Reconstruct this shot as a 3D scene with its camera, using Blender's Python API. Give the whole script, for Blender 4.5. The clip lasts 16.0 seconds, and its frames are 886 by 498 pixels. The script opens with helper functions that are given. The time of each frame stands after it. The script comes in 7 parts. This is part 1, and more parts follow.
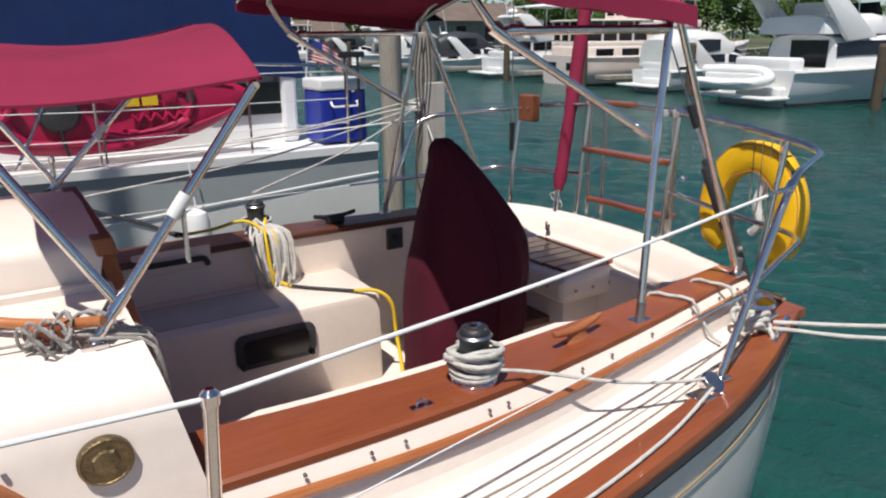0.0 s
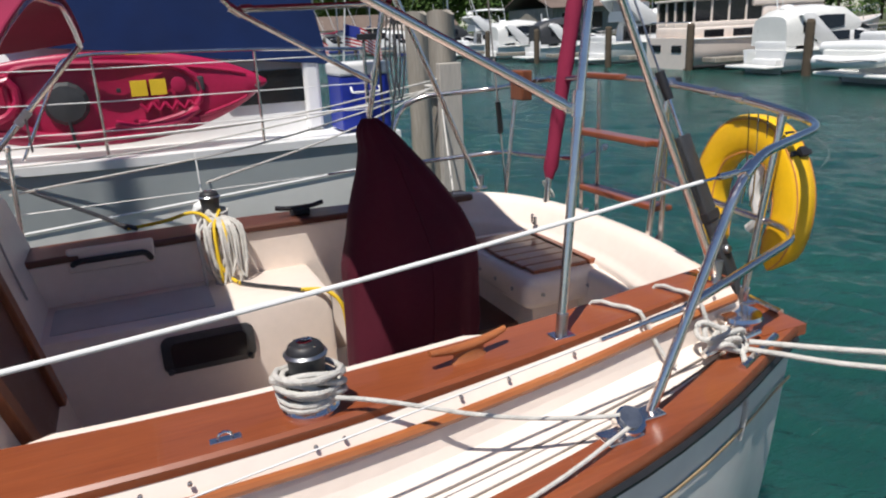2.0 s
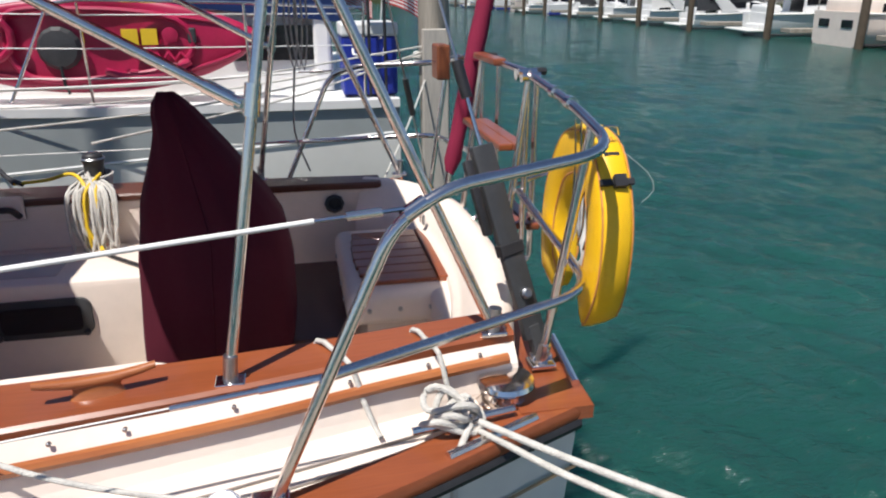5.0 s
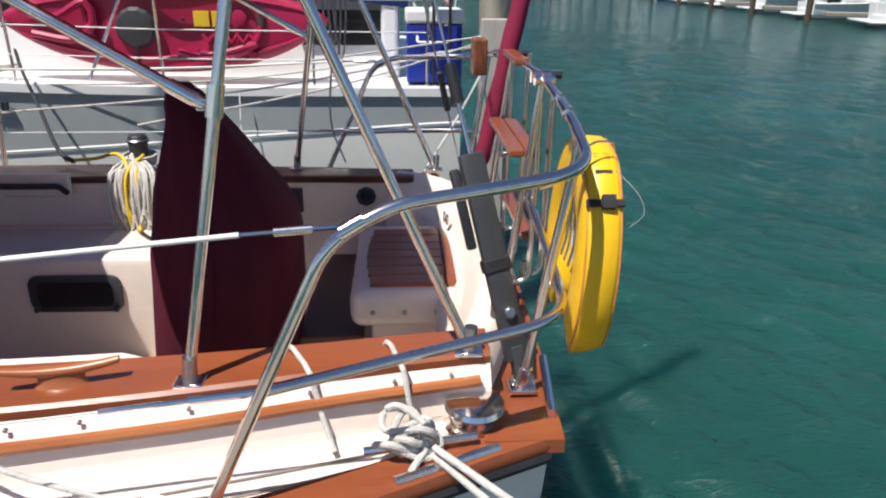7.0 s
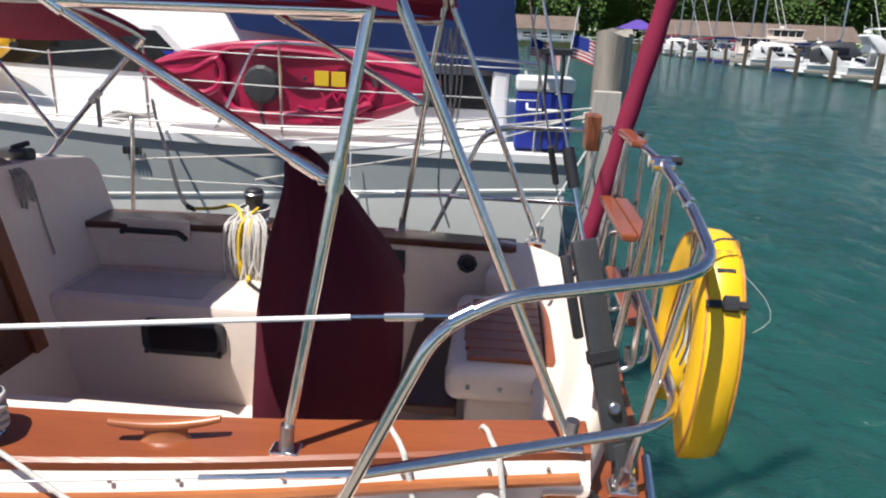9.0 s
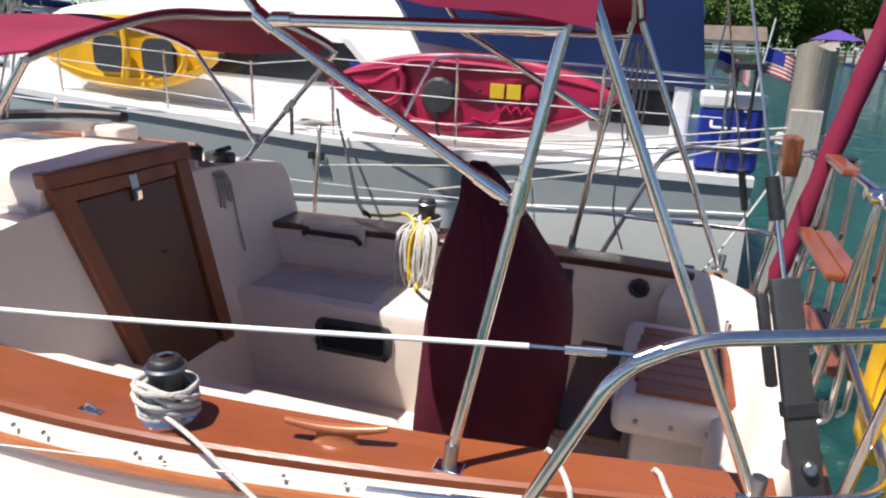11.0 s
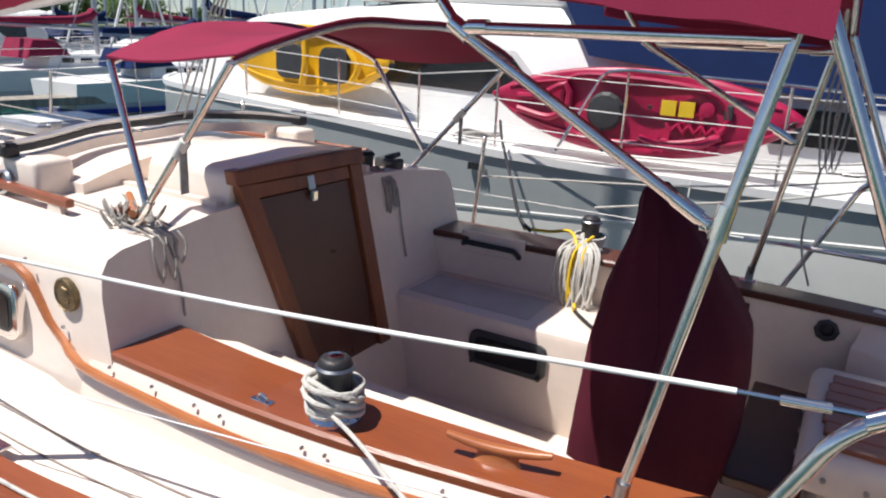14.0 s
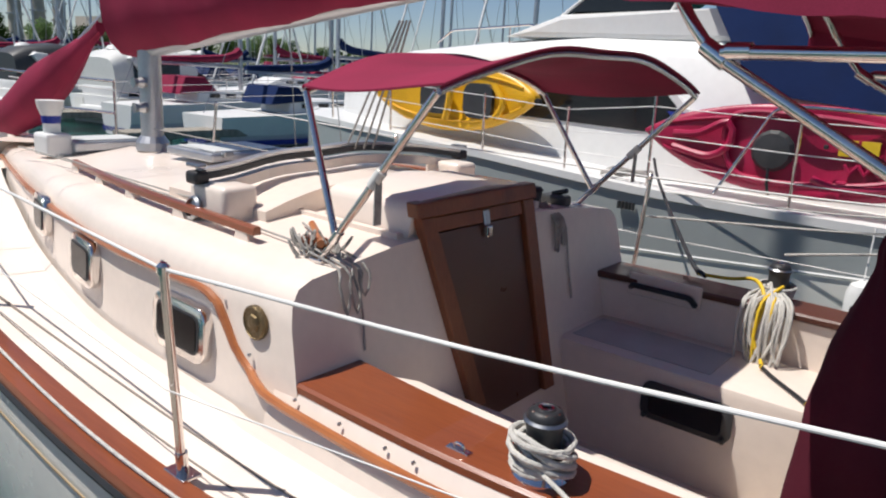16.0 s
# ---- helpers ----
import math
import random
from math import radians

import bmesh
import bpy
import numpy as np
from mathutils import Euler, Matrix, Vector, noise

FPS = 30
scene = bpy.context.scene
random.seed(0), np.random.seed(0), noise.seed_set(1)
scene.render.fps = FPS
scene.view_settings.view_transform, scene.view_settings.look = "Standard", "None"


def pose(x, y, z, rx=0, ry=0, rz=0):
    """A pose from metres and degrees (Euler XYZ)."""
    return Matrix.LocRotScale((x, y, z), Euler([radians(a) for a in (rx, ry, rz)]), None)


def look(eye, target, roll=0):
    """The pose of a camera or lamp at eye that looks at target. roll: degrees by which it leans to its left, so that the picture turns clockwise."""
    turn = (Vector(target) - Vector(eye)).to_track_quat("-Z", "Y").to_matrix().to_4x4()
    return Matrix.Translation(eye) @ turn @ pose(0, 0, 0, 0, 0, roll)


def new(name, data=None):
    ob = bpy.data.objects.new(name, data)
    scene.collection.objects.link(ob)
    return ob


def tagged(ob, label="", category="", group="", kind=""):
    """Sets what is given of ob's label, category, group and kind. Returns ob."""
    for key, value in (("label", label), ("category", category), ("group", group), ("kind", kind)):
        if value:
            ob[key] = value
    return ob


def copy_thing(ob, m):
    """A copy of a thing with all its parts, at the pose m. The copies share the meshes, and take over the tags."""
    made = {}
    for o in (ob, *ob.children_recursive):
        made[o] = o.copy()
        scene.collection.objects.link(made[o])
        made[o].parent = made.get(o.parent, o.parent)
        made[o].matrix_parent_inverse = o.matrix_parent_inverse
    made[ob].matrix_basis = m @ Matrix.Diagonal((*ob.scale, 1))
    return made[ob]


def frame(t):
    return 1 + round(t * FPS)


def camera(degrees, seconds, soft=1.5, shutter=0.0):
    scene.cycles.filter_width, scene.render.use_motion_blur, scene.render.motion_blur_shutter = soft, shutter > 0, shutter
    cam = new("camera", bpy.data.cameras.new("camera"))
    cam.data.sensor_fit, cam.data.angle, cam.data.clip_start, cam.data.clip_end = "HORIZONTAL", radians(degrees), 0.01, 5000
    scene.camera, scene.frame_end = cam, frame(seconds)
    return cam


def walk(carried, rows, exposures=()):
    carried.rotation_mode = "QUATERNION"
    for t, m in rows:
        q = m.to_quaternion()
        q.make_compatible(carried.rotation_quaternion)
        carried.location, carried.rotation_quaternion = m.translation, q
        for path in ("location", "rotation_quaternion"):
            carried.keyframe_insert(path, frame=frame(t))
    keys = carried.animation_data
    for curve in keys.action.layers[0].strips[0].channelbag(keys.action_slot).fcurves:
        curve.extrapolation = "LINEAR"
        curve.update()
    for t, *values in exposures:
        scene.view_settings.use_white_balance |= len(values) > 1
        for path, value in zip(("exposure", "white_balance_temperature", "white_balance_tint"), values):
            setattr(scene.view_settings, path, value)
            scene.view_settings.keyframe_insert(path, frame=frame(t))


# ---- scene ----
cam = camera(63.8, 16.0, soft=2.1)
PATH = [
    (0, (-0.094, -0.071, 2.43), (0.928, 1.549, 1.855), -0.6),
    (0.5, (0.08, -0.116, 2.421), (1.031, 1.546, 1.845), -0.0),
    (1, (0.266, -0.06, 2.372), (1.165, 1.621, 1.766), -0.2),
    (1.5, (0.444, -0.02, 2.353), (1.278, 1.701, 1.768), -0.9),
    (2, (0.705, -0.06, 2.315), (1.454, 1.698, 1.725), -2.8),
    (2.5, (0.932, -0.063, 2.322), (1.618, 1.724, 1.741), -1.5),
    (3, (1.154, 0.015, 2.311), (1.75, 1.831, 1.723), -0.6),
    (3.5, (1.416, 0.033, 2.318), (1.939, 1.862, 1.703), -2.5),
    (4, (1.647, -0.017, 2.314), (2.045, 1.842, 1.694), -1.1),
    (4.5, (1.808, -0.013, 2.319), (2.211, 1.833, 1.664), -0.5),
    (7, (2.237, 0.068, 2.366), (2.357, 1.926, 1.635), 0.8),
    (7.5, (2.232, 0.07, 2.39), (2.344, 1.948, 1.711), 0.9),
    (8, (2.227, 0.082, 2.407), (2.33, 1.976, 1.773), 2.3),
    (8.5, (2.204, 0.11, 2.412), (2.167, 2.017, 1.809), 1.8),
    (9, (2.196, 0.117, 2.418), (2.056, 2.022, 1.825), 2.5),
    (9.5, (2.175, 0.134, 2.432), (1.91, 2.019, 1.818), 2.9),
    (12, (2.133, 0.174, 2.42), (1.42, 1.96, 1.87), 2.3),
    (12.5, (2.118, 0.186, 2.41), (1.346, 1.949, 1.869), 2.6),
    (13, (2.085, 0.186, 2.408), (1.239, 1.913, 1.859), 2.7),
    (13.5, (2.057, 0.189, 2.406), (1.155, 1.882, 1.843), 3.1),
    (14, (2.041, 0.181, 2.415), (1.097, 1.85, 1.847), 3.2),
    (14.5, (2.02, 0.176, 2.421), (1.038, 1.823, 1.852), 3.3),
    (15, (1.988, 0.171, 2.419), (0.961, 1.791, 1.853), 3.8),
    (15.5, (1.895, 0.165, 2.424), (0.789, 1.741, 1.883), 4.4),
    (16, (1.748, 0.148, 2.374), (0.534, 1.659, 1.887), 3.2),
]
walk(cam, [(t, look(*p)) for t, *p in PATH], [(0, 0.03), (2, 0.05), (3, 0.08), (4.5, 0.18), (7, 0.29), (9, 0.40), (12, 0.46), (14, 0.32), (15, 0.1), (16, -0.03)])

# ---- world and sun ----
TO_SUN = Vector((-0.22, -0.20, 0.65)).normalized()
world = bpy.data.worlds.new("sky")
scene.world = world
world.use_nodes = True
wn = world.node_tree
sky = wn.nodes.new("ShaderNodeTexSky")
sky.sky_type = "NISHITA"
sky.sun_disc = False
sky.dust_density, sky.ozone_density, sky.air_density = 0.1, 3.0, 0.85
sky.sun_elevation = math.asin(TO_SUN.z)
sky.sun_rotation = math.atan2(TO_SUN.x, TO_SUN.y)
wn.nodes["Background"].inputs["Strength"].default_value = 0.079
tone = wn.nodes.new("ShaderNodeMix")
tone.data_type, tone.blend_type = "RGBA", "MULTIPLY"
tone.inputs["Factor"].default_value = 1.0
tone.inputs["B"].default_value = (0.97, 0.97, 1.03, 1)
wn.links.new(sky.outputs[0], tone.inputs["A"])
wn.links.new(tone.outputs["Result"], wn.nodes["Background"].inputs["Color"])
sun = new("sun", bpy.data.lights.new("sun", "SUN"))
sun.data.energy, sun.data.angle, sun.data.color = 5.4, radians(0.53), (1.0, 0.95, 0.90)
sun.matrix_world = TO_SUN.to_track_quat("Z", "Y").to_matrix().to_4x4()


# ---- materials ----
def material(name, color, rough=0.5, metal=0.0, vary=0.12, scale=3.0, fine=60.0, bump=0.0, bump_scale=None, tint=None, stretch=None, spec=0.5, coat=0.0, island=0.0):
    """A surface with large stains and fine grain; tint is the colour of the stains."""
    m = bpy.data.materials.new(name)
    m.use_nodes = True
    nt = m.node_tree
    b = nt.nodes["Principled BSDF"]
    b.inputs["Roughness"].default_value = rough
    b.inputs["Metallic"].default_value = metal
    b.inputs["Specular IOR Level"].default_value = spec
    b.inputs["Coat Weight"].default_value = coat
    tc = nt.nodes.new("ShaderNodeTexCoord")
    mp = nt.nodes.new("ShaderNodeMapping")
    mp.inputs["Scale"].default_value = stretch or (1, 1, 1)
    nt.links.new(tc.outputs["Object"], mp.inputs["Vector"])
    tint = tint or tuple(c * (1 - vary * 2.2) for c in color)
    n1 = nt.nodes.new("ShaderNodeTexNoise")
    n1.inputs["Scale"].default_value, n1.inputs["Detail"].default_value = scale, 5
    n2 = nt.nodes.new("ShaderNodeTexNoise")
    n2.inputs["Scale"].default_value, n2.inputs["Detail"].default_value = fine, 3
    for n in (n1, n2):
        nt.links.new(mp.outputs[0], n.inputs["Vector"])
    add = nt.nodes.new("ShaderNodeMath")
    add.operation = "MULTIPLY_ADD"
    nt.links.new(n2.outputs["Fac"], add.inputs[0])
    add.inputs[1].default_value = 0.5
    nt.links.new(n1.outputs["Fac"], add.inputs[2])
    ramp = nt.nodes.new("ShaderNodeValToRGB")
    ramp.color_ramp.elements[0].position, ramp.color_ramp.elements[1].position = 0.45, 0.95
    ramp.color_ramp.elements[0].color = (*tint, 1)
    ramp.color_ramp.elements[1].color = (*color, 1)
    nt.links.new(add.outputs[0], ramp.inputs[0])
    out = ramp.outputs[0]
    if island:
        info = nt.nodes.new("ShaderNodeObjectInfo")
        hsv = nt.nodes.new("ShaderNodeHueSaturation")
        mr = nt.nodes.new("ShaderNodeMapRange")
        mr.inputs["To Min"].default_value, mr.inputs["To Max"].default_value = 1 - island, 1 + island
        nt.links.new(info.outputs["Random"], mr.inputs["Value"])
        nt.links.new(mr.outputs[0], hsv.inputs["Value"])
        nt.links.new(out, hsv.inputs["Color"])
        out = hsv.outputs[0]
    nt.links.new(out, b.inputs["Base Color"])
    rr = nt.nodes.new("ShaderNodeMapRange")
    rr.inputs["To Min"].default_value, rr.inputs["To Max"].default_value = max(rough - 0.08, 0.02), min(rough + 0.1, 1)
    nt.links.new(n1.outputs["Fac"], rr.inputs["Value"])
    nt.links.new(rr.outputs[0], b.inputs["Roughness"])
    if bump:
        n3 = n2
        if bump_scale:
            n3 = nt.nodes.new("ShaderNodeTexNoise")
            n3.inputs["Scale"].default_value, n3.inputs["Detail"].default_value = bump_scale, 4
            nt.links.new(mp.outputs[0], n3.inputs["Vector"])
        bp = nt.nodes.new("ShaderNodeBump")
        bp.inputs["Strength"].default_value, bp.inputs["Distance"].default_value = bump, 0.01
        nt.links.new(n3.outputs["Fac"], bp.inputs["Height"])
        nt.links.new(bp.outputs[0], b.inputs["Normal"])
    return m


def weave(name, color, scale=900.0, folds=0.25):
    """Canvas: fine weave, soft folds and faded patches."""
    m = material(name, color, 0.85, vary=0.16, scale=2.5, fine=scale * 0.4, bump=folds, bump_scale=7.0, spec=0.2)
    return m


GEL = material("cream_gelcoat", (0.82, 0.715, 0.625), 0.30, vary=0.05, scale=2.0, fine=25, spec=0.5)
DECK = material("cream_deck", (0.82, 0.72, 0.63), 0.55, vary=0.06, scale=3.0, fine=500, bump=0.15)
HULLW = material("hull_white", (0.80, 0.79, 0.74), 0.25, vary=0.07, scale=1.2, fine=12)
TEAK = material("oiled_teak", (0.275, 0.074, 0.025), 0.36, vary=0.2, scale=5, fine=70, tint=(0.17, 0.042, 0.016), stretch=(0.12, 1.4, 1.4), bump=0.08, coat=0.4)
# dark teak parts; also the shaded tone of the far coaming cap
TEAKD = material("dark_and_shaded_teak", (0.10, 0.036, 0.022), 0.3, vary=0.2, scale=6, fine=90, tint=(0.08, 0.03, 0.02), stretch=(0.15, 1.5, 1.5), bump=0.08)
TEAKV = material("upright_teak", (0.27, 0.09, 0.035), 0.42, vary=0.2, scale=6, fine=80, tint=(0.15, 0.045, 0.02), stretch=(1.4, 1.4, 0.12), bump=0.08)
STEEL = material("polished_steel", (0.82, 0.76, 0.72), 0.16, 1.0, vary=0.08, scale=8, fine=90)
STEELD = material("dull_steel", (0.48, 0.49, 0.50), 0.32, 1.0, vary=0.12, scale=20, fine=120)
ALU = material("grey_aluminium", (0.55, 0.56, 0.58), 0.4, 0.9, vary=0.08, scale=9, fine=90)
BLACKM = material("black_rubber", (0.022, 0.022, 0.025), 0.5, vary=0.2, scale=10, fine=80)
CHAR = material("charcoal_plastic", (0.045, 0.047, 0.05), 0.45, vary=0.15, scale=10, fine=80)
MAROON = weave("maroon_canvas", (0.26, 0.022, 0.060))
COVER = weave("dark_maroon_canvas", (0.085, 0.010, 0.022), folds=0.45)
NAVY = weave("navy_canvas", (0.007, 0.022, 0.088), folds=0.4)
ROPE = material("white_rope", (0.62, 0.60, 0.55), 0.85, vary=0.15, scale=30, fine=300, bump=0.6, bump_scale=160)
ROPEW = material("white_coated_wire", (0.78, 0.77, 0.74), 0.4, vary=0.05)
GREYROPE = material("grey_rope", (0.42, 0.40, 0.37), 0.9, vary=0.2, scale=30, fine=300, bump=0.6, bump_scale=160)
YELLOW = material("yellow_vinyl", (0.86, 0.50, 0.008), 0.38, vary=0.06, scale=5, fine=60, bump=0.2, bump_scale=14)
YCORD = material("yellow_cord", (0.75, 0.50, 0.02), 0.5, vary=0.08)
PINK = material("cranberry_plastic", (0.39, 0.010, 0.062), 0.35, vary=0.12, scale=4, fine=40, bump=0.05)
YPLAST = material("yellow_plastic", (0.78, 0.42, 0.01), 0.38, vary=0.07, scale=4, fine=40)
DARKGLASS = material("smoked_glass", (0.010, 0.010, 0.012), 0.12, vary=0.05, spec=0.6)
WHITE = material("white_paint", (0.78, 0.78, 0.76), 0.35, vary=0.05, scale=1.0, fine=14)
NGREY = material("hull_grey", (0.33, 0.36, 0.36), 0.3, vary=0.05, scale=0.8, fine=8)
NLIGHT = material("hull_pale_grey", (0.74, 0.74, 0.70), 0.3, vary=0.05, scale=0.8, fine=8)
BLUEC = material("blue_cooler", (0.012, 0.03, 0.30), 0.4, vary=0.08)
OLDWOOD = material("weathered_wood", (0.34, 0.31, 0.26), 0.9, vary=0.25, scale=4, fine=40, tint=(0.17, 0.15, 0.12), stretch=(2, 2, 0.18), bump=0.6, bump_scale=20)
BARK = material("bark", (0.10, 0.075, 0.05), 0.9, vary=0.2)
LEAF = material("leaves", (0.085, 0.15, 0.032), 0.75, vary=0.35, scale=0.12, fine=3, tint=(0.042, 0.085, 0.022), island=0.3, spec=0.2)
ROOF = material("brown_roof", (0.17, 0.125, 0.10), 0.85, vary=0.15, scale=0.6, fine=6)
CONC = material("pale_concrete", (0.46, 0.43, 0.38), 0.9, vary=0.12, scale=0.5, fine=6)
LAND = material("shore_ground", (0.10, 0.12, 0.05), 0.95, vary=0.3, scale=0.2, fine=2)
TEAKO = material("varnished_teak", (0.46, 0.17, 0.055), 0.3, vary=0.2, scale=6, fine=70, tint=(0.30, 0.09, 0.03), stretch=(0.15, 1.4, 1.4), coat=0.3)
PALEWOOD = material("pale_board", (0.50, 0.46, 0.40), 0.85, vary=0.2, scale=5, fine=50, stretch=(2, 2, 0.2), bump=0.4, bump_scale=25)
PORTGLASS = material("port_glass", (0.008, 0.009, 0.010), 0.22, spec=0.15)
BRONZE = material("bronze", (0.26, 0.19, 0.10), 0.4, 0.85, vary=0.25, scale=40, fine=200, bump=0.5, bump_scale=120)
CHROME = material("chrome", (0.84, 0.79, 0.75), 0.12, 1.0, vary=0.03)
BLUEL = material("blue_line", (0.10, 0.10, 0.28), 0.6)
SEAM = material("dark_seam", (0.30, 0.26, 0.23), 0.8)
MAT = material("grey_nonslip", (0.56, 0.53, 0.50), 0.8, vary=0.08, scale=8, fine=300, bump=0.3)
TAN = material("tan_stripe", (0.42, 0.30, 0.17), 0.5)
ORANGE = material("orange_piping", (0.62, 0.25, 0.06), 0.6)
RED = material("red_cloth", (0.5, 0.02, 0.03), 0.8, vary=0.08)
BLUE = material("blue_cloth", (0.02, 0.04, 0.3), 0.8, vary=0.08)


def water_material():
    m = bpy.data.materials.new("harbour_water")
    m.use_nodes = True
    nt = m.node_tree
    b = nt.nodes["Principled BSDF"]
    b.inputs["Roughness"].default_value = 0.12
    b.inputs["Subsurface Weight"].default_value = 1.0
    b.inputs["Subsurface Radius"].default_value = (0.4, 1.0, 1.0)
    b.inputs["Subsurface Scale"].default_value = 0.5
    b.subsurface_method = "BURLEY"
    b.inputs["IOR"].default_value = 1.33
    tc = nt.nodes.new("ShaderNodeTexCoord")
    mp = nt.nodes.new("ShaderNodeMapping")
    mp.inputs["Rotation"].default_value = (0, 0, radians(28))
    mp.inputs["Scale"].default_value = (0.55, 1.5, 1)
    nt.links.new(tc.outputs["Object"], mp.inputs[0])
    a = nt.nodes.new("ShaderNodeTexNoise")
    a.inputs["Scale"].default_value, a.inputs["Detail"].default_value, a.inputs["Roughness"].default_value = 6.0, 5, 0.6
    c = nt.nodes.new("ShaderNodeTexNoise")
    c.inputs["Scale"].default_value, c.inputs["Detail"].default_value = 0.35, 3
    nt.links.new(mp.outputs[0], a.inputs["Vector"])
    nt.links.new(tc.outputs["Object"], c.inputs["Vector"])
    ramp = nt.nodes.new("ShaderNodeValToRGB")
    ramp.color_ramp.elements[0].position, ramp.color_ramp.elements[1].position = 0.3, 0.75
    ramp.color_ramp.elements[0].color = (0.009, 0.050, 0.042, 1)
    ramp.color_ramp.elements[1].color = (0.013, 0.074, 0.060, 1)
    nt.links.new(c.outputs["Fac"], ramp.inputs[0])
    nt.links.new(ramp.outputs[0], b.inputs["Base Color"])
    bp = nt.nodes.new("ShaderNodeBump")
    bp.inputs["Strength"].default_value, bp.inputs["Distance"].default_value = 1.0, 0.07
    nt.links.new(a.outputs["Fac"], bp.inputs["Height"])
    nt.links.new(bp.outputs[0], b.inputs["Normal"])
    return m


WATER = water_material()


# ---- mesh helpers ----
def part(name, bm, mat, parent=None, label="", smooth=False, sharp=40):
    """Links a bmesh as one mesh object, under a parent where one is given."""
    me = bpy.data.meshes.new(name)
    bmesh.ops.recalc_face_normals(bm, faces=bm.faces)
    if smooth:
        for fc in bm.faces:
            fc.smooth = True
        for ed in bm.edges:
            if len(ed.link_faces) == 2 and ed.calc_face_angle(0) > radians(sharp):
                ed.smooth = False
    bm.to_mesh(me)
    bm.free()
    me.materials.append(mat)
    ob = new(name, me)
    if parent:
        ob.parent = parent
        ob.matrix_parent_inverse = parent.matrix_world.inverted()
    if label:
        ob["label"] = label
    return ob


def thing(name, label, category, at=(0, 0, 0), group="", kind=""):
    ob = new(name)
    ob.empty_display_size = 0.1
    ob.matrix_world = Matrix.Translation(at)
    return tagged(ob, label, category, group, kind)


def box(lo, hi, bevel=0.0, bm=None, m=None, seg=2):
    bm = bm or bmesh.new()
    lo, hi = Vector(lo), Vector(hi)
    mat = Matrix.Translation((lo + hi) / 2) @ Matrix.Diagonal((*(hi - lo), 1))
    if m:
        mat = m @ mat
    v = bmesh.ops.create_cube(bm, size=1, matrix=mat)["verts"]
    if bevel:
        bmesh.ops.bevel(bm, geom=list({e for q in v for e in q.link_edges}), offset=bevel, segments=seg, affect="EDGES", profile=0.5)
    return bm


def loft(rings, closed=True, caps=True, bm=None):
    """Skins rings of points of equal length."""
    bm = bm or bmesh.new()
    vs = [[bm.verts.new(p) for p in r] for r in rings]
    n = len(rings[0])
    for a, b in zip(vs, vs[1:]):
        for i in range(n if closed else n - 1):
            j = (i + 1) % n
            try:
                bm.faces.new((a[i], a[j], b[j], b[i]))
            except ValueError:
                pass
    if caps and closed:
        for r in (vs[0][::-1], vs[-1]):
            try:
                bm.faces.new(r)
            except ValueError:
                pass
    return bm


def curve(points, step=0.05, closed=False):
    """A smooth curve through the points."""
    p = [Vector(q) for q in points]
    n = len(p)
    out = []
    rng = range(n if closed else n - 1)
    for i in rng:
        p1, p2 = p[i], p[(i + 1) % n]
        p0 = p[i - 1] if (i or closed) else p1 * 2 - p2
        p3 = p[(i + 2) % n] if (closed or i + 2 < n) else p2 * 2 - p1
        k = max(2, int((p2 - p1).length / step))
        for s in range(k):
            t = s / k
            out.append(0.5 * (2 * p1 + (p2 - p0) * t + (2 * p0 - 5 * p1 + 4 * p2 - p3) * t * t + (3 * p1 - p0 - 3 * p2 + p3) * t ** 3))
    if not closed:
        out.append(p[-1])
    return out


def rounded(points, r=0.08, k=5):
    """A polyline whose corners are bends of about that radius."""
    p = [Vector(q) for q in points]
    out = [p[0]]
    for a, b, c in zip(p, p[1:], p[2:]):
        d1, d2 = (a - b), (c - b)
        q = min(r, d1.length * 0.45, d2.length * 0.45)
        s, e = b + d1.normalized() * q, b + d2.normalized() * q
        for i in range(k + 1):
            t = i / k
            out.append(s * (1 - t) ** 2 + b * 2 * t * (1 - t) + e * t * t)
    return out + [p[-1]]


def tube(points, r, sides=10, bm=None, closed=False, caps=True, taper=None):
    p = [Vector(q) for q in points]
    n = len(p)
    rings = []
    up = None
    for i in range(n):
        a, b = (p[i - 1] if (i or closed) else p[0]), (p[(i + 1) % n] if (closed or i + 1 < n) else p[-1])
        d = (b - a).normalized() if (b - a).length > 1e-7 else Vector((0, 0, 1))
        if up is None:
            up = d.orthogonal().normalized()
        up = (up - d * up.dot(d))
        up = up.normalized() if up.length > 1e-5 else d.orthogonal().normalized()
        s = d.cross(up)
        rad = r if taper is None else r + (taper - r) * i / max(n - 1, 1)
        rings.append([p[i] + (up * math.cos(6.28318 * k / sides) + s * math.sin(6.28318 * k / sides)) * rad for k in range(sides)])
    if closed:
        rings.append(rings[0])
    return loft(rings, True, caps and not closed, bm)


def lathe(profile, sides=24, bm=None, m=None):
    """Turns a profile of (radius, height) about z."""
    rings = []
    for rad, z in profile:
        rings.append([(m or Matrix()) @ Vector((max(rad, 1e-4) * math.cos(6.28318 * k / sides), max(rad, 1e-4) * math.sin(6.28318 * k / sides), z)) for k in range(sides)])
    return loft(rings, True, True, bm)


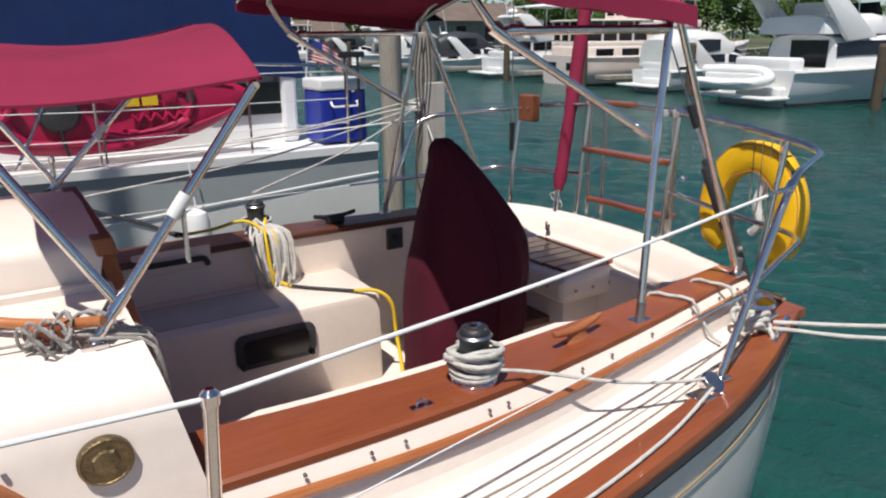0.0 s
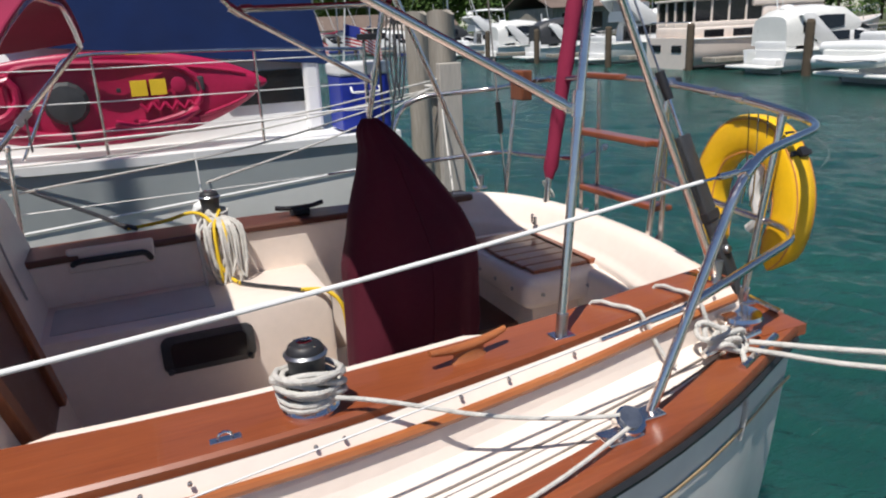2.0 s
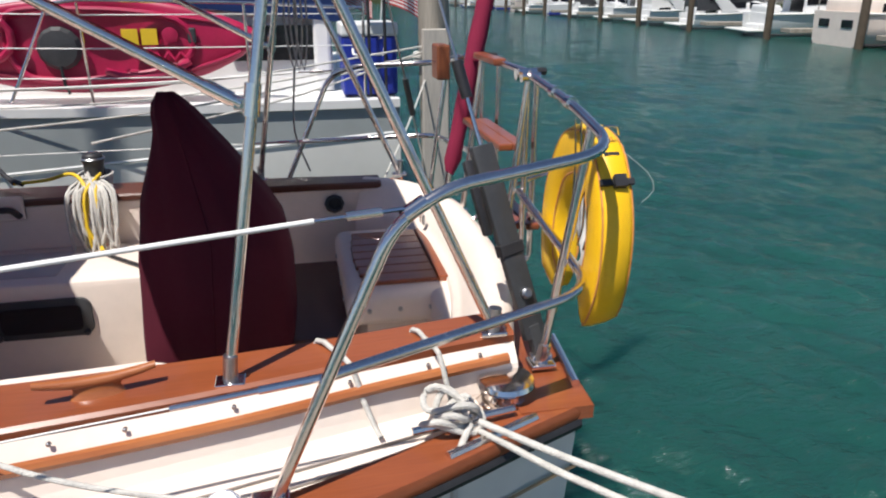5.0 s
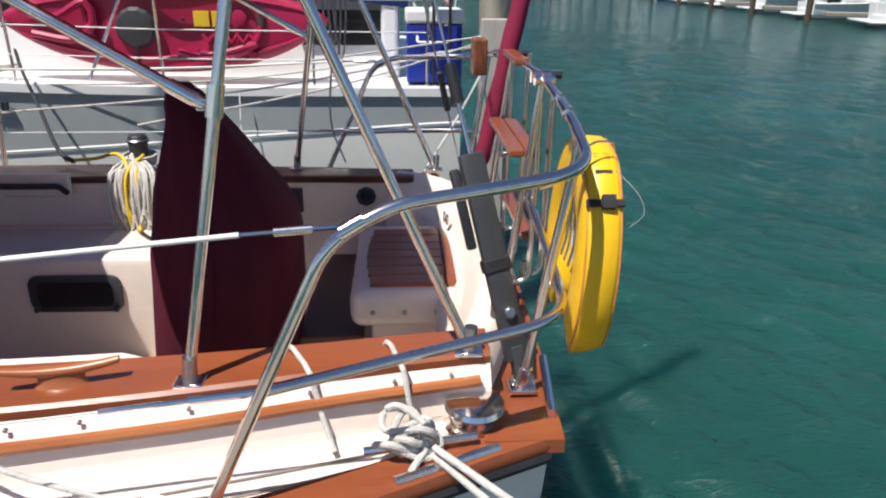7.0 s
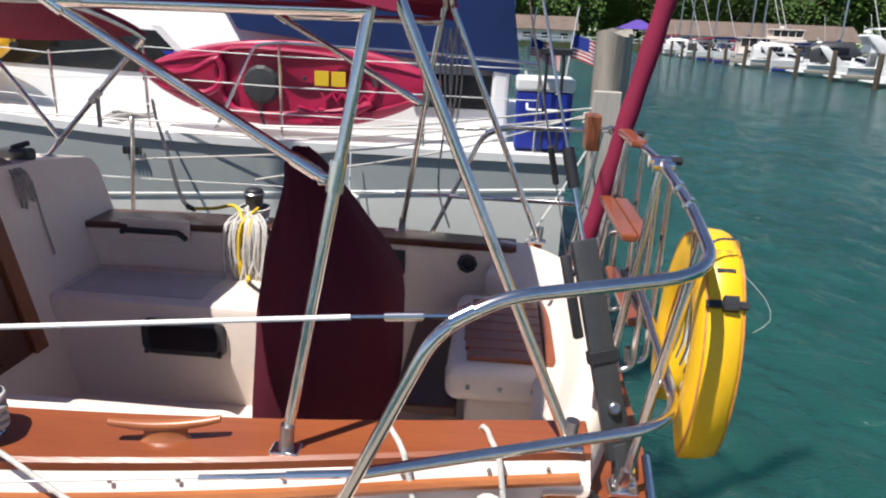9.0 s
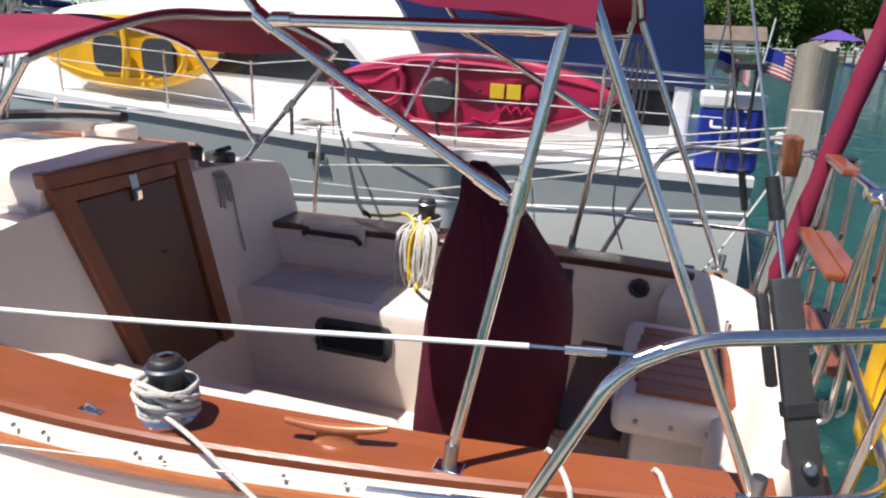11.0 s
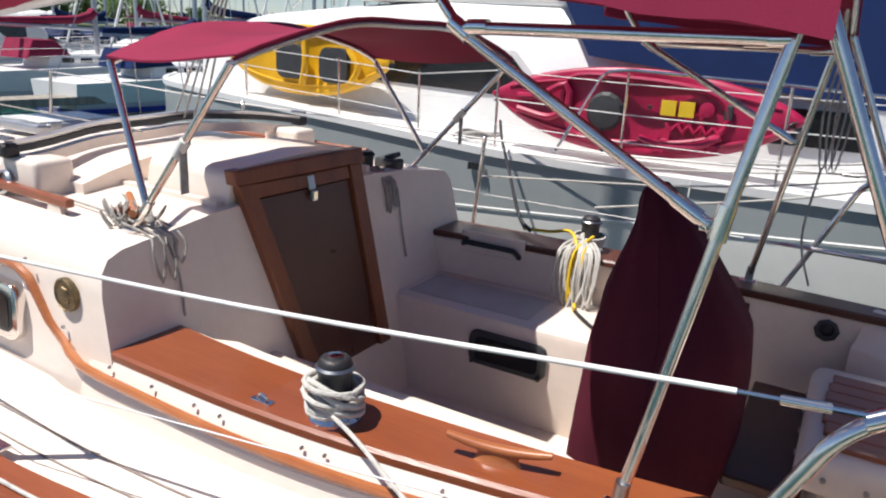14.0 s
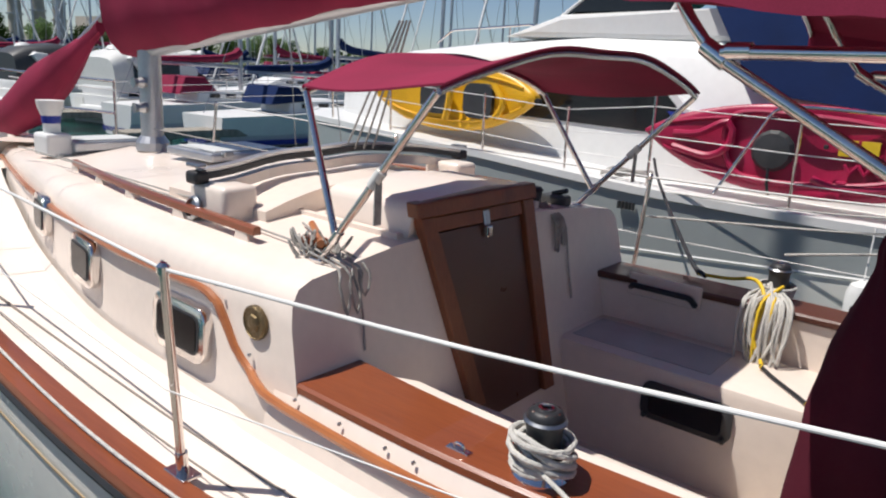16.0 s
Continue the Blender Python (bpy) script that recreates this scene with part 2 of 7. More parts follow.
def prism(outline, axis, a, b, bevel=0.0, bm=None, seg=2):
    """Extrudes a closed outline of 2D points along x, y or z from a to b."""
    def place(u, v, w):
        return {"x": (w, u, v), "y": (u, w, v), "z": (u, v, w)}[axis]
    own = bm or bmesh.new()
    va = [own.verts.new(place(u, v, a)) for u, v in outline]
    vb = [own.verts.new(place(u, v, b)) for u, v in outline]
    f1, f2 = own.faces.new(va), own.faces.new(vb[::-1])
    n = len(outline)
    for i in range(n):
        own.faces.new((va[i], vb[i], vb[(i + 1) % n], va[(i + 1) % n]))
    if bevel:
        bmesh.ops.bevel(own, geom=list(f1.edges) + list(f2.edges), offset=bevel, segments=seg, affect="EDGES", profile=0.5)
    return own


def rrect(x0, y0, x1, y1, r, k=5):
    """A rectangle with rounded corners, as an outline."""
    out = []
    for cx, cy, a in ((x1 - r, y1 - r, 0), (x0 + r, y1 - r, 90), (x0 + r, y0 + r, 180), (x1 - r, y0 + r, 270)):
        for i in range(k + 1):
            q = radians(a + 90 * i / k)
            out.append((cx + r * math.cos(q), cy + r * math.sin(q)))
    return out


def interp(x, table):
    xs, ys = zip(*table)
    return float(np.interp(x, xs, ys))


def soft(x, table):
    """A smooth reading of a table (x, value)."""
    return sum(interp(x + d, table) for d in (-0.24, -0.12, 0, 0.12, 0.24)) / 5


# ---- harbour: water, sky line ----
bm = bmesh.new()
radii = [1.0 * 1.01 ** i for i in range(415)]
while radii[-1] < 2500:
    radii.append(radii[-1] * 1.12)
turns = [radians(-105 + 0.57 * i) for i in range(411)] + [radians(129 + 3.0 * i) for i in range(1, 42)]
R_, T_ = np.meshgrid(np.array(radii), np.array(turns), indexing="ij")
X_, Y_ = 1.3 + R_ * np.cos(T_), -0.9 + R_ * np.sin(T_)
Z_ = np.zeros_like(X_)
wrng = random.Random(5)
for i in range(26):
    wl_ = 0.16 * 1.085 ** i
    th = radians(35 + wrng.gauss(0, 38))
    fade = np.clip(wl_ / (0.028 * R_) - 0.5, 0, 1) * np.clip((70 - R_) / 40, 0, 1)
    Z_ += 0.0118 * min(wl_, 0.36) * fade * np.sin(6.28318 / wl_ * (X_ * math.cos(th) + Y_ * math.sin(th)) + wrng.uniform(0, 6.28) + 0.6 * np.sin(X_ * 0.9 + i) + 0.6 * np.sin(Y_ * 0.8 + 2 * i))
nr, na = X_.shape
co = [(1.3, -0.9, 0.0)] + list(zip(X_.ravel().tolist(), Y_.ravel().tolist(), Z_.ravel().tolist()))
fs = [(0, 1 + j, 1 + (j + 1) % na) for j in range(na)]
for i in range(nr - 1):
    for j in range(na):
        k = (j + 1) % na
        fs.append((1 + i * na + j, 1 + (i + 1) * na + j, 1 + (i + 1) * na + k, 1 + i * na + k))
me = bpy.data.meshes.new("water_sheet")
me.from_pydata(co, [], fs)
bm.from_mesh(me)
bpy.data.meshes.remove(me)
tagged(part("water", bm, WATER, smooth=True, sharp=180), "green harbour water with small wind ripples", "water", kind="structure")

SEAT, SOLE = 1.22, 0.75
MID = 2.5  # the boat's centreline in y
HALF = [(-6.2, 0.02), (-5.6, 0.37), (-4.8, 0.74), (-4, 1.02), (-3, 1.26), (-2, 1.42), (-1.1, 1.50), (-0.4, 1.53), (0.3, 1.535), (1.0, 1.47), (1.7, 1.365), (1.93, 1.31), (2.26, 1.18), (2.59, 1.03), (2.75, 0.95)]
SHEER = [(-6.2, 1.62), (-4, 1.40), (-2, 1.27), (0, 1.22), (1.0, 1.24), (1.7, 1.282), (2.7, 1.315)]
STERN = 2.59


def half(x):
    return soft(x, HALF)


def sheer(x):
    return soft(x, SHEER)


XS = [-6.2 + i * (STERN + 6.2) / 60 for i in range(61)]

boat = thing("sailing_yacht", "cream fibreglass sailing yacht with oiled teak trim, moored", "sailboat", (0, MID, 0))

# hull: rounded sections from the rail down below the water
rings = []
for x in XS:
    h, z = half(x), sheer(x)
    sec = [(1.0, z), (1.0, z - 0.10), (0.985, z * 0.65), (0.95, z * 0.3), (0.88, 0.05), (0.7, -0.25), (0.3, -0.45)]
    port = [Vector((x - (0.10 * (1 - q / z) if x > 2.3 else 0), MID - h * w, q)) for w, q in sec]
    star = [Vector((v.x, 2 * MID - v.y, v.z)) for v in port[::-1]]
    rings.append(port + star)
part("hull", loft(rings, False, False), HULLW, boat, smooth=True)
bm = loft([rings[-1], [Vector((p.x, MID, p.z)) for p in rings[-1]]], False, False)
part("transom", bm, HULLW, boat)
for s in (1, -1):
    bm = loft([[(x, MID - s * (half(x) + 0.004 + d), sheer(x) - 0.16 + q) for d, q in ((0, -0.006), (0.003, -0.004), (0.003, 0.004), (0, 0.006))] for x in XS], True, True)
    part("cove_stripe", bm, TAN, boat)
    # teak cap rail with a dark rubbing strip under it
    for name, ma, y0, y1, z0, z1 in (("cap_rail", TEAK, -0.105, 0.02, -0.005, 0.032), ("rubbing_strake", BLACKM, -0.01, 0.026, -0.032, -0.005)):
        bm = loft([[(x, MID - s * (half(x) + a), sheer(x) + b) for a, b in ((y0, z0), (y1, z0), (y1 + 0.004, (z0 + z1) / 2), (y1 - 0.004, z1), (y0 + 0.004, z1), (y0, z1 - 0.004))] for x in XS], True, True)
        part(name, bm, ma, boat, smooth=True)
# aft cap rail across the stern
bm = loft([[(STERN + a - 0.03 * ((q / 1.05) ** 2 - 1) , MID + q, sheer(STERN) + b) for a, b in ((-0.16, -0.005), (0.03, -0.005), (0.03, 0.032), (-0.16, 0.032))] for q in [-1.06 + 2.12 * i / 20 for i in range(21)]], True, True)
part("stern_rail_cap", bm, TEAK, boat)

# cross-sections: cap edges of the cockpit coaming on the camera's side, mirrored on the other
CIN = [(0.05, 1.70), (0.35, 1.66), (0.7, 1.635), (1.1, 1.635), (1.6, 1.665), (2.0, 1.70), (2.46, 1.765)]
COUT = [(-6, 1.45), (0.05, 1.425), (0.5, 1.405), (0.9, 1.405), (1.3, 1.44), (1.8, 1.515), (2.46, 1.635)]
CAPZ = [(0.05, 1.435), (1.0, 1.442), (1.7, 1.45), (2.46, 1.468)]
CABY = [(-4.6, 2.32), (-3.8, 2.08), (-3, 1.87), (-2.4, 1.71), (-2, 1.62), (-1.4, 1.50), (-1, 1.435), (0.2, 1.40)]
CX = [0.10 + i * 2.36 / 30 for i in range(31)]


def lip(s, x):
    """How far the moulding reaches inside the teak cap."""
    return (0.068 if 0.4 < x < 1.54 else 0.03) if s > 0 else -0.022


def mir(s, y):
    return y if s > 0 else 2 * MID - y


for s in (1, -1):
    # side deck from the cap rail to the foot of the coaming and cabin
    rows = []
    for x in [-6.1 + i * 8.58 / 80 for i in range(81)]:
        co = max(soft(x, CABY) - 0.02 if x < 0 else soft(x, COUT) - 0.055, MID - half(x) + 0.10)
        a = MID - half(x) + 0.08
        rows.append([(x, mir(s, a), sheer(x) - 0.012), (x, mir(s, a + (co - a) * 0.7), sheer(x) + 0.010), (x, mir(s, a + (co - a) * 0.93), sheer(x) + 0.025), (x, mir(s, co), sheer(x) + 0.06)])
    part("side_deck", loft(rows, False, False), DECK, boat, smooth=True)
    bm = loft([[(x, mir(s, max(soft(x, CABY) - 0.02, MID - half(x) + 0.10)), sheer(x) + 0.055), (x, MID, sheer(x) + 0.07)] for x in [-6.1 + 0.1 * i for i in range(20)]], False, False)
    part("foredeck", bm, DECK, boat)
    # coaming: white moulding under a teak cap
    reach = [x for x in CX if s > 0 or x < 2.33]
    bm = loft([[(x, mir(s, soft(x, COUT) - 0.062), sheer(x) + 0.04), (x, mir(s, soft(x, COUT) - 0.046), sheer(x) + 0.10), (x, mir(s, soft(x, COUT) + 0.002), interp(x, CAPZ) - 0.015), (x, mir(s, soft(x, CIN) + lip(s, x)), interp(x, CAPZ) - 0.015), (x, mir(s, soft(x, CIN) + lip(s, x) + 0.013), interp(x, CAPZ) - 0.03), (x, mir(s, soft(x, CIN) + lip(s, x) + 0.01), SOLE - 0.05)] for x in reach], True, True)
    part("coaming", bm, GEL, boat)
    bm = loft([[(x, mir(s, soft(x, COUT) - 0.004), interp(x, CAPZ) - 0.022), (x, mir(s, soft(x, COUT) - 0.006), interp(x, CAPZ)), (x, mir(s, soft(x, COUT) + 0.004), interp(x, CAPZ) + 0.008), (x, mir(s, soft(x, CIN) - 0.004), interp(x, CAPZ) + 0.008), (x, mir(s, soft(x, CIN) + 0.006), interp(x, CAPZ)), (x, mir(s, soft(x, CIN) + 0.006), interp(x, CAPZ) - 0.022)] for x in reach], True, True)
    # same teak both sides; the far cap's shade is put into its darker colour
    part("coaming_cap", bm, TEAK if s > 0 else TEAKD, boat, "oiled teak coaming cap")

# cockpit: seats, footwell, bulkhead
for s in (1, -1):
    y0, y1 = mir(s, 1.62), mir(s, 2.10)
    part("seat", box((0.1, min(y0, y1), SOLE - 0.05), (1.42, max(y0, y1), SEAT), 0.035), GEL, boat, smooth=True)
part("sole", box((0.1, 1.7, SOLE - 0.1), (2.5, 3.3, SOLE)), DECK, boat)
part("sole_edge", box((0.1, 2.09, SOLE - 0.02), (1.40, 2.13, SOLE + 0.03), 0.01), GEL, boat)


def bulk_x(z):
    return 0.28 - 0.22 * (z - 1.08)


# cabin trunk, rounded at its shoulders
CABZ = [(-4.6, 1.60), (-3, 1.70), (-1, 1.745), (0.2, 1.73)]
rings = []
for x in [-4.6 + i * 0.15 for i in range(31)] + [0.0, 0.10, 0.14]:
    y, z = soft(x, CABY), soft(x, CABZ)
    port = [(y - 0.03, 1.2), (y, 1.32), (y + 0.02, z - 0.13), (y + 0.035, z - 0.06), (y + 0.065, z - 0.02), (y + 0.12, z), (y + 0.5, z + 0.045), (MID, z + 0.07)]
    ring = port + [(2 * MID - a, b) for a, b in port[-2::-1]]
    rings.append([Vector((bulk_x(b) if x > 0.12 else x, a, b)) for a, b in ring])
front = [Vector((-4.75, MID + (p.y - MID) * 0.6, 1.2 + (p.z - 1.2) * 0.4)) for p in rings[0]]
part("cabin_trunk", loft([front] + rings, False, False), GEL, boat, smooth=True, sharp=60)
bm = bmesh.new()
bm.faces.new([bm.verts.new(p) for p in rings[-1]])
v = [bm.verts.new(p) for p in ((bulk_x(1.2), 1.37, 1.2), (bulk_x(1.2), 3.63, 1.2), (bulk_x(0.7), 3.63, 0.7), (bulk_x(0.7), 1.37, 0.7))]
bm.faces.new(v)
part("bulkhead", bm, GEL, boat)

# teak trim along the cabin side and coaming
for s in (1, -1):
    pts = [(-4.4, 1.54), (-3.4, 1.57), (-2.4, 1.60), (-1.2, 1.62), (-0.60, 1.62), (-0.27, 1.618), (-0.18, 1.56), (-0.11, 1.47), (-0.03, 1.405), (0.10, 1.378), (0.4, 1.366), (0.8, 1.362), (1.2, 1.366), (1.7, 1.38), (2.1, 1.40), (2.43, 1.415)]
    path = [(x, mir(s, (soft(x, CABY) + 0.005 if x < 0 else soft(x, COUT) - 0.050)), z + (0.012 if x > -0.05 else 0)) for x, z in pts]
    part("trim_strip", tube(curve(path, 0.05), 0.0155, 8), TEAKO, boat, "varnished teak trim strip", smooth=True)
    # seams in the non-skid deck
    for k, (f, ma) in enumerate(((0.03, BLUEL), (0.36, SEAM), (0.68, SEAM))):
        rows = []
        for x in [-4 + i * 0.16 for i in range(41)]:
            x = min(x, 2.3)
            a, b = MID - half(x) + 0.10, max(soft(x, COUT) - 0.10, MID - half(x) + 0.12)
            y = a + (b - a) * f
            z = sheer(x) - 0.009 + 0.028 * f
            rows.append([(x, mir(s, y - 0.0022), z + 0.003), (x, mir(s, y + 0.0022), z + 0.003), (x, mir(s, y + 0.0022), z - 0.01), (x, mir(s, y - 0.0022), z - 0.01)])
        part("deck_seam", loft(rows, True, True), ma, boat)
    for x in (0.22, 0.42, 0.60, 0.70, 0.98, 1.05, 1.37, 1.52, 1.75, 2.02, 2.22, 2.36):
        m = Matrix.Translation((x, mir(s, soft(x, COUT) - 0.026), 1.405 + 0.03 * max(0, x - 1) / 1.4)) @ Matrix.Rotation(radians(90 * s), 4, "X")
        part("bolt", lathe([(0.0055, -0.004), (0.0055, 0.003), (0.003, 0.005)], 10, m=m), STEELD, boat)
    for x in (-0.55, -0.2, -0.02):
        m = Matrix.Translation((x, mir(s, soft(x, CABY) - 0.002), 1.47 - 0.03 * x if x > -0.1 else 1.66)) @ Matrix.Rotation(radians(90 * s), 4, "X")
        part("bolt", lathe([(0.006, -0.004), (0.006, 0.004), (0.003, 0.006)], 10, m=m), STEELD, boat)

# coaming swept round the stern, helm seat
AFT = [(2.38, 1.66), (2.425, 1.78), (2.475, 1.95), (2.525, 2.2), (2.545, 2.45), (2.54, 2.7), (2.51, 2.95), (2.44, 3.14), (2.34, 3.26), (2.22, 3.325)]
line = curve([(x, y, 0) for x, y in AFT], 0.06)
rows = []
for i, p in enumerate(line):
    d = line[min(i + 1, len(line) - 1)] - line[max(i - 1, 0)]
    o = Vector((d.y, -d.x, 0)).normalized()
    if o.x < 0 and abs(o.x) > 0.2:
        o = -o
    prof = [(-0.115, 1.18), (-0.112, 1.335), (-0.104, 1.350), (-0.088, 1.358), (-0.074, 1.378), (-0.035, 1.440), (-0.012, 1.464), (0.018, 1.476), (0.048, 1.472), (0.075, 1.455), (0.088, 1.31)]
    rows.append([Vector((min(p.x + o.x * a, 2.60), p.y + o.y * a, b)) for a, b in prof])
part("stern_coaming", loft(rows, False, False), GEL, boat, smooth=True, sharp=70)
part("aft_bench", box((2.36, 1.90, SOLE - 0.05), (2.56, 3.36, 1.318), 0.03, seg=3), GEL, boat, smooth=True)
part("helm_seat", box((2.06, 2.29, 1.19), (2.54, 3.02, 1.328), 0.045, seg=4), GEL, boat, "moulded cream helm seat", smooth=True)
part("helm_seat_base", box((2.13, 2.36, SOLE - 0.05), (2.5, 3.0, 1.22), 0.03), GEL, boat, smooth=True)
for y in (2.40, 2.55, 2.70, 2.85):
    m = Matrix.Translation((2.058, y, 1.265)) @ Matrix.Rotation(radians(90), 4, "Y")
    part("bolt", lathe([(0.009, -0.004), (0.009, 0.004)], 10, m=m), STEELD, boat)
for x in (2.14, 2.25, 2.36):
    m = Matrix.Translation((x, 2.286, 1.258)) @ Matrix.Rotation(radians(90), 4, "X")
    part("bolt", lathe([(0.008, -0.004), (0.008, 0.004)], 10, m=m), STEELD, boat)
part("foot_board", box((1.86, 2.42, 1.06), (2.10, 3.24, 1.10), 0.008), TEAKD, boat, "dark teak foot board")
lid = thing("teak_grating", "slatted oiled teak grating on the helm seat", "grating", (2.27, 2.6, 1.33))
for i in range(7):
    y = 2.345 + i * 0.08
    part("slat", box((2.13 - 0.02 * math.sin(i * 0.5), y, 1.328), (2.397, y + 0.075, 1.345), 0.004, seg=1), TEAK, lid)
part("border", box((2.40, 2.34, 1.326), (2.436, 2.90, 1.350), 0.005), TEAK, lid)
# engine panel, recessed handle and vent in the far coaming
m = Matrix.Translation((2.08, 3.286, 1.37)) @ Matrix.Rotation(radians(90), 4, "X")
vent = thing("deck_vent", "black octagonal vent set in the coaming", "vent", (2.08, 3.28, 1.37))
part("rim", lathe([(0.045, -0.006), (0.048, 0.006), (0.036, 0.014), (0.030, 0.008), (0.030, -0.004)], 8, m=m), CHAR, vent)
part("grille", lathe([(0.031, -0.002), (0.010, 0.004)], 12, m=m), BLACKM, vent)
panel = thing("engine_panel", "dark engine panel in the coaming", "panel", (1.72, 3.32, 1.34))
part("plate", box((1.68, 3.318, 1.28), (1.78, 3.342, 1.40), 0.006), CHAR, panel)
part("dial", lathe([(0.022, -0.004), (0.022, 0.008)], 16, m=Matrix.Translation((1.73, 3.318, 1.35)) @ Matrix.Rotation(radians(90), 4, "X")), BLACKM, panel)
pocket = thing("coaming_locker", "recessed coaming pocket with a black grab handle", "locker", (0.54, 3.3, 1.44))
part("recess", box((0.36, 3.335, 1.36), (0.72, 3.349, 1.47), 0.01), GEL, pocket)
part("handle", tube(rounded([(0.38, 3.33, 1.40), (0.40, 3.30, 1.42), (0.68, 3.30, 1.42), (0.70, 3.33, 1.38)], 0.02), 0.014, 8), BLACKM, pocket, smooth=True)
win = thing("locker_hatch", "smoked glass opening port in the seat front", "window", (0.87, 2.89, 1.08))
bm = prism(rrect(0.675, 0.985, 1.055, 1.150, 0.04), "y", 2.885, 2.905, 0.005)
part("frame", bm, CHAR, win, smooth=True)
part("pane", prism(rrect(0.712, 1.012, 1.018, 1.122, 0.025), "y", 2.878, 2.884), DARKGLASS, win)
for x in (0.70, 1.03):
    part("dog", lathe([(0.012, 0), (0.012, 0.016), (0.006, 0.02)], 10, m=Matrix.Translation((x, 2.886, 1.0)) @ Matrix.Rotation(radians(90), 4, "X")), CHAR, win)
drain = tagged(part("sole_drain", lathe([(0.03, SOLE), (0.03, SOLE + 0.006), (0.02, SOLE + 0.008)], 14, m=Matrix.Translation((0.72, 2.55, 0))), BLACKM), "black drain cover set in the cockpit sole", "drain")
tagged(part("seat_cushion", box((0.28, 2.97, SEAT), (0.92, 3.27, SEAT + 0.006), 0.003), MAT), "grey non-slip mat on the cockpit seat", "mat")

# companionway
door = thing("companionway_door", "closed teak companionway with a dark screen panel", "door", (0.2, 2.45, 1.1))


def on_bulk(y, z, out=0.0):
    return Vector((bulk_x(z) + out, y, z))


def slab(name, quad, t0, t1, mat, parent, label=""):
    bm = bmesh.new()
    a = [bm.verts.new(on_bulk(y, z, t0)) for y, z in quad]
    b = [bm.verts.new(on_bulk(y, z, t1)) for y, z in quad]
    bm.faces.new(a)
    bm.faces.new(b[::-1])
    for i in range(4):
        bm.faces.new((a[i], b[i], b[(i + 1) % 4], a[(i + 1) % 4]))
    bmesh.ops.bevel(bm, geom=bm.edges[:], offset=0.004, segments=1, affect="EDGES")
    return part(name, bm, mat, parent, label)


slab("jamb", [(2.01, 1.86), (2.09, 1.86), (2.27, 1.12), (2.19, 1.12)], -0.01, 0.035, TEAKV, door)
slab("jamb", [(2.67, 1.86), (2.75, 1.86), (2.77, 1.04), (2.69, 1.04)], -0.01, 0.035, TEAKV, door)
slab("head", [(1.99, 1.862), (2.76, 1.862), (2.76, 1.925), (1.99, 1.915)], -0.01, 0.045, TEAKV, door)
slab("rail", [(2.10, 1.80), (2.665, 1.80), (2.665, 1.855), (2.09, 1.855)], -0.005, 0.026, TEAKV, door)
slab("screen", [(2.10, 1.795), (2.665, 1.795), (2.685, 1.04), (2.28, 1.04)], -0.004, 0.014, TEAKD, door, "dark woven screen panel")
plate = slab("lock_plate", [(2.385, 1.79), (2.425, 1.79), (2.425, 1.85), (2.385, 1.85)], 0.026, 0.034, STEELD, door)
part("padlock", box((bulk_x(1.77) + 0.02, 2.385, 1.745), (bulk_x(1.77) + 0.045, 2.42, 1.79), 0.006), CHROME, plate, "chrome padlock")
hood = thing("sliding_hatch", "cream moulded sliding hatch over the companionway", "hatch", (-0.2, 2.43, 1.8))
bm = loft([[(x + (0.03 if z > 1.85 else 0), y, z + 0.015 * (1 - abs((y - 2.40) / 0.40) ** 2)) for y, z in ((2.0, 1.74), (2.0, 1.875), (2.015, 1.905), (2.05, 1.915), (2.43, 1.925), (2.74, 1.915), (2.775, 1.905), (2.79, 1.875), (2.79, 1.74))] for x in (-0.36, -0.34, 0.06, 0.085)], True, True)
part("cover", bm, GEL, hood, smooth=True, sharp=50)
bm = loft([[(x, y, z) for y, z in ((1.96, 1.74), (1.96, 1.80), (1.99, 1.80), (1.99, 1.74))] for x in (-1.0, 0.08)], True, True)
part("runner", bm, GEL, hood)
part("runner", loft([[(x, y, z) for y, z in ((2.87, 1.74), (2.87, 1.82), (2.90, 1.82), (2.90, 1.74))] for x in (-1.0, 0.08)], True, True), GEL, hood)

# gear on the cabin top
gar = thing("sea_hood", "cream moulded sea hood across the cabin top", "hood", (-0.7, 2.5, 1.75))
bm = loft([[(x, y, (1.78 + 0.12 * (1 - abs((y - 2.47) / 0.75) ** 2.5)) if q else 1.72) for y, q in [(1.80, 0)] + [(1.80 + 1.34 * i / 12, 1) for i in range(13)] + [(3.14, 0)]] for x in (-1.15, -1.1, -0.5, -0.46)], True, True)
part("shell", bm, GEL, gar, smooth=True, sharp=50)
for y in (1.74, 3.16):
    part("riser", box((-0.78, y - 0.07, 1.70), (-0.54, y + 0.09, 1.90), 0.025, seg=3), GEL, gar, smooth=True)
trav = thing("mainsheet_traveller", "black mainsheet traveller track bowed across the cabin top", "traveller", (-0.7, 2.5, 1.95))
arc = [(-0.72 + 0.02 * math.sin(i), 1.68 + 1.6 * i / 20, 1.925 + 0.07 * math.sin(math.pi * i / 20)) for i in range(21)]
part("track", loft([[(x + a, y, z + b) for a, b in ((-0.022, -0.016), (0.022, -0.016), (0.022, 0.008), (-0.022, 0.008))] for x, y, z in arc], True, True), CHAR, trav)
part("rail", loft([[(x + a, y, z + b) for a, b in ((-0.016, 0.008), (0.016, 0.008), (0.022, 0.026), (-0.022, 0.026))] for x, y, z in arc], True, True), ALU, trav)
part("support_beam", loft([[(x + a, y, z + b) for a, b in ((-0.03, -0.075), (0.035, -0.075), (0.035, -0.034), (-0.03, -0.034))] for x, y, z in arc], True, True), GEL, trav)
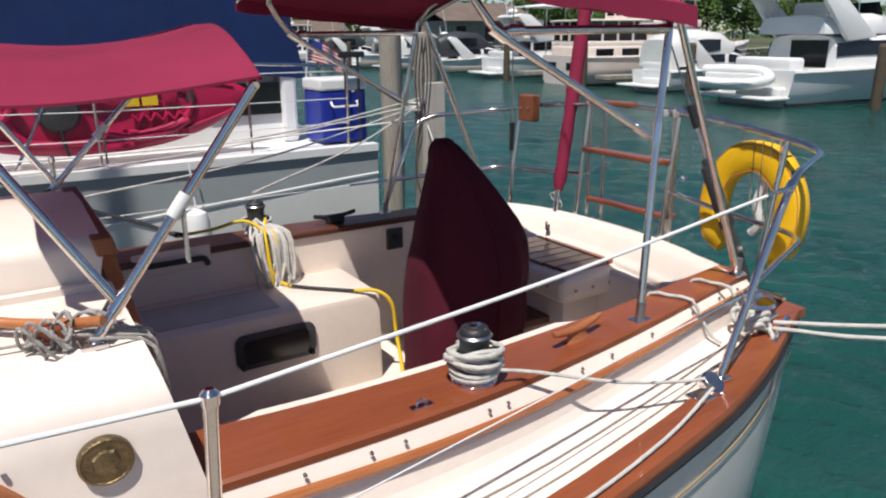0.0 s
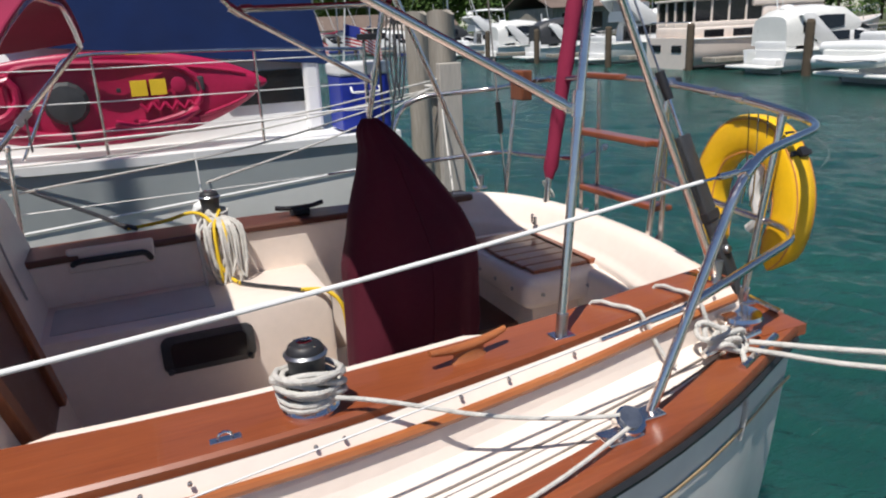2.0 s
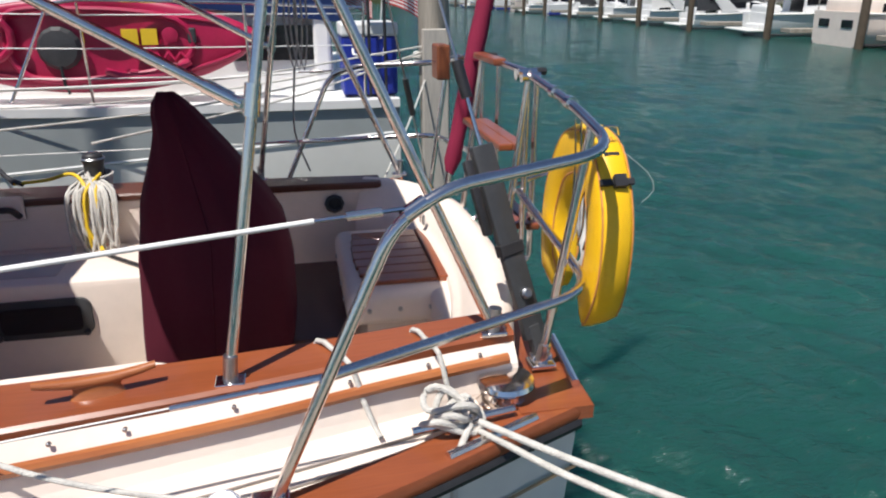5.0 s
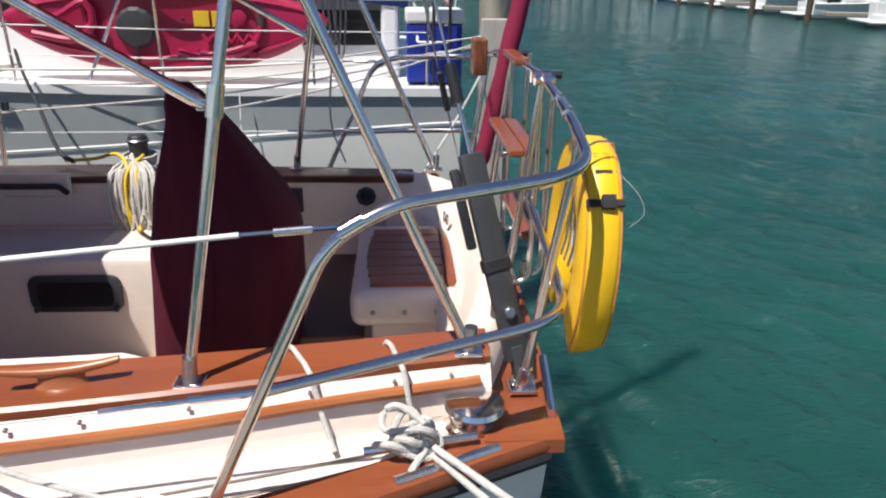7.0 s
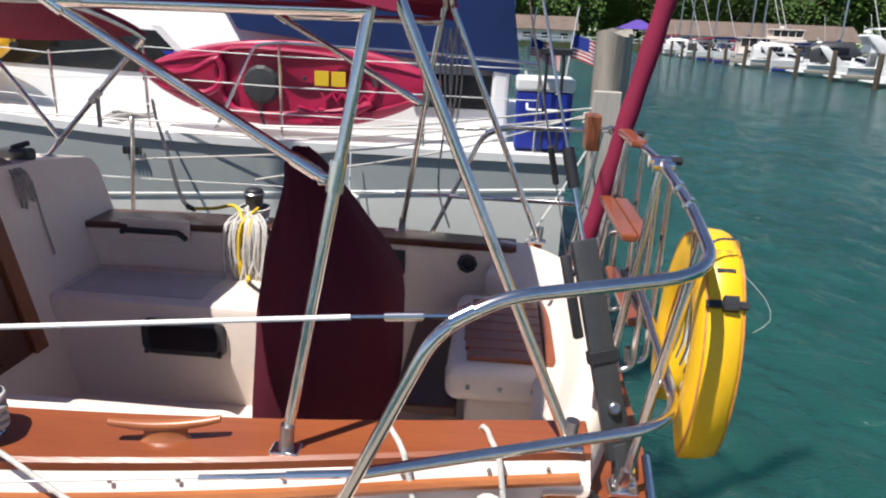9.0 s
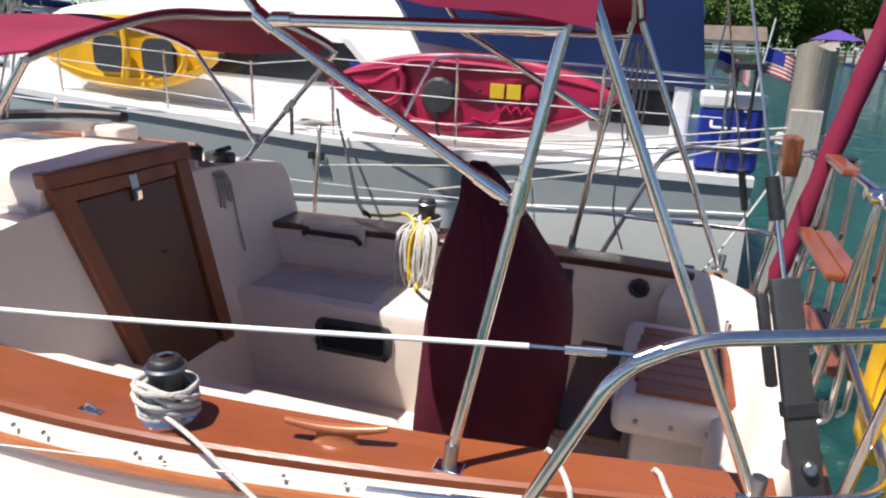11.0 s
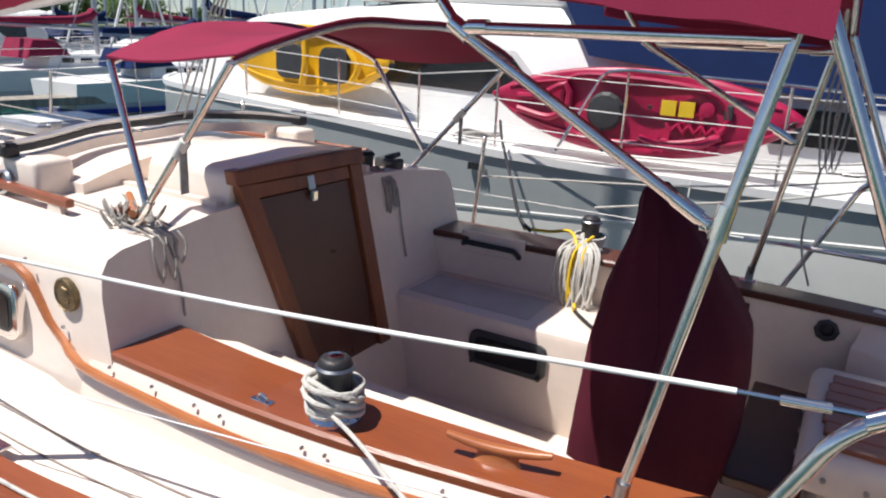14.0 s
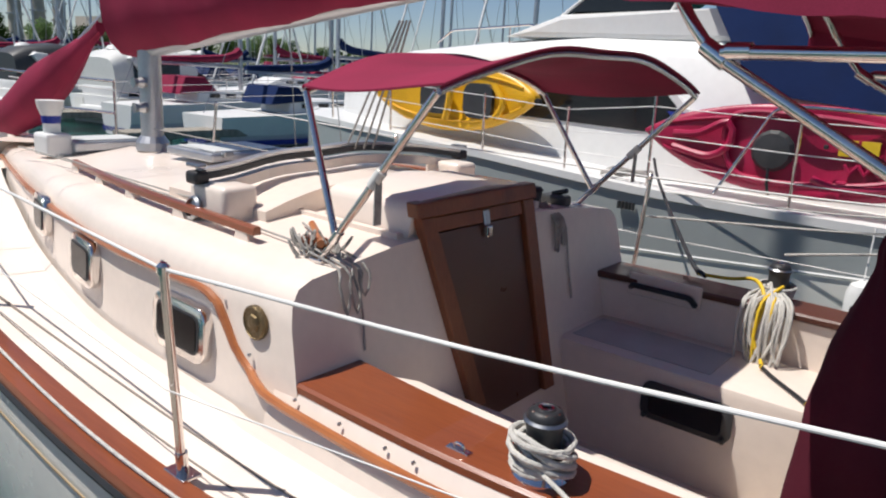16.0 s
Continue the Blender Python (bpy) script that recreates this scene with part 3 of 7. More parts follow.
for y in (1.66, 3.30):
    part("end_cap", box((-0.755, y - 0.02, 1.895), (-0.680, y + 0.045, 1.945), 0.012), BLACKM, trav)
    for k in range(3):
        part("sheave", lathe([(0.02, -0.006), (0.022, 0), (0.02, 0.006)], 14, m=Matrix.Translation((-0.69 - 0.03 * k, y + 0.01, 1.967))), STEELD, trav)
vd = thing("cowl_vent", "small round white vent on the riser", "vent", (-0.8, 1.66, 1.8))
mm = Matrix.Translation((-0.72, 1.655, 1.80)) @ Matrix.Rotation(radians(75), 4, "X")
part("ring", lathe([(0.045, -0.004), (0.048, 0.008), (0.036, 0.016), (0.033, 0.004)], 18, m=mm), STEELD, vd, smooth=True)
part("blade", box((-0.03, -0.006, 0), (0.03, 0.006, 0.02), 0.003, m=mm), STEEL, vd)
for y in (1.62, 3.38):
    hr = thing("grab_rail", "oiled teak grab rail on the cabin top", "handrail", (-1.2, y, 1.75), group="cabin grab rails")
    s = 1 if y < MID else -1
    xs = [-2.3 + 2.02 * i / 18 for i in range(19)]
    pts = [Vector((x, mir(s, soft(x, CABY) + 0.215), soft(x, CABZ) + 0.055)) for x in xs]
    part("rail", loft([[(p.x, p.y + a, p.z + b) for a, b in ((-0.016, -0.014), (0.016, -0.014), (0.016, 0.010), (0.010, 0.016), (-0.010, 0.016), (-0.016, 0.010))] for p in pts], True, True), TEAK, hr)
    for x in (-2.25, -1.75, -1.28, -0.80, -0.36):
        yy, zz = mir(s, soft(x, CABY) + 0.215), soft(x, CABZ)
        part("foot", loft([[(x - 0.05, yy - 0.014, zz - 0.005), (x + 0.05, yy - 0.014, zz - 0.005), (x + 0.05, yy + 0.014, zz - 0.005), (x - 0.05, yy + 0.014, zz - 0.005)], [(x - 0.03, yy - 0.014, zz + 0.043), (x + 0.03, yy - 0.014, zz + 0.043), (x + 0.03, yy + 0.014, zz + 0.043), (x - 0.03, yy + 0.014, zz + 0.043)]], True, True), GEL, hr)
dh = thing("deck_hatch", "aluminium framed deck hatch with smoked acrylic", "hatch", (-2.0, 2.6, 1.82))
part("frame", box((-2.15, 2.36, 1.81), (-1.68, 2.92, 1.86), 0.012), ALU, dh)
part("pane", box((-2.10, 2.41, 1.861), (-1.73, 2.87, 1.868), 0.002), NLIGHT, dh)
for y in (2.45, 2.83):
    part("hinge", box((-1.69, y - 0.03, 1.84), (-1.65, y + 0.03, 1.875), 0.006), STEELD, dh)
dh2 = thing("mast_step_hatch", "low aluminium hatch frame ahead of the mast", "hatch", (-3.0, 2.6, 1.79))
part("frame", box((-3.2, 2.15, 1.745), (-2.85, 2.65, 1.81), 0.012), ALU, dh2)
part("pane", box((-3.15, 2.2, 1.811), (-2.9, 2.6, 1.818), 0.002), NLIGHT, dh2)
dor = thing("dorade_vent", "white cowl ventilator on a dorade box", "vent", (-3.0, 2.15, 1.76))
part("box", box((-3.1, 2.0, 1.72), (-2.9, 2.16, 1.86), 0.02), WHITE, dor)
part("cowl", lathe([(0.05, 1.86), (0.05, 1.95), (0.075, 2.02), (0.08, 2.06), (0.06, 2.06)], 16, m=Matrix.Translation((-3.0, 2.08, 0))), WHITE, dor, smooth=True)
part("band", lathe([(0.053, 1.92), (0.056, 1.95), (0.056, 1.98), (0.053, 1.99)], 16, m=Matrix.Translation((-3.0, 2.08, 0))), BLUEC, dor, smooth=True)

mast = thing("mast", "grey aluminium mast with fittings", "mast", (-2.55, MID, 1.8))
part("spar", tube([(-2.55, MID, 1.78), (-2.55, MID, 11.5)], 0.068, 18), ALU, mast, smooth=True)
part("collar", lathe([(0.10, 1.78), (0.10, 1.83), (0.075, 1.87)], 18, m=Matrix.Translation((-2.55, MID, 0))), ALU, mast)
part("spreader", tube([(-2.55, 1.7, 6.6), (-2.55, 3.3, 6.6)], 0.022, 8), ALU, mast)
for z in (2.05, 2.2):
    part("halyard_winch", lathe([(0.03, 0), (0.035, 0.02), (0.022, 0.05), (0.03, 0.08)], 12, m=Matrix.Translation((-2.50, MID - 0.06, z)) @ Matrix.Rotation(radians(90), 4, "X")), STEELD, mast)
boom = thing("covered_boom", "boom under a stacked maroon sail cover", "boom", (-2.4, MID, 2.4))
rings = []
for i in range(25):
    t = i / 24
    x = -2.72 + 3.1 * t
    zb = 2.345 + 0.41 * t
    hgt = 0.62 * (1 - t) ** 1.6 + 0.20
    w = 0.13 * (1 - t) + 0.075
    wob = 0.012 * math.sin(i * 1.9)
    rings.append([Vector((x, MID + math.sin(q) * w * (1 + 0.25 * math.cos(q)) + wob, zb + hgt / 2 - math.cos(q) * hgt / 2 + 0.01 * math.sin(3 * q + i))) for q in [6.28318 * k / 18 for k in range(18)]])
part("sail_cover", loft(rings), MAROON, boom, smooth=True)
part("spar", tube([(-2.5, MID, 2.40), (0.45, MID, 2.80)], 0.045, 12), ALU, boom, smooth=True)
jb = tagged(part("staysail_bag", loft([[Vector((-5.0 + 1.85 * t, MID + math.sin(q) * r * 0.7, 1.78 + 0.75 * t ** 1.3 + math.cos(q) * r + 0.012 * math.sin(5 * q + 9 * t))) for q in [6.28318 * k / 14 for k in range(14)]] for t, r in [(i / 14, 0.05 + 0.15 * math.sin(math.pi * min(1, 0.15 + i / 15)) ) for i in range(15)]]), MAROON, None, smooth=True), "maroon bag over the furled staysail", "sail bag")
tagged(part("furled_jib", tube(curve([(-5.95, MID, 1.75), (-5.6, MID, 2.9), (-4.4, MID, 6.5)], 0.2), 0.06, 12), COVER, None, smooth=True), "dark furled headsail rolled on the forestay", "sail")
tagged(part("club_boom", tube([(-4.9, MID, 1.80), (-3.05, MID, 2.62)], 0.022, 8), ALU, None, smooth=True), "slim staysail club boom", "spar")
for s in (1, -1):
    for k, x in enumerate((-2.25, -2.85)):
        w = tagged(part("shroud", tube([(x, mir(s, 1.08), 1.27), (-2.55, mir(s, 1.7 if k else 2.4), 6.6 if k else 11)], 0.004, 6), STEELD, None), "thin steel shroud wire to the mast", "rigging", group="shrouds")
# portlights
for i, x in enumerate((-0.42, -1.29, -2.10)):
    pl = thing("portlight", "steel framed oval portlight with dark glass", "window", (x, 1.41, 1.37), group="cabin portlights")
    dx = 0.17 - 0.015 * i
    y = soft(x, CABY)
    turn = Matrix.Translation((x, y + 0.005, 1.455 + 0.045 * i)) @ Matrix.Rotation(math.atan2(soft(x + 0.1, CABY) - soft(x - 0.1, CABY), 0.2), 4, "Z") @ Matrix.Rotation(radians(-3), 4, "X")
    for nm, out, a, b, bev, ma in (("frame", rrect(-dx, -0.10, dx, 0.10, 0.05), -0.03, 0.01, 0.006, CHROME), ("seal", rrect(-dx + 0.03, -0.072, dx - 0.03, 0.072, 0.035), -0.034, 0.0, 0.0, CHAR), ("pane", rrect(-dx + 0.04, -0.062, dx - 0.04, 0.062, 0.028), -0.037, 0.0, 0.0, PORTGLASS)):
        bm = prism(out, "y", a, b, bev)
        bmesh.ops.transform(bm, matrix=turn, verts=bm.verts)
        part(nm, bm, ma, pl, smooth=(nm == "frame"))
med = thing("builder_plate", "round cast bronze builder's plate", "plate", (-0.03, 1.41, 1.545))
m = Matrix.Translation((0.0, soft(0.0, CABY) + 0.01, 1.582)) @ Matrix.Rotation(radians(90), 4, "X")
part("disc", lathe([(0.056, -0.006), (0.056, 0.008), (0.050, 0.012), (0.048, 0.009), (0.001, 0.009)], 28, m=m), BRONZE, med)
part("ship_relief", lathe([(0.030, 0.009), (0.026, 0.015), (0.010, 0.017)], 7, m=m), BRONZE, med)

# stanchions and lifelines
for s in (1, -1):
    tops = []
    for x in (0.12, -1.75, -3.5):
        y0 = MID - half(x) + 0.115
        st = thing("stanchion", "steel lifeline stanchion on a base plate at the rail", "stanchion", (x, mir(s, y0), sheer(x)), group="lifeline stanchions")
        top = Vector((x + 0.024, mir(s, y0 - 0.045), sheer(x) + 0.632))
        tops.append(top)
        part("post", tube([(x, mir(s, y0), sheer(x) + 0.03), top], 0.0125, 12), STEEL, st, smooth=True)
        part("base", box((x - 0.05, mir(s, y0) - 0.03, sheer(x) + 0.03), (x + 0.05, mir(s, y0) + 0.03, sheer(x) + 0.04), 0.003), STEEL, st)
        part("socket", tube([(x, mir(s, y0), sheer(x) + 0.04), (x + 0.003, mir(s, y0 - 0.004), sheer(x) + 0.10)], 0.017, 12), STEEL, st, smooth=True)
        part("cap", lathe([(0.016, -0.012), (0.017, 0.008), (0.008, 0.018)], 12, m=Matrix.Translation(top)), CHROME, st, smooth=True)
    ll = thing("lifeline", "white coated wire lifeline with steel end fittings", "lifeline", tops[0], group="lifelines")
    bowp = Vector((-5.6, mir(s, 2.2), 2.1))
    endp = Vector((2.125, mir(s, 1.268), 1.938))
    swg = tops[0].lerp(endp, 0.915)
    sagp = tops[0].lerp(swg, 0.5) - Vector((0, 0, 0.014))
    part("wire", tube([bowp, tops[2], tops[1], tops[0]] + curve([tops[0], sagp, swg], 0.2)[1:], 0.0052, 8), ROPEW, ll, smooth=True)
    part("swage", tube([swg, swg.lerp(endp, 0.35)], 0.0038, 8), STEEL, ll)
    part("turnbuckle", tube([swg.lerp(endp, 0.35), swg.lerp(endp, 0.75)], 0.0085, 10), STEEL, ll, smooth=True)
    part("jaw", tube([swg.lerp(endp, 0.72), endp], 0.0042, 8), CHROME, ll)
    low0 = tops[0] - Vector((0.01, 0, 0.33))
    lowe = Vector((1.955, mir(s, 1.285), 1.588))
    l2 = thing("lower_lifeline", "thin bare wire lower lifeline", "lifeline", low0, group="lifelines")
    part("wire", tube([tops[2] - Vector((0, 0, 0.33)), tops[1] - Vector((0, 0, 0.33)), low0, low0.lerp(lowe, 0.84)], 0.0022, 6), ROPEW, l2)
    part("turnbuckle", tube([low0.lerp(lowe, 0.84), low0.lerp(lowe, 0.93)], 0.006, 8), STEEL, l2)
    part("jaw", tube([low0.lerp(lowe, 0.93), lowe], 0.009, 8), CHROME, l2)

# stern rail
pul = thing("stern_pulpit", "bent stainless steel stern rail", "railing", (2.6, MID, 1.35))
for s in (1, -1):
    pts = [(1.83, 1.262, 1.30), (2.105, 1.275, 1.905), (2.22, 1.315, 1.962), (2.635, 1.46, 1.985), (2.66, 1.80, 2.035), (2.668, 2.2, 2.07)]
    part("top_rail", tube(rounded([(x, mir(s, y), z) for x, y, z in pts], 0.13, 7), 0.0135, 12), STEEL, pul, smooth=True)
    pts = [(1.96, 1.285, 1.588), (2.615, 1.49, 1.635), (2.638, 1.80, 1.648), (2.645, 2.2, 1.69)]
    part("lower_rail", tube(rounded([(x, mir(s, y), z) for x, y, z in pts], 0.12, 7), 0.0125, 12), STEEL, pul, smooth=True)
    for foot, top in (((2.548, 1.645, 1.358), (2.645, 1.63, 2.005)), ((2.58, 2.2, 1.356), (2.668, 2.2, 2.07))):
        a, b = Vector(foot), Vector(top)
        a.y, b.y = mir(s, a.y), mir(s, b.y)
        part("leg", tube([a, b], 0.0125, 12), STEEL, pul, smooth=True)
        part("foot_plate", box(tuple(a - Vector((0.035, 0.03, 0.006))), tuple(a + Vector((0.035, 0.03, 0.008))), 0.004), STEEL, pul)
        part("foot_socket", tube([a, a.lerp(b, 0.09)], 0.018, 12), STEEL, pul, smooth=True)
    a = Vector((1.83, mir(s, 1.262), sheer(1.83) + 0.04))
    part("foot_plate", box(tuple(a - Vector((0.04, 0.03, 0.008))), tuple(a + Vector((0.04, 0.03, 0.004))), 0.004), STEEL, pul)
    for x, y, z in ((2.660, 1.82, 2.037), (2.663, 1.95, 2.049)):
        part("clamp", tube([(x, mir(s, y - 0.015), z), (x + 0.001, mir(s, y + 0.015), z)], 0.019, 12), CHROME, pul, smooth=True)
    part("weld_sleeve", tube([(2.125, mir(s, 1.283), 1.918), (2.17, mir(s, 1.298), 1.940)], 0.0165, 12), CHROME, pul, smooth=True)
block = thing("teak_block", "teak bracket block clamped on the stern rail", "bracket", (2.66, 3.24, 1.95))
part("block", box((2.555, 3.155, 1.945), (2.615, 3.285, 2.095), 0.008), TEAKV, block)
for y in (3.19, 3.25):
    part("screw", lathe([(0.006, 0), (0.006, 0.006)], 8, m=Matrix.Translation((2.554, y, 2.02)) @ Matrix.Rotation(radians(-90), 4, "Y")), CHROME, block)

lad = thing("boarding_ladder", "folded steel boarding ladder with teak steps", "ladder", (2.66, MID, 1.5))
for y in (2.20, 2.26, 2.72, 2.78):
    dx = 0.0 if y in (2.20, 2.78) else 0.05
    part("rail", tube(rounded([(2.60 + dx, y, 1.46), (2.60 + dx, y, 1.40), (2.66 + dx, y, 1.42), (2.665 + dx, y, 2.085)], 0.03), 0.0115, 10), STEEL, lad, smooth=True)
for z, x, y0 in ((2.085, 2.64, 2.46), (1.835, 2.60, 2.22), (1.56, 2.65, 2.22)):
    for k in (0, 1) if z < 2 else (0,):
        part("step", box((x + k * 0.055 - 0.02, y0, z - 0.012 - k * 0.006), (x + k * 0.055 + 0.028, 2.76, z + 0.012 - k * 0.006), 0.006), TEAK, lad, "oiled teak step")
part("cross_tube", tube([(2.655, 2.20, 2.08), (2.655, 2.78, 2.08)], 0.0115, 10), STEEL, lad, smooth=True)
for y in (2.20, 2.26):
    part("clamp", tube([(2.64, y, 2.065), (2.70, y, 2.065)], 0.019, 10), CHROME, lad, smooth=True)
for y in (2.23, 2.75):
    part("standoff", tube([(2.63, y, 1.70), (2.76, y, 1.74)], 0.007, 8), STEEL, lad)
    part("rubber_tip", lathe([(0.012, 0), (0.016, 0.01), (0.012, 0.024)], 10, m=Matrix.Translation((2.76, y, 1.735)) @ Matrix.Rotation(radians(75), 4, "Y")), WHITE, lad)
for y in (2.20, 2.78):
    part("hinge_bolt", tube([(2.63, y, 2.08), (2.70, y, 2.08)], 0.011, 8), CHROME, lad)
    part("end_plug", tube([(2.69, y, 2.08), (2.72, y, 2.08)], 0.012, 8), BLACKM, lad)

staff = thing("covered_flagstaff", "maroon canvas sleeve tied over a flagstaff", "flagstaff", (2.58, 2.92, 1.45))
rows = []
for i in range(25):
    t = i / 24
    c = Vector((2.555 + 0.46 * t, 2.91 + 0.17 * t, 1.56 + 2.0 * t))
    r = 0.034 + 0.012 * t + 0.003 * math.sin(i * 2.1)
    if i == 0:
        r = 0.012
    rows.append([c + Vector((math.cos(q) * r, math.sin(q) * r * (1 + 0.08 * math.sin(i)), 0)) for q in [6.28318 * k / 14 for k in range(14)]])
part("sleeve", loft(rows), MAROON, staff, smooth=True)
part("socket", tube([(2.53, 2.90, 1.40), (2.56, 2.91, 1.60)], 0.018, 10), STEEL, staff, smooth=True)
part("tie", tube(curve([(2.55, 2.94, 1.57), (2.58, 3.0, 1.54), (2.60, 2.94, 1.48), (2.56, 2.88, 1.52), (2.55, 2.94, 1.57)], 0.02), 0.004, 6), ROPE, staff)

# backstay with its grey tensioner
bs = thing("backstay_tensioner", "charcoal backstay tensioner with black grips", "tensioner", (2.56, 1.66, 1.40))
A0, A1 = Vector((2.555, 1.665, 1.362)), Vector((2.17, 2.15, 2.95))


def along(t):
    return A0.lerp(A1, t)


ax = (A1 - A0).normalized()
sd = (Vector((1, 0.25, 0)) - ax * ax.dot(Vector((1, 0.25, 0)))).normalized()
q3 = Matrix((sd, ax.cross(sd), ax)).transposed().to_4x4()
part("wire", tube([along(0.46), along(1.0), along(3.0)], 0.004, 6), STEELD, bs)
part("body", box((-0.033, -0.014, 0.06), (0.033, 0.014, 0.61), 0.006, m=Matrix.Translation(A0) @ q3), CHAR, bs, smooth=True)
part("fork", box((-0.018, -0.016, 0.0), (0.018, 0.016, 0.10), 0.004, m=Matrix.Translation(A0) @ q3), CHAR, bs)
part("strap", box((-0.037, -0.019, 0.30), (0.037, 0.019, 0.335), 0.004, m=Matrix.Translation(A0) @ q3), BLACKM, bs)
part("knob", lathe([(0.016, 0), (0.016, 0.016), (0.011, 0.022)], 14, m=Matrix.Translation(A0) @ q3 @ Matrix.Translation((0, -0.010, 0.19)) @ Matrix.Rotation(radians(90), 4, "X")), STEELD, bs)
part("grip", box((-0.066, -0.011, 0.37), (-0.040, 0.011, 0.58), 0.007, m=Matrix.Translation(A0) @ q3), BLACKM, bs, smooth=True)
part("rod", tube([A0 + ax * 0.61, A0 + ax * 0.77], 0.006, 8), STEEL, bs)
part("grip", tube([A0 + ax * 0.74, A0 + ax * 0.84], 0.016, 12), BLACKM, bs, smooth=True)
part("chainplate", box((2.525, 1.65, 1.340), (2.585, 1.68, 1.375), 0.004), STEEL, bs)
bs2 = thing("starboard_backstay", "thin backstay wire with a black turnbuckle", "rigging", (2.56, 3.34, 1.40))
mirr = [Vector((p.x, 2 * MID - p.y, p.z)) for p in (A0, along(0.3), along(1.0), along(3.0))]
part("wire", tube(mirr, 0.004, 6), STEELD, bs2)
part("turnbuckle", tube([mirr[0].lerp(mirr[1], 0.9), mirr[0].lerp(mirr[1], 1.25)], 0.014, 10), CHAR, bs2)

# horseshoe buoy
hb = thing("horseshoe_buoy", "yellow vinyl horseshoe lifebuoy hung on the stern rail", "lifebuoy", (2.74, 1.76, 1.45))
rings = []
for i in range(33):
    a = radians(-52 + i * 284 / 32)
    cy, cz = 1.80, 1.672
    ro, ri = 0.277, 0.148
    ends = min(1, 0.6 + min(i, 32 - i) * 0.2)
    ring = []
    for k in range(16):
        q = 6.28318 * k / 16
        sq = lambda v: math.copysign(abs(v) ** 0.55, v)
        r = (ro + ri) / 2 + sq(math.cos(q)) * (ro - ri) / 2 * ends
        x = 2.712 + sq(math.sin(q)) * 0.049 * ends
        ring.append(Vector((x + 0.012 * (math.sin(a) - 0.2) - 0.05 * math.cos(a) * 0.2, cy - math.cos(a) * r * 0.93, cz + math.sin(a) * r * 1.12 + 0.004 * math.sin(7 * a + q))))
    rings.append(ring)
part("body", loft(rings), YELLOW, hb, smooth=True, sharp=60)
for k in (2, 6, 10, 14):
    part("piping", tube([r[k] for r in rings], 0.003, 6), ORANGE, hb)


def rim(a0, a1, u0, u1, off):
    """A patch on the buoy's outer rim between two angles."""
    rows_ = []
    for a in (radians(a0), radians((a0 + a1) / 2), radians(a1)):
        xx = 2.712 + 0.012 * (math.sin(a) - 0.2) - 0.01 * math.cos(a)
        r0, r1 = 0.272, 0.277 + off
        rows_.append([(xx + u, 1.80 - math.cos(a) * r * 0.93, 1.672 + math.sin(a) * r * 1.12) for u, r in ((u0, r0), (u0, r1), (u1, r1), (u1, r0))])
    return loft(rows_, True, True)


tab = part("strap", rim(38.5, 41.5, -0.045, 0.045, 0.004), BLACKM, hb, "black webbing strap")
part("buckle", rim(37, 43, -0.010, 0.022, 0.012), BLACKM, tab)
part("maker_label", rim(55.5, 57.5, -0.020, 0.020, 0.0015), BLACKM, hb)
for k in range(3):
    part("label_bar", rim(64 + 2.2 * k, 64.9 + 2.2 * k, -0.018, 0.018, 0.0012), ORANGE, hb)
part("lanyard", tube(curve([(2.735, 1.635, 1.94), (2.775, 1.575, 1.90), (2.785, 1.555, 1.86), (2.755, 1.555, 1.83)], 0.03), 0.0008, 6), GREYROPE, hb)
part("line_bag", tube(curve([(2.71, 1.73, 1.84), (2.70, 1.77, 1.72), (2.71, 1.75, 1.62), (2.71, 1.79, 1.57)], 0.03), 0.02, 8), WHITE, hb, smooth=True)
part("hanger", tube(rounded([(2.665, 1.66, 1.985), (2.69, 1.67, 2.0), (2.74, 1.69, 1.995), (2.75, 1.70, 1.97)], 0.02), 0.003, 6), STEEL, hb)
for y in (1.67, 1.71, 1.75, 1.79):
    part("rack_wire", tube(rounded([(2.665, y, 2.0), (2.672, y, 1.90), (2.672, y, 1.72), (2.66, y, 1.67)], 0.02), 0.003, 6), STEEL, hb)

bp_ = thing("bow_pulpit", "bent stainless steel bow rail", "railing", (-5.8, MID, 1.6))
for z, k in ((2.15, 1.0), (1.87, 0.97)):
    part("rail", tube(rounded([(-4.6, 1.72, z - 0.03), (-5.6, 2.15, z), (-6.25 * k, MID, z + 0.03), (-5.6, 2.85, z), (-4.6, 3.28, z - 0.03)], 0.2), 0.0135, 10), STEEL, bp_, smooth=True)
for x, y in ((-4.6, 1.72), (-5.5, 2.12), (-4.6, 3.28), (-5.5, 2.88)):
    part("leg", tube([(x, y, sheer(x)), (x, y, 2.13)], 0.0125, 10), STEEL, bp_, smooth=True)
wl = thing("anchor_windlass", "small grey anchor windlass on the foredeck", "windlass", (-5.3, MID, 1.55))
part("base", box((-5.42, 2.40, 1.54), (-5.18, 2.60, 1.66), 0.02), ALU, wl)
part("drum", lathe([(0.06, 1.66), (0.04, 1.70), (0.06, 1.76)], 14, m=Matrix.Translation((-5.3, MID, 0))), STEELD, wl, smooth=True)


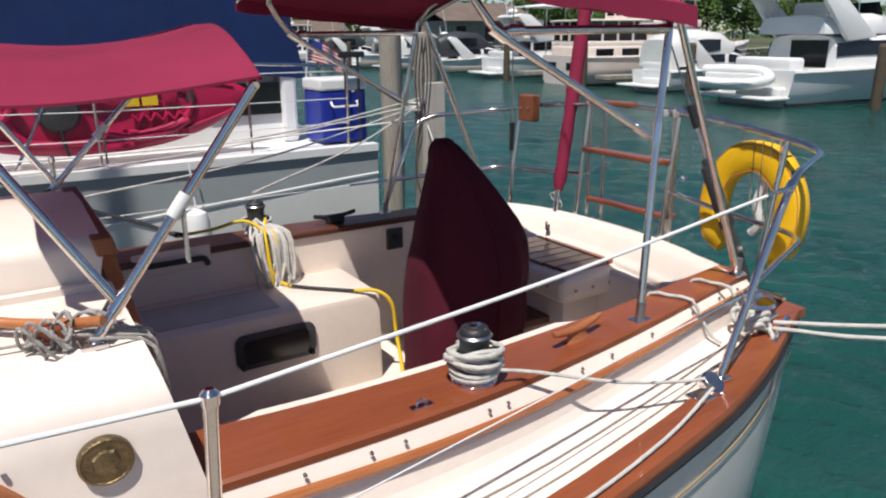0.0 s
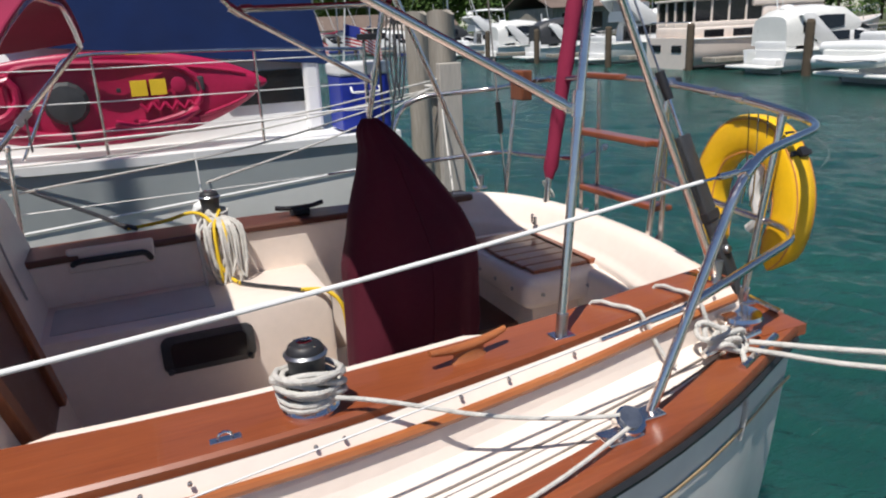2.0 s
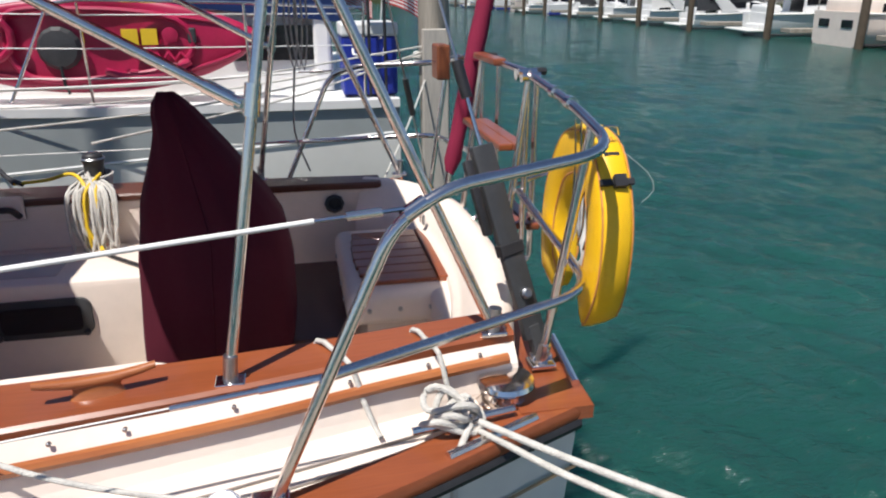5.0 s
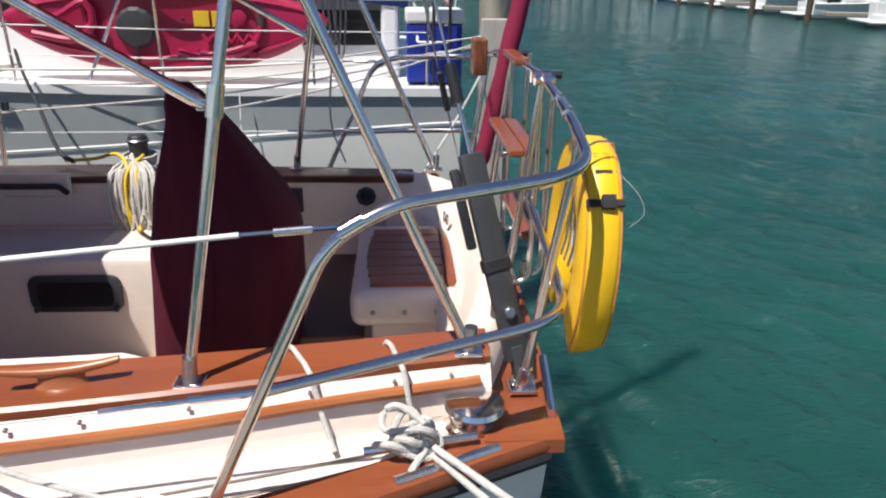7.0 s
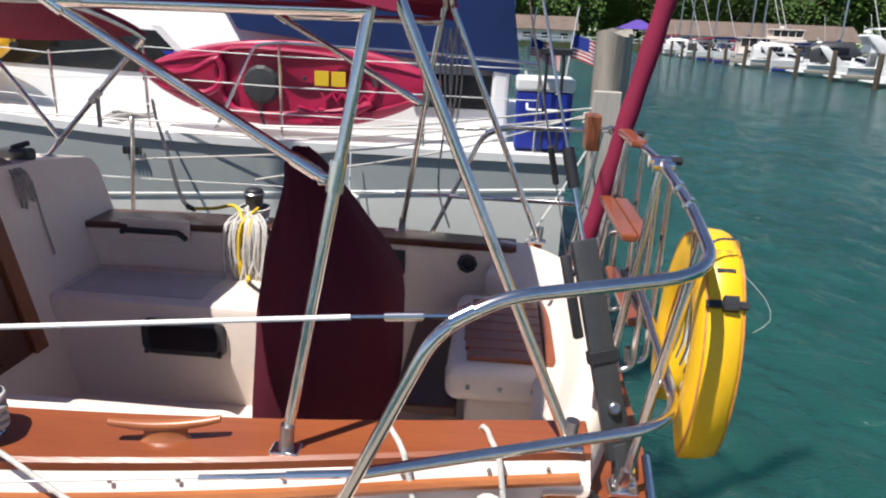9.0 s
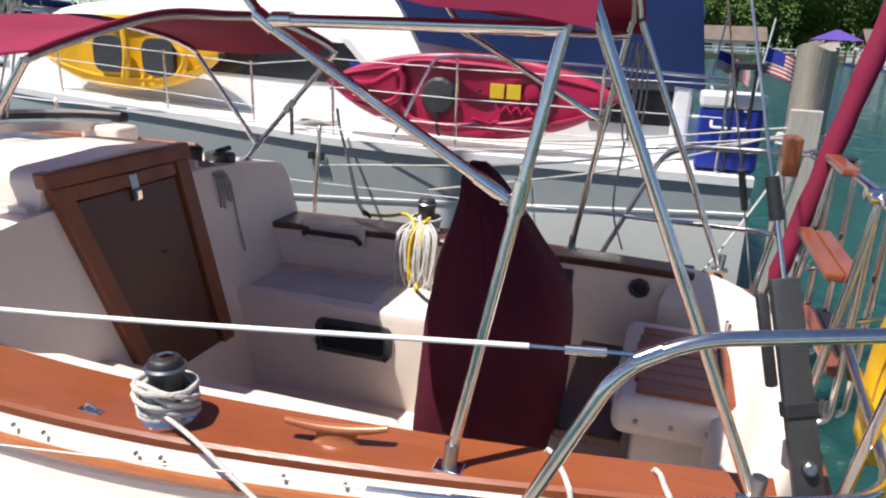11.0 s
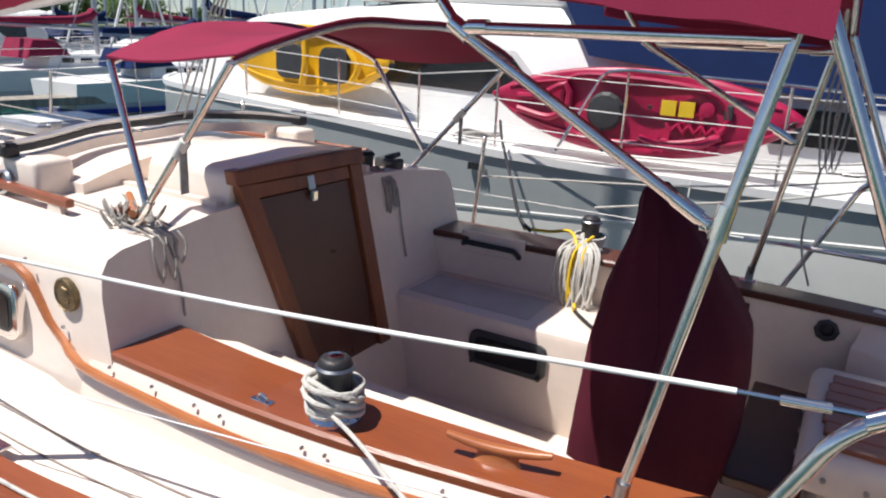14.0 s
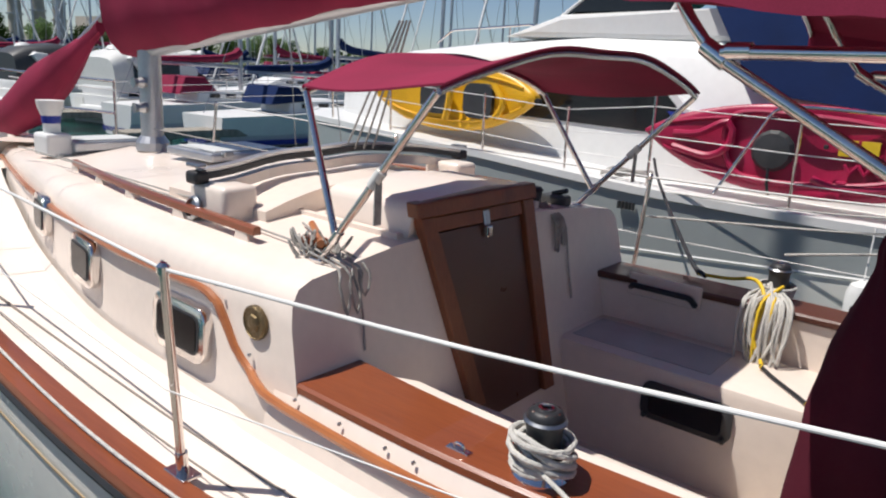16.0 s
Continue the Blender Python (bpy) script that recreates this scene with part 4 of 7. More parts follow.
# ---- canopies ----
def canopy(name, x0, x1, y0, y1, edge, crown, label, front=0.0, bulge=0.0, narrow=1.0, sag=0.022, skew=0.0):
    """A canvas stretched over bows; edge and crown are heights, front lowers its fore end."""
    top = thing(name, label, "canopy", ((x0 + x1) / 2, MID, edge))
    n, m = 14, 20
    rows = []
    for i in range(n + 1):
        t = i / n
        up, dn = [], []
        for j in range(m + 1):
            q = -1 + 2 * j / m
            z = edge + (crown - edge) * (1 - abs(q) ** 2.4) - front * (1 - t) - sag * math.sin(math.pi * t) * (1 - 0.7 * q * q) + 0.004 * math.sin(9 * q + 5 * t)
            x = x0 + (x1 - x0) * t + bulge * (1 - q * q) * (2 * t - 1) + skew * q * t
            p = Vector((x, MID + q * (y1 - y0) / 2 * (narrow + (1 - narrow) * min(1, t * 1.25)), z))
            up.append(p)
            dn.append(p - Vector((0, 0, 0.007)))
        rows.append(up + dn[::-1])
    part("canvas", loft(rows), MAROON, top, smooth=True, sharp=60)
    for i in (0, n):
        part("piping", tube([p + Vector((0, 0, -0.006)) for p in rows[i][:m + 1]], 0.006, 8), MAROON, top, smooth=True)
        part("bow", tube([p + Vector((0.012 if i == 0 else -0.012, 0, -0.024)) for p in rows[i][:m + 1]], 0.011, 10), STEEL, top, smooth=True)
    return top, rows


cc, rows = canopy("companionway_canopy", -0.17, 0.535, 1.68, 3.32, 2.337, 2.477, "maroon canvas canopy on steel bows over the companionway", 0.036, 0.02, 0.93, 0.05, 0.05)
for s in (1, -1):
    base = Vector((0.03, mir(s, 1.65), 1.752))
    rear, fore = Vector((0.517 - 0.05 * s, mir(s, 1.68), 2.314)), Vector((-0.158, mir(s, 1.742), 2.278))
    hinge = base.lerp(rear, 0.15)
    part("leg", tube([base, rear], 0.0125, 12), STEEL, cc, smooth=True)
    part("leg", tube([hinge, fore], 0.0125, 12), STEEL, cc, smooth=True)
    part("hinge", tube([base.lerp(rear, 0.12), base.lerp(rear, 0.19)], 0.0165, 10), CHROME, cc, smooth=True)
    part("base_plate", box(tuple(base - Vector((0.03, 0.025, 0.02))), tuple(base + Vector((0.03, 0.025, 0.006))), 0.004), STEEL, cc)
    part("slide", tube([base.lerp(rear, 0.48), base.lerp(rear, 0.57)], 0.018, 10), NLIGHT, cc, smooth=True)
    st = base.lerp(rear, 0.54)
    part("strap", box((st.x - 0.003, st.y - 0.015, st.z - 0.15), (st.x + 0.003, st.y + 0.015, st.z), 0.001), GREYROPE, cc)

bim, rows = canopy("cockpit_bimini", 0.97, 1.965, 1.60, 3.40, 2.51, 2.67, "maroon canvas bimini on a steel frame over the cockpit", -0.10)
for s in (1, -1):
    y = mir(s, 1.60)
    edge = []
    for i in range(13):
        x = 0.97 + 1.005 * i / 12
        z = 2.512 + (2.02 - x) * 0.095
        edge.append([(x, y - 0.004 * s, z), (x, y - 0.014 * s, z - 0.065 - 0.006 * math.sin(i * 1.7)), (x, y - 0.008 * s, z - 0.065), (x, y + 0.002 * s, z)])
    part("valance", loft(edge), MAROON, bim, smooth=True)
    pole = [(1.742, mir(s, 1.54), 1.47), (1.848, mir(s, 1.616), 2.10), (1.918, mir(s, 1.655), 2.50)]
    part("pole", tube(pole, 0.0135, 12), STEEL, bim, smooth=True)
    part("pole", tube([(2.405, mir(s, 1.63), 1.485), (1.958, mir(s, 1.66), 2.50)], 0.0135, 12), STEEL, bim, smooth=True)
    part("bar", tube([(1.225, mir(s, 1.67), 2.44), (1.872, mir(s, 1.655), 2.445)], 0.0145, 12), STEEL, bim, smooth=True)
    for x in (1.235, 1.825):
        part("bar_sleeve", tube([(x, mir(s, 1.669), 2.442), (x + 0.05, mir(s, 1.667), 2.443)], 0.018, 12), CHROME, bim, smooth=True)
    strut = [(1.822, mir(s, 1.625), 2.09), (1.205, mir(s, 1.68), 2.435), (1.14, mir(s, 1.685), 2.51), (1.09, mir(s, 1.70), 2.59)]
    part("strut", tube(rounded(strut, 0.05), 0.0135, 12), STEEL, bim, smooth=True)
    part("strut_sleeve", tube([Vector(strut[0]).lerp(Vector(strut[1]), 0.03), Vector(strut[0]).lerp(Vector(strut[1]), 0.12)], 0.0165, 12), CHROME, bim, smooth=True)
    part("jaw_clamp", tube([(1.842, mir(s, 1.612), 2.065), (1.852, mir(s, 1.619), 2.135)], 0.019, 12), CHROME, bim, smooth=True)
    part("eye_end", box((1.805, mir(s, 1.622) - 0.008, 2.078), (1.845, mir(s, 1.622) + 0.008, 2.105), 0.004), STEEL, bim)
    part("corner_joint", tube([(1.868, mir(s, 1.655), 2.444), (1.908, mir(s, 1.652), 2.446)], 0.018, 12), CHROME, bim, smooth=True)
    part("elbow", tube([(1.185, mir(s, 1.682), 2.452), (1.235, mir(s, 1.676), 2.42)], 0.020, 12), CHROME, bim, smooth=True)
    for x, y, z in ((1.742, 1.54, 1.455), (2.405, 1.63, 1.474)):
        yy = mir(s, y)
        fp = part("foot_plate", box((x - 0.035, yy - 0.025, z - 0.003), (x + 0.035, yy + 0.025, z + 0.008), 0.003), STEEL, bim)
        part("foot_pin", tube([(x, yy, z), (x + 0.006, yy, z + 0.07)], 0.017, 10), STEELD, fp, smooth=True)
part("front_bow", tube(curve([(1.09, 1.70, 2.58), (1.07, 1.9, 2.66), (1.06, MID, 2.70), (1.07, 3.1, 2.66), (1.09, 3.30, 2.58)], 0.1), 0.0125, 10), STEEL, bim, smooth=True)
part("aft_bow", tube(curve([(1.925, 1.655, 2.50), (1.93, 1.9, 2.62), (1.93, MID, 2.66), (1.93, 3.1, 2.62), (1.925, 3.345, 2.50)], 0.1), 0.0125, 10), STEEL, bim, smooth=True)

# ---- steering pedestal under its cover ----
cov = thing("pedestal_cover", "dark maroon canvas cover draped over the steering pedestal", "cover", (1.6, MID, SOLE))
rings = []
PROF = [(0.93, 1.355, 1.83, 0.25), (1.02, 1.355, 1.845, 0.28), (1.2, 1.36, 1.878, 0.30), (1.45, 1.375, 1.892, 0.29), (1.56, 1.40, 1.88, 0.27), (1.65, 1.41, 1.835, 0.245), (1.73, 1.43, 1.775, 0.215), (1.82, 1.455, 1.71, 0.17), (1.90, 1.475, 1.645, 0.13), (1.96, 1.468, 1.60, 0.085), (2.0, 1.482, 1.56, 0.055), (2.012, 1.495, 1.545, 0.03)]
heights = [0.93 + 1.082 * i / 34 for i in range(35)]
for z in heights:
    xa, xb, w = (float(np.interp(z, [p[0] for p in PROF], [p[k] for p in PROF])) for k in (1, 2, 3))
    ring = []
    for k in range(40):
        q = 6.28318 * k / 40
        c, d = math.cos(q), math.sin(q)
        sx, sy = math.copysign(abs(c) ** 0.75, c), math.copysign(abs(d) ** 0.75, d)
        fold = 0.017 * math.sin(5 * q + 2.2 * z) * (2.05 - z) + 0.006 * math.sin(11 * q + 6 * z) + 0.008 * math.sin(3 * q - 9 * z)
        wd = w * (0.72 + 0.28 * (c + 1) / 2) + fold
        ring.append(Vector(((xa + xb) / 2 + sx * ((xb - xa) / 2 + fold * 0.5), MID - 0.02 + sy * wd, z)))
    rings.append(ring)
part("canvas", loft(rings), COVER, cov, smooth=True, sharp=70)
part("hem", tube([p + Vector((0, 0, 0.004)) for p in rings[0]], 0.006, 6, closed=True), COVER, cov, smooth=True)
part("seam", tube([r[30] + Vector((0, -0.001, 0)) for r in rings[:-4]], 0.003, 6), COVER, cov)
part("pedestal_foot", lathe([(0.13, SOLE), (0.13, SOLE + 0.03), (0.09, SOLE + 0.06), (0.085, 1.0)], 20, m=Matrix.Translation((1.55, MID, 0))), CHAR, cov, smooth=True)


# ---- winches, cleats, ropes ----
def winch(x, y, z, label):
    w = thing("winch", label, "winch", (x, y, z), group="cockpit winches")
    m = Matrix.Translation((x, y, z))
    part("base", lathe([(0.070, 0), (0.070, 0.012), (0.060, 0.022), (0.056, 0.035)], 28, m=m), CHROME, w, smooth=True)
    part("drum", lathe([(0.058, 0.030), (0.050, 0.045), (0.044, 0.075), (0.043, 0.11), (0.045, 0.135), (0.050, 0.142), (0.050, 0.150)], 28, m=m), CHAR, w, smooth=True)
    cap = part("top_cap", lathe([(0.045, 0.150), (0.046, 0.156), (0.040, 0.170), (0.032, 0.176), (0.022, 0.176)], 28, m=m), BLACKM, w, smooth=True)
    part("stripper_ring", lathe([(0.048, 0.146), (0.053, 0.150), (0.048, 0.156)], 28, m=m), STEELD, w, smooth=True)
    part("handle_socket", lathe([(0.020, 0.172), (0.020, 0.181), (0.011, 0.182), (0.010, 0.176)], 16, m=m), CHROME, cap, smooth=True)
    for k in range(6):
        a = k * 1.047
        part("screw", lathe([(0.004, 0.170), (0.004, 0.175)], 8, m=m @ Matrix.Translation((0.033 * math.cos(a), 0.033 * math.sin(a), 0))), CHROME, cap)
    return w


winch(1.0, 1.497, 1.447, "black and chrome sheet winch wrapped with white line")
winch(1.0, 3.475, 1.447, "black and chrome sheet winch with coiled lines hung on it")
rng = random.Random(4)
rope = thing("jib_sheet", "white braided sheet wrapped on the winch and led aft", "rope", (1.0, 1.497, 1.46))
pts = []
for i in range(95):
    a = i * 0.42
    r = 0.066 + 0.006 * math.sin(a * 0.37) + (0.010 if i % 30 > 20 else 0)
    pts.append(Vector((1.0 + r * math.cos(a), 1.497 + r * math.sin(a), 1.482 + 0.075 * (i / 95) + 0.010 * math.sin(a * 0.9 + 1))))
part("wrap", tube(pts, 0.0078, 8), ROPE, rope, smooth=True)
for k in range(3):
    a0 = 2.0 + k * 0.5
    loop = [Vector((1.0 + (0.074 + 0.012 * math.sin(2 * a + k)) * math.cos(a + a0), 1.497 + (0.072 + 0.012 * math.sin(2 * a + k)) * math.sin(a + a0), 1.515 + 0.03 * math.sin(a) + 0.010 * k)) for a in [6.28 * j / 24 for j in range(24)]]
    part("loop", tube(loop, 0.0078, 8, closed=True), ROPE, rope, smooth=True)
tail = curve([(1.03, 1.435, 1.50), (1.15, 1.40, 1.475), (1.40, 1.31, 1.41), (1.62, 1.255, 1.372), (1.735, 1.232, 1.362)], 0.04)
part("lead", tube(tail, 0.0060, 8), ROPE, rope, smooth=True)
part("lead", tube(curve([(1.735, 1.205, 1.345), (1.40, 1.115, 1.31), (0.9, 1.035, 1.285), (0.3, 1.0, 1.268), (-0.6, 1.01, 1.278), (-2.4, 1.13, 1.335)], 0.08), 0.0055, 8), ROPE, rope, smooth=True)
tb = thing("turning_block", "chrome turning block on the cap rail", "block", (1.68, 1.215, 1.33))
part("cheek", lathe([(0.040, -0.014), (0.042, 0.0), (0.040, 0.014)], 18, m=Matrix.Translation((1.74, 1.225, 1.342)) @ Matrix.Rotation(radians(35), 4, "X")), CHROME, tb, smooth=True)
part("sheave", lathe([(0.030, -0.018), (0.024, 0.0), (0.030, 0.018)], 18, m=Matrix.Translation((1.74, 1.225, 1.348)) @ Matrix.Rotation(radians(35), 4, "X")), STEELD, tb)
part("plate", box((1.66, 1.19, 1.305), (1.80, 1.26, 1.315), 0.003), STEEL, tb)
for x in (1.67, 1.79):
    part("bolt", lathe([(0.007, 0), (0.007, 0.006)], 8, m=Matrix.Translation((x, 1.225, 1.315))), CHROME, tb)

coil = thing("rope_coil", "coil of white rope hung from the winch over the coaming", "rope", (1.0, 3.4, 1.5))
for k in range(10):
    x = 0.95 + 0.015 * k + rng.uniform(-0.025, 0.025)
    lo = 1.16 + rng.uniform(-0.09, 0.10)
    y = 3.27 + rng.uniform(-0.02, 0.015)
    w = rng.uniform(0.02, 0.05)
    part("loop", tube(curve([(0.98 + rng.uniform(-0.03, 0.06), 3.43, 1.50 + rng.uniform(0, 0.04)), (x - w, 3.31, 1.475), (x - w, y, 1.33), (x - w * 0.4, y, lo + 0.03), (x + w * 0.4, y - 0.01, lo), (x + w, y, lo + 0.08), (x + w * 1.2, y + 0.01, 1.34), (x + w, 3.31, 1.48), (1.0 + rng.uniform(-0.03, 0.06), 3.44, 1.51)], 0.04), 0.0072, 8), YCORD if k == 4 else ROPE, coil, smooth=True)
for k in range(4):
    part("wrap", tube([Vector((1.0 + (0.066 + 0.003 * k) * math.cos(a), 3.475 + 0.066 * math.sin(a), 1.485 + 0.013 * k + 0.006 * math.sin(a))) for a in [6.28 * j / 22 for j in range(22)]], 0.0065, 8, closed=True), ROPE, coil, smooth=True)
cord = thing("shore_power_cord", "yellow shore power cord with a black plug end", "cable", (1.0, 3.3, 1.3))
part("cord", tube(curve([(0.62, 3.56, 1.475), (0.78, 3.50, 1.50), (0.92, 3.42, 1.54), (0.99, 3.33, 1.48), (0.985, 3.27, 1.33), (1.03, 3.26, 1.24), (1.06, 3.18, 1.235)], 0.03), 0.0085, 8), YCORD, cord, smooth=True)
part("black_cord", tube(curve([(1.05, 3.20, 1.235), (1.12, 3.12, 1.232), (1.24, 3.0, 1.232), (1.30, 2.93, 1.235)], 0.03), 0.0085, 8), BLACKM, cord, smooth=True)
part("cord", tube(curve([(1.29, 2.94, 1.235), (1.38, 2.88, 1.235), (1.44, 2.84, 1.17), (1.455, 2.83, 1.02), (1.44, 2.76, 0.90), (1.42, 2.7, 0.82)], 0.03), 0.0095, 8), YCORD, cord, smooth=True)
part("black_lead", tube(curve([(0.62, 3.56, 1.475), (0.50, 3.72, 1.52), (0.10, 4.45, 1.58), (-0.28, 5.1, 1.70), (-0.46, 5.42, 1.80)], 0.05), 0.011, 8), BLACKM, cord, smooth=True)
part("strain_relief", tube([(0.60, 3.58, 1.49), (0.66, 3.54, 1.475)], 0.012, 8), BLACKM, cord)

hc = thing("horn_cleat", "oiled teak horn cleat on the coaming cap", "cleat", (1.45, 1.545, 1.455))
rows = []
for i in range(21):
    t = -1 + i / 10
    c = Vector((1.45 + 0.125 * t, 1.545 + 0.026 * t, 1.492 + 0.014 * t * t))
    r = 0.013 * (1 - 0.35 * t * t)
    rows.append([c + Vector((-0.2 * math.cos(q) * r, math.cos(q) * r * 1.15, math.sin(q) * r)) for q in [6.28318 * k / 12 for k in range(12)]])
part("horn", loft(rows), TEAKO, hc, smooth=True)
rows = []
for z, a, b in ((1.445, 0.064, 0.023), (1.452, 0.062, 0.022), (1.462, 0.053, 0.016), (1.475, 0.049, 0.013), (1.488, 0.056, 0.011)):
    # a flared oval block that narrows at its waist
    rows.append([Vector((1.45 + a * math.cos(q) - 0.2 * b * math.sin(q), 1.545 + 0.2 * a * math.cos(q) + b * math.sin(q), z)) for q in [6.28318 * k / 20 for k in range(20)]])
part("foot", loft(rows), TEAKO, hc, smooth=True)
fc = thing("black_cleat", "black horn cleat on the far coaming cap", "cleat", (1.42, 3.43, 1.455))
part("horn", tube(curve([(1.30, 3.43, 1.505), (1.36, 3.43, 1.495), (1.48, 3.43, 1.495), (1.54, 3.43, 1.508)], 0.03), 0.012, 8), BLACKM, fc, smooth=True)
part("foot", box((1.37, 3.41, 1.455), (1.47, 3.45, 1.49), 0.008), BLACKM, fc)
pe = thing("pad_eye", "small chrome pad eye on the coaming cap", "pad eye", (0.79, 1.45, 1.447))
part("plate", box((0.755, 1.438, 1.449), (0.825, 1.462, 1.453), 0.001), CHROME, pe)
part("eye", tube([(0.79 + 0.016 * math.cos(a), 1.45, 1.455 + 0.014 * math.sin(a)) for a in [3.1416 * j / 10 for j in range(11)]], 0.004, 8), CHROME, pe, smooth=True)
cl = thing("lid_catch", "small chrome catch on the stern coaming", "catch", (2.42, 2.86, 1.40))
part("plate", box((2.425, 2.825, 1.385), (2.437, 2.855, 1.425), 0.003), STEELD, cl)
part("hook", box((2.415, 2.833, 1.395), (2.427, 2.847, 1.44), 0.003), CHROME, cl)

bt = thing("mooring_bitt", "low chrome mooring bitt on the stern deck", "bitt", (2.40, 1.515, 1.33))
m = Matrix.Translation((2.415, 1.53, 1.325))
part("base", lathe([(0.078, 0), (0.078, 0.01), (0.062, 0.016)], 26, m=m), CHROME, bt, smooth=True)
part("post", lathe([(0.056, 0.012), (0.050, 0.03), (0.055, 0.05)], 26, m=m), CHROME, bt, smooth=True)
part("cap", lathe([(0.068, 0.046), (0.075, 0.056), (0.070, 0.068), (0.05, 0.070)], 26, m=m), CHROME, bt, smooth=True)
ml = thing("mooring_line", "white dock line knotted on the stern cleat", "rope", (2.27, 1.40, 1.34))
K0 = Vector((2.27, 1.415, 1.358))
for dz, e in ((0.012, (4.30, -1.50, 1.87)), (-0.012, (4.30, -1.55, 1.79))):
    part("line", tube(curve([K0 + Vector((0.04, -0.03, dz)), K0 + Vector((0.25, -0.34, dz * 2 + 0.03)), (3.0, 0.38, 1.515 + dz * 2), e], 0.08), 0.0085, 10), ROPE, ml, smooth=True)
for k in range(4):
    a = k * 0.8
    part("knot_loop", tube([K0 + Vector((0.075 * math.cos(t) * math.cos(a) - 0.035 * math.sin(t) * math.sin(a) - 0.02, 0.06 * math.cos(t) * math.sin(a) + 0.035 * math.sin(t) * math.cos(a) + 0.01 * k, 0.018 * math.sin(2 * t + k) + 0.012 * k)) for t in [6.28 * j / 26 for j in range(26)]], 0.0085, 8, closed=True), ROPE, ml, smooth=True)
part("tail", tube(curve([K0 + Vector((0.02, -0.02, 0)), K0 + Vector((-0.03, -0.09, -0.04)), K0 + Vector((-0.04, -0.11, -0.15)), K0 + Vector((-0.045, -0.10, -0.26))], 0.04), 0.0085, 8), ROPE, ml, smooth=True)
sc = thing("stern_cleat", "steel cleat under the dock line", "cleat", (2.27, 1.40, 1.33))
part("horn", tube([(2.15, 1.40, 1.355), (2.41, 1.44, 1.360)], 0.010, 8), STEEL, sc, smooth=True)
part("foot", box((2.24, 1.40, 1.315), (2.32, 1.435, 1.353), 0.005), STEEL, sc)
for (x0, y0), (x1, y1) in (((2.22, 1.325), (2.46, 1.425)),):
    tagged(part("chafe_strip", tube([(x0, y0 - 0.005, sheer(x0) + 0.034), (x1, y1 - 0.005, sheer(x1) + 0.034)], 0.012, 8), STEEL), "polished steel chafe strip on the cap rail", "chafe strip", group="chafe strips")
tagged(part("chafe_strip", tube([(2.605, 1.53, 1.353), (2.635, 1.80, 1.353)], 0.012, 8), STEEL), "polished steel chafe strip on the stern cap", "chafe strip", group="chafe strips")
for x, dx in ((1.95, 0.12), (2.20, 0.07)):
    z = interp(x, CAPZ)
    tagged(part("lashing", tube(curve([(x - 0.03, 1.72, z - 0.08), (x, 1.68, z + 0.016), (x + dx * 0.3, 1.62, z + 0.018), (x + dx * 0.6, 1.54, z + 0.016), (x + dx * 0.8, 1.505, z - 0.06), (x + dx, 1.47, z - 0.12), (x + dx * 1.1, 1.44, z - 0.135)], 0.03), 0.007, 8), ROPE, None, smooth=True), "short white line hung over the coaming cap", "rope", group="coaming lashings")
hb2 = thing("belaying_cleat", "oiled teak cleat at the canopy foot, wrapped in line", "cleat", (-0.06, 1.72, 1.79))
part("horn", tube(curve([(-0.19, 1.80, 1.812), (-0.12, 1.76, 1.800), (-0.02, 1.69, 1.800), (0.055, 1.628, 1.812)], 0.02), 0.013, 10), TEAKO, hb2, smooth=True)
part("foot", box((-0.10, 1.69, 1.755), (-0.03, 1.74, 1.80), 0.008), TEAK, hb2)
# tangled line at the canopy's foot
tg = thing("tangled_line", "tangled grey line hung at the canopy foot", "rope", (-0.03, 1.68, 1.78))
for k in range(8):
    c = Vector((-0.03 + rng.uniform(-0.06, 0.07), 1.68 + rng.uniform(-0.04, 0.04), 1.785 + rng.uniform(-0.015, 0.025)))
    a, b = rng.uniform(0.03, 0.065), rng.uniform(0.02, 0.05)
    ph = rng.uniform(0, 6)
    part("loop", tube([c + Vector((a * math.cos(t), b * math.sin(t + ph) * 0.8, 0.03 * math.sin(2 * t + ph))) for t in [6.28 * j / 20 for j in range(20)]], 0.0042, 6, closed=True), GREYROPE, tg, smooth=True)
for k in range(4):
    x = 0.13 + rng.uniform(0, 0.03)
    y = 1.66 + rng.uniform(-0.03, 0.07)
    lo = rng.uniform(1.58, 1.66)
    part("hanging_loop", tube(curve([(0.02, y - 0.02, 1.78), (x - 0.01, y, 1.745), (bulk_x(1.68) + 0.015, y - 0.02, 1.70), (bulk_x(lo) + 0.015, y, lo), (bulk_x(1.68) + 0.02, y + 0.025, 1.70), (x, y + 0.02, 1.745), (0.0, y + 0.02, 1.78)], 0.03), 0.0042, 6), GREYROPE, tg, smooth=True)
part("tail", tube(curve([(0.14, 1.69, 1.72), (bulk_x(1.6) + 0.01, 1.70, 1.62), (bulk_x(1.5) + 0.01, 1.70, 1.47)], 0.03), 0.004, 6), GREYROPE, tg)
part("wooden_cleat", box((-0.09, 1.66, 1.765), (-0.02, 1.70, 1.81), 0.01), TEAK, tg)
tg2 = thing("hanging_line", "grey line bundle hung from the cabin top winch", "rope", (0.1, 2.95, 1.75))
for k in range(6):
    y = 2.93 + 0.014 * k
    part("strand", tube(curve([(0.05, y, 1.80), (bulk_x(1.75) + 0.02, y + 0.005, 1.74), (bulk_x(1.62) + 0.012, y + rng.uniform(-0.01, 0.02), 1.62 + rng.uniform(-0.03, 0.03))], 0.03), 0.006, 6), GREYROPE, tg2)
